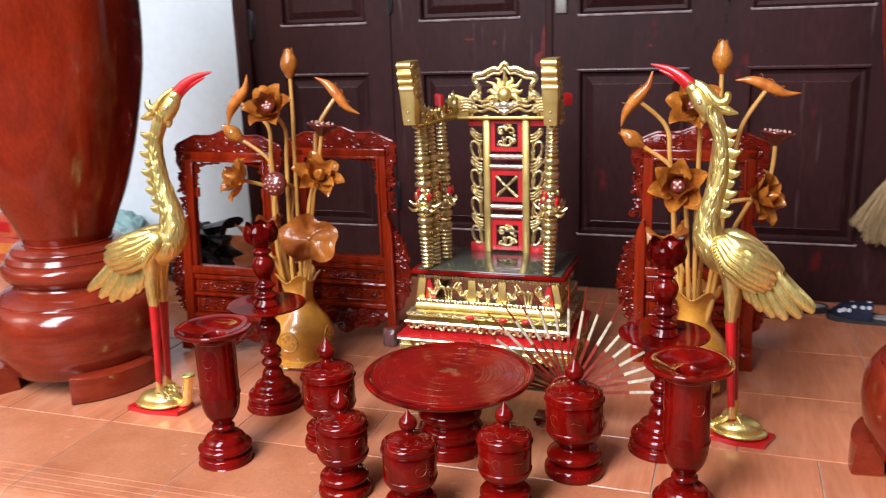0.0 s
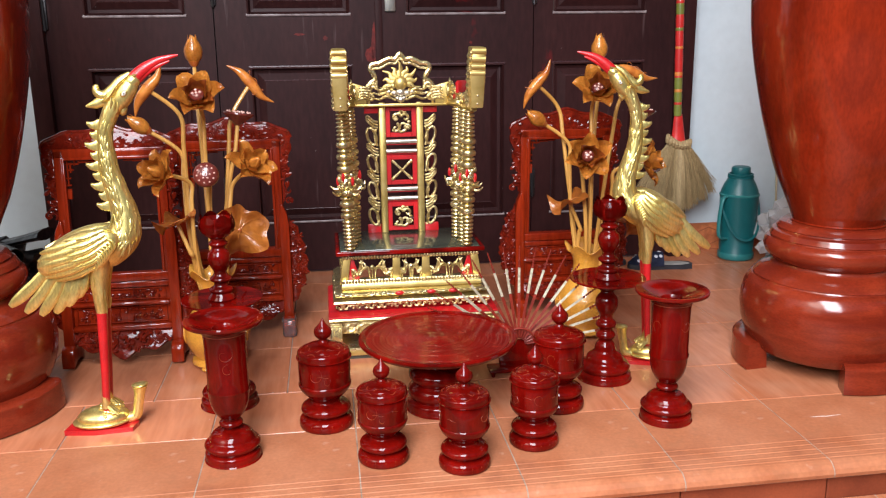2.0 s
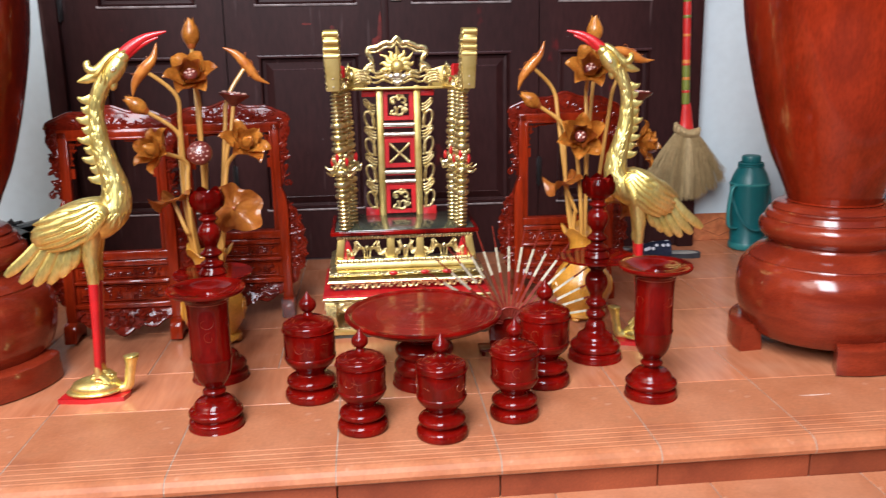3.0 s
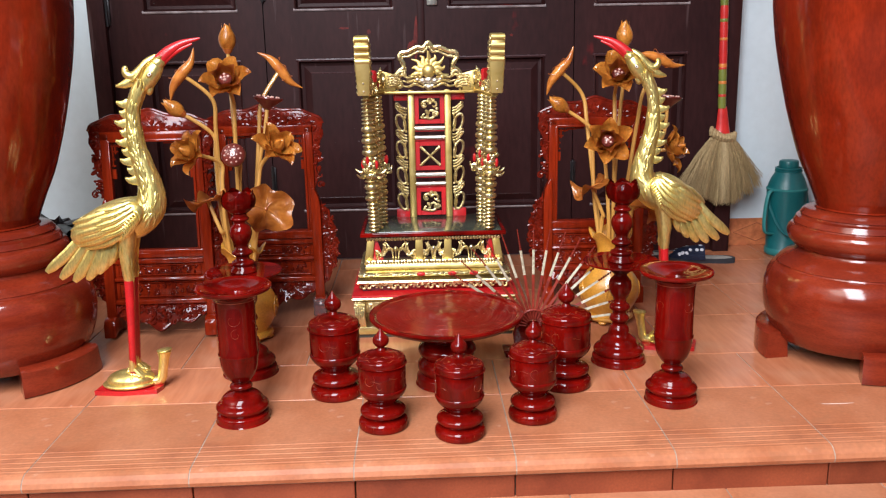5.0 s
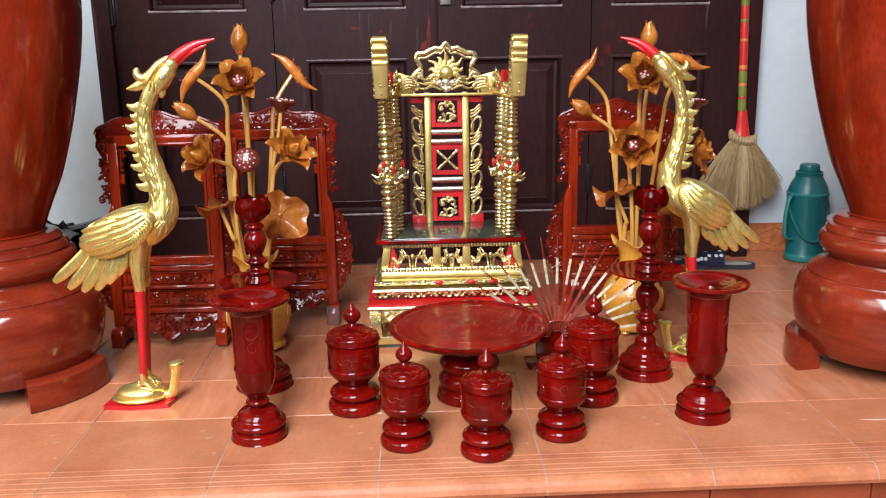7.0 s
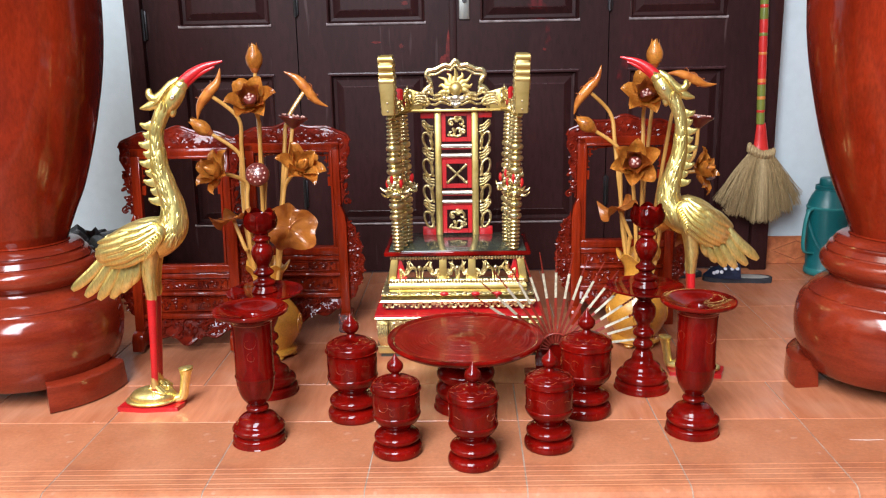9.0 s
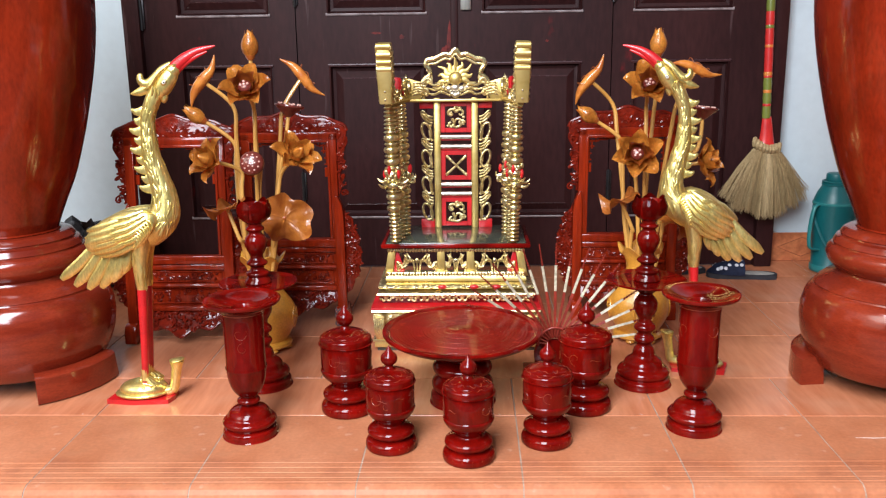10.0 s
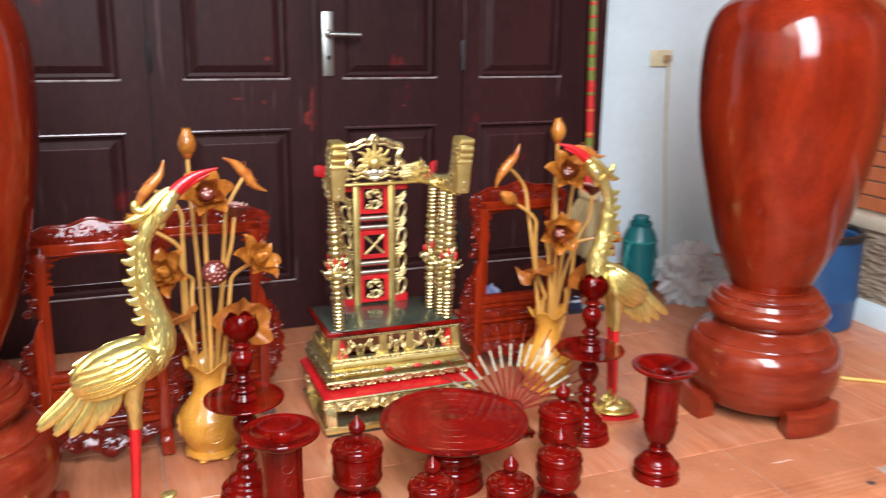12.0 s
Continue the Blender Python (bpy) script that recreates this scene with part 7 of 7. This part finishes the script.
wall_e = tagged(new("wall_east"), "orange brick-tiled wall on a rough stone plinth", "wall", kind="structure")
part("wall_core", box(2.262, 2.45, -2.3, 0.084, -0.25, 3.1), GROUT, wall_e)
part("white_base", box(2.19, 2.262, -2.3, 0.084, -0.02, 0.095, 0.006), WALL, wall_e)
part("stone_plinth", box(2.222, 2.262, -2.3, 0.084, 0.095, 0.40), STONE, wall_e)
part("ledge", box(2.20, 2.262, -2.3, 0.084, 0.40, 0.462, 0.012), LEDGE, wall_e)
rnd = random.Random(3)
bm = bmesh.new()
for k in range(420):
    y, z = rnd.uniform(-2.2, 0.05), rnd.uniform(0.11, 0.385)
    merge(bm, blob(2.222, y, z, 0.012, rnd.uniform(0.02, 0.05), rnd.uniform(0.006, 0.013), 5))
st = part("stone_relief", bm, STONE, wall_e)
st["kind"] = "stuff"
me = None
for j in range(38):
    for i in range(9):
        if me is None:
            bm = box(0, 0.012, 0.003, 0.257, 0.004, 0.060, 0.002, 1)
            me = bpy.data.meshes.new("brick")
            bm.to_mesh(me)
            bm.free()
            me.materials.append(BRICKFACE)
        if 0.47 + j * 0.064 > 2.9:
            continue
        ob = new("brick", me)
        ob.parent = wall_e
        ob.location = (2.2505, -2.3 + i * 0.262 + (0.0 if j % 2 else 0.02), 0.47 + j * 0.064)

# ---- added unseen walls that close the yard, block sky and darken reflections ----
YARD = surface("dark_unseen_wall", (0.085, 0.085, 0.075), (0.05, 0.05, 0.045), 2, 0.85, fine=0.15, bump=0.4)
for nm, b in (("wall_south", (-6.0, 6.0, -9.2, -9.0, -0.25, 3.6)), ("wall_west", (-4.2, -4.0, -9.0, 0.25, -0.25, 1.0)), ("wall_yard", (4.0, 4.2, -9.0, -2.3, -0.25, 3.1))):
    tagged(part(nm, box(*b), YARD), "added unseen dark yard wall", "wall", kind="structure")
tagged(part("wall_return", box(2.45, 4.0, -2.32, -2.3, -0.25, 3.1), YARD), "added unseen dark yard wall", "wall", kind="structure")

# ---- floor pieces ----
SKEW = 0.012


def tile_piece(sx, sy, top=0.0, thick=0.012):
    me = bpy.data.meshes.new("tile")
    bm = box(0.0015, sx - 0.0015, 0.0015, sy - 0.0015, top - thick, top, 0.0015, 1)
    bm.to_mesh(me)
    bm.free()
    return me


def edge_at(x):
    """The step's front edge runs a little out of square with the door."""
    return -1.826 + SKEW * x


def nosing_piece(x0, sx):
    """A step tile with fine grooves and a rounded front edge, from the step's edge back to the first row of floor tiles."""
    prof = [(0.366, 0.0)]
    for y in (0.121, 0.0985, 0.076, 0.0535, 0.0345):
        prof += [(y + 0.0025, 0.0), (y + 0.0008, -0.0012), (y - 0.0008, -0.0012), (y - 0.0025, 0.0)]
    prof += [(0.026, -0.0004), (0.020, -0.0024), (0.013, -0.006), (0.005, -0.014), (0.001, -0.024), (0.004, -0.033), (0.013, -0.039), (0.032, -0.040), (0.366, -0.012)]
    bm = bmesh.new()
    ends = []
    for x in (0.0015, sx - 0.0015):
        e = edge_at(x0 + x)
        ends.append([bm.verts.new((x, e + y if y < 0.3 else ROW - 0.0015, z)) for y, z in prof])
    a, b = ends
    n = len(prof)
    for i in range(n):
        bm.faces.new((a[i], a[(i + 1) % n], b[(i + 1) % n], b[i]))
    bm.faces.new(a[::-1])
    bm.faces.new(b)
    bmesh.ops.recalc_face_normals(bm, faces=bm.faces)
    me = bpy.data.meshes.new("nosing_tile")
    bm.to_mesh(me)
    bm.free()
    return me


def lay(name, me, material, x, y, z=0.0):
    if not me.materials:
        me.materials.append(material)
    ob = new(name, me)
    ob.parent = floor
    ob.location = (x, y, z)
    return ob


FIRST = 0.172 - 9 * PITCH
full = tile_piece(PITCH, PITCH)
short = tile_piece(PITCH, 0.246)
for i in range(17):
    lay("tile", short, TILE_GRAIN, FIRST + i * PITCH, ROW)
for j in range(4):
    for i in range(17):
        lay("tile", full, TILE_GRAIN, FIRST + (i - 0.5) * PITCH, ROW + 0.246 + j * PITCH)
backing = nosing_piece(FIRST, 12 * PITCH)
backing.transform(Matrix.Translation((0, 0.0008, -0.0008)))
lay("nosing_bed", backing, GROUT, FIRST, 0)
for i in range(12):
    lay("nosing_tile", nosing_piece(FIRST + i * PITCH, PITCH), TILE, FIRST + i * PITCH, 0)
chip = box(0, 0.022, 0.0, 0.018, -0.010, 0.0005, 0.003)
bmesh.ops.subdivide_edges(chip, edges=chip.edges[:], cuts=3, use_grid_fill=True)
for v in chip.verts:
    v.co += noise.noise_vector(v.co * 60) * 0.005
part("broken_edge", chip, surface("broken_mortar", (0.075, 0.045, 0.035), (0.03, 0.02, 0.018), 40, 0.9, bump=0.6), floor).location = (1.125, -1.775, 0)
part("scratch", tube([(0.945, -1.580, 0.0004), (0.985, -1.583, 0.0006), (1.025, -1.580, 0.0004)], [0.0006, 0.0014, 0.0006], 5, 0.4), surface("pale_scratch", (0.75, 0.68, 0.62), (0.65, 0.56, 0.5), 60, 0.8), floor)
for i in range(12, 17):
    lay("tile", tile_piece(PITCH, 0.24), TILE, FIRST + i * PITCH, ROW - 0.24)
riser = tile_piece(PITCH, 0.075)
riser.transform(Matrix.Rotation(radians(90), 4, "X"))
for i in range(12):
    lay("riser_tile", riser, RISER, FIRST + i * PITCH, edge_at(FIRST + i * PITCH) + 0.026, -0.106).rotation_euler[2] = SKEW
tread = tile_piece(PITCH, 0.425)
for i in range(17):
    lay("tread_tile", tread, TILE, FIRST + 0.12 + i * PITCH, -2.214, -0.098)
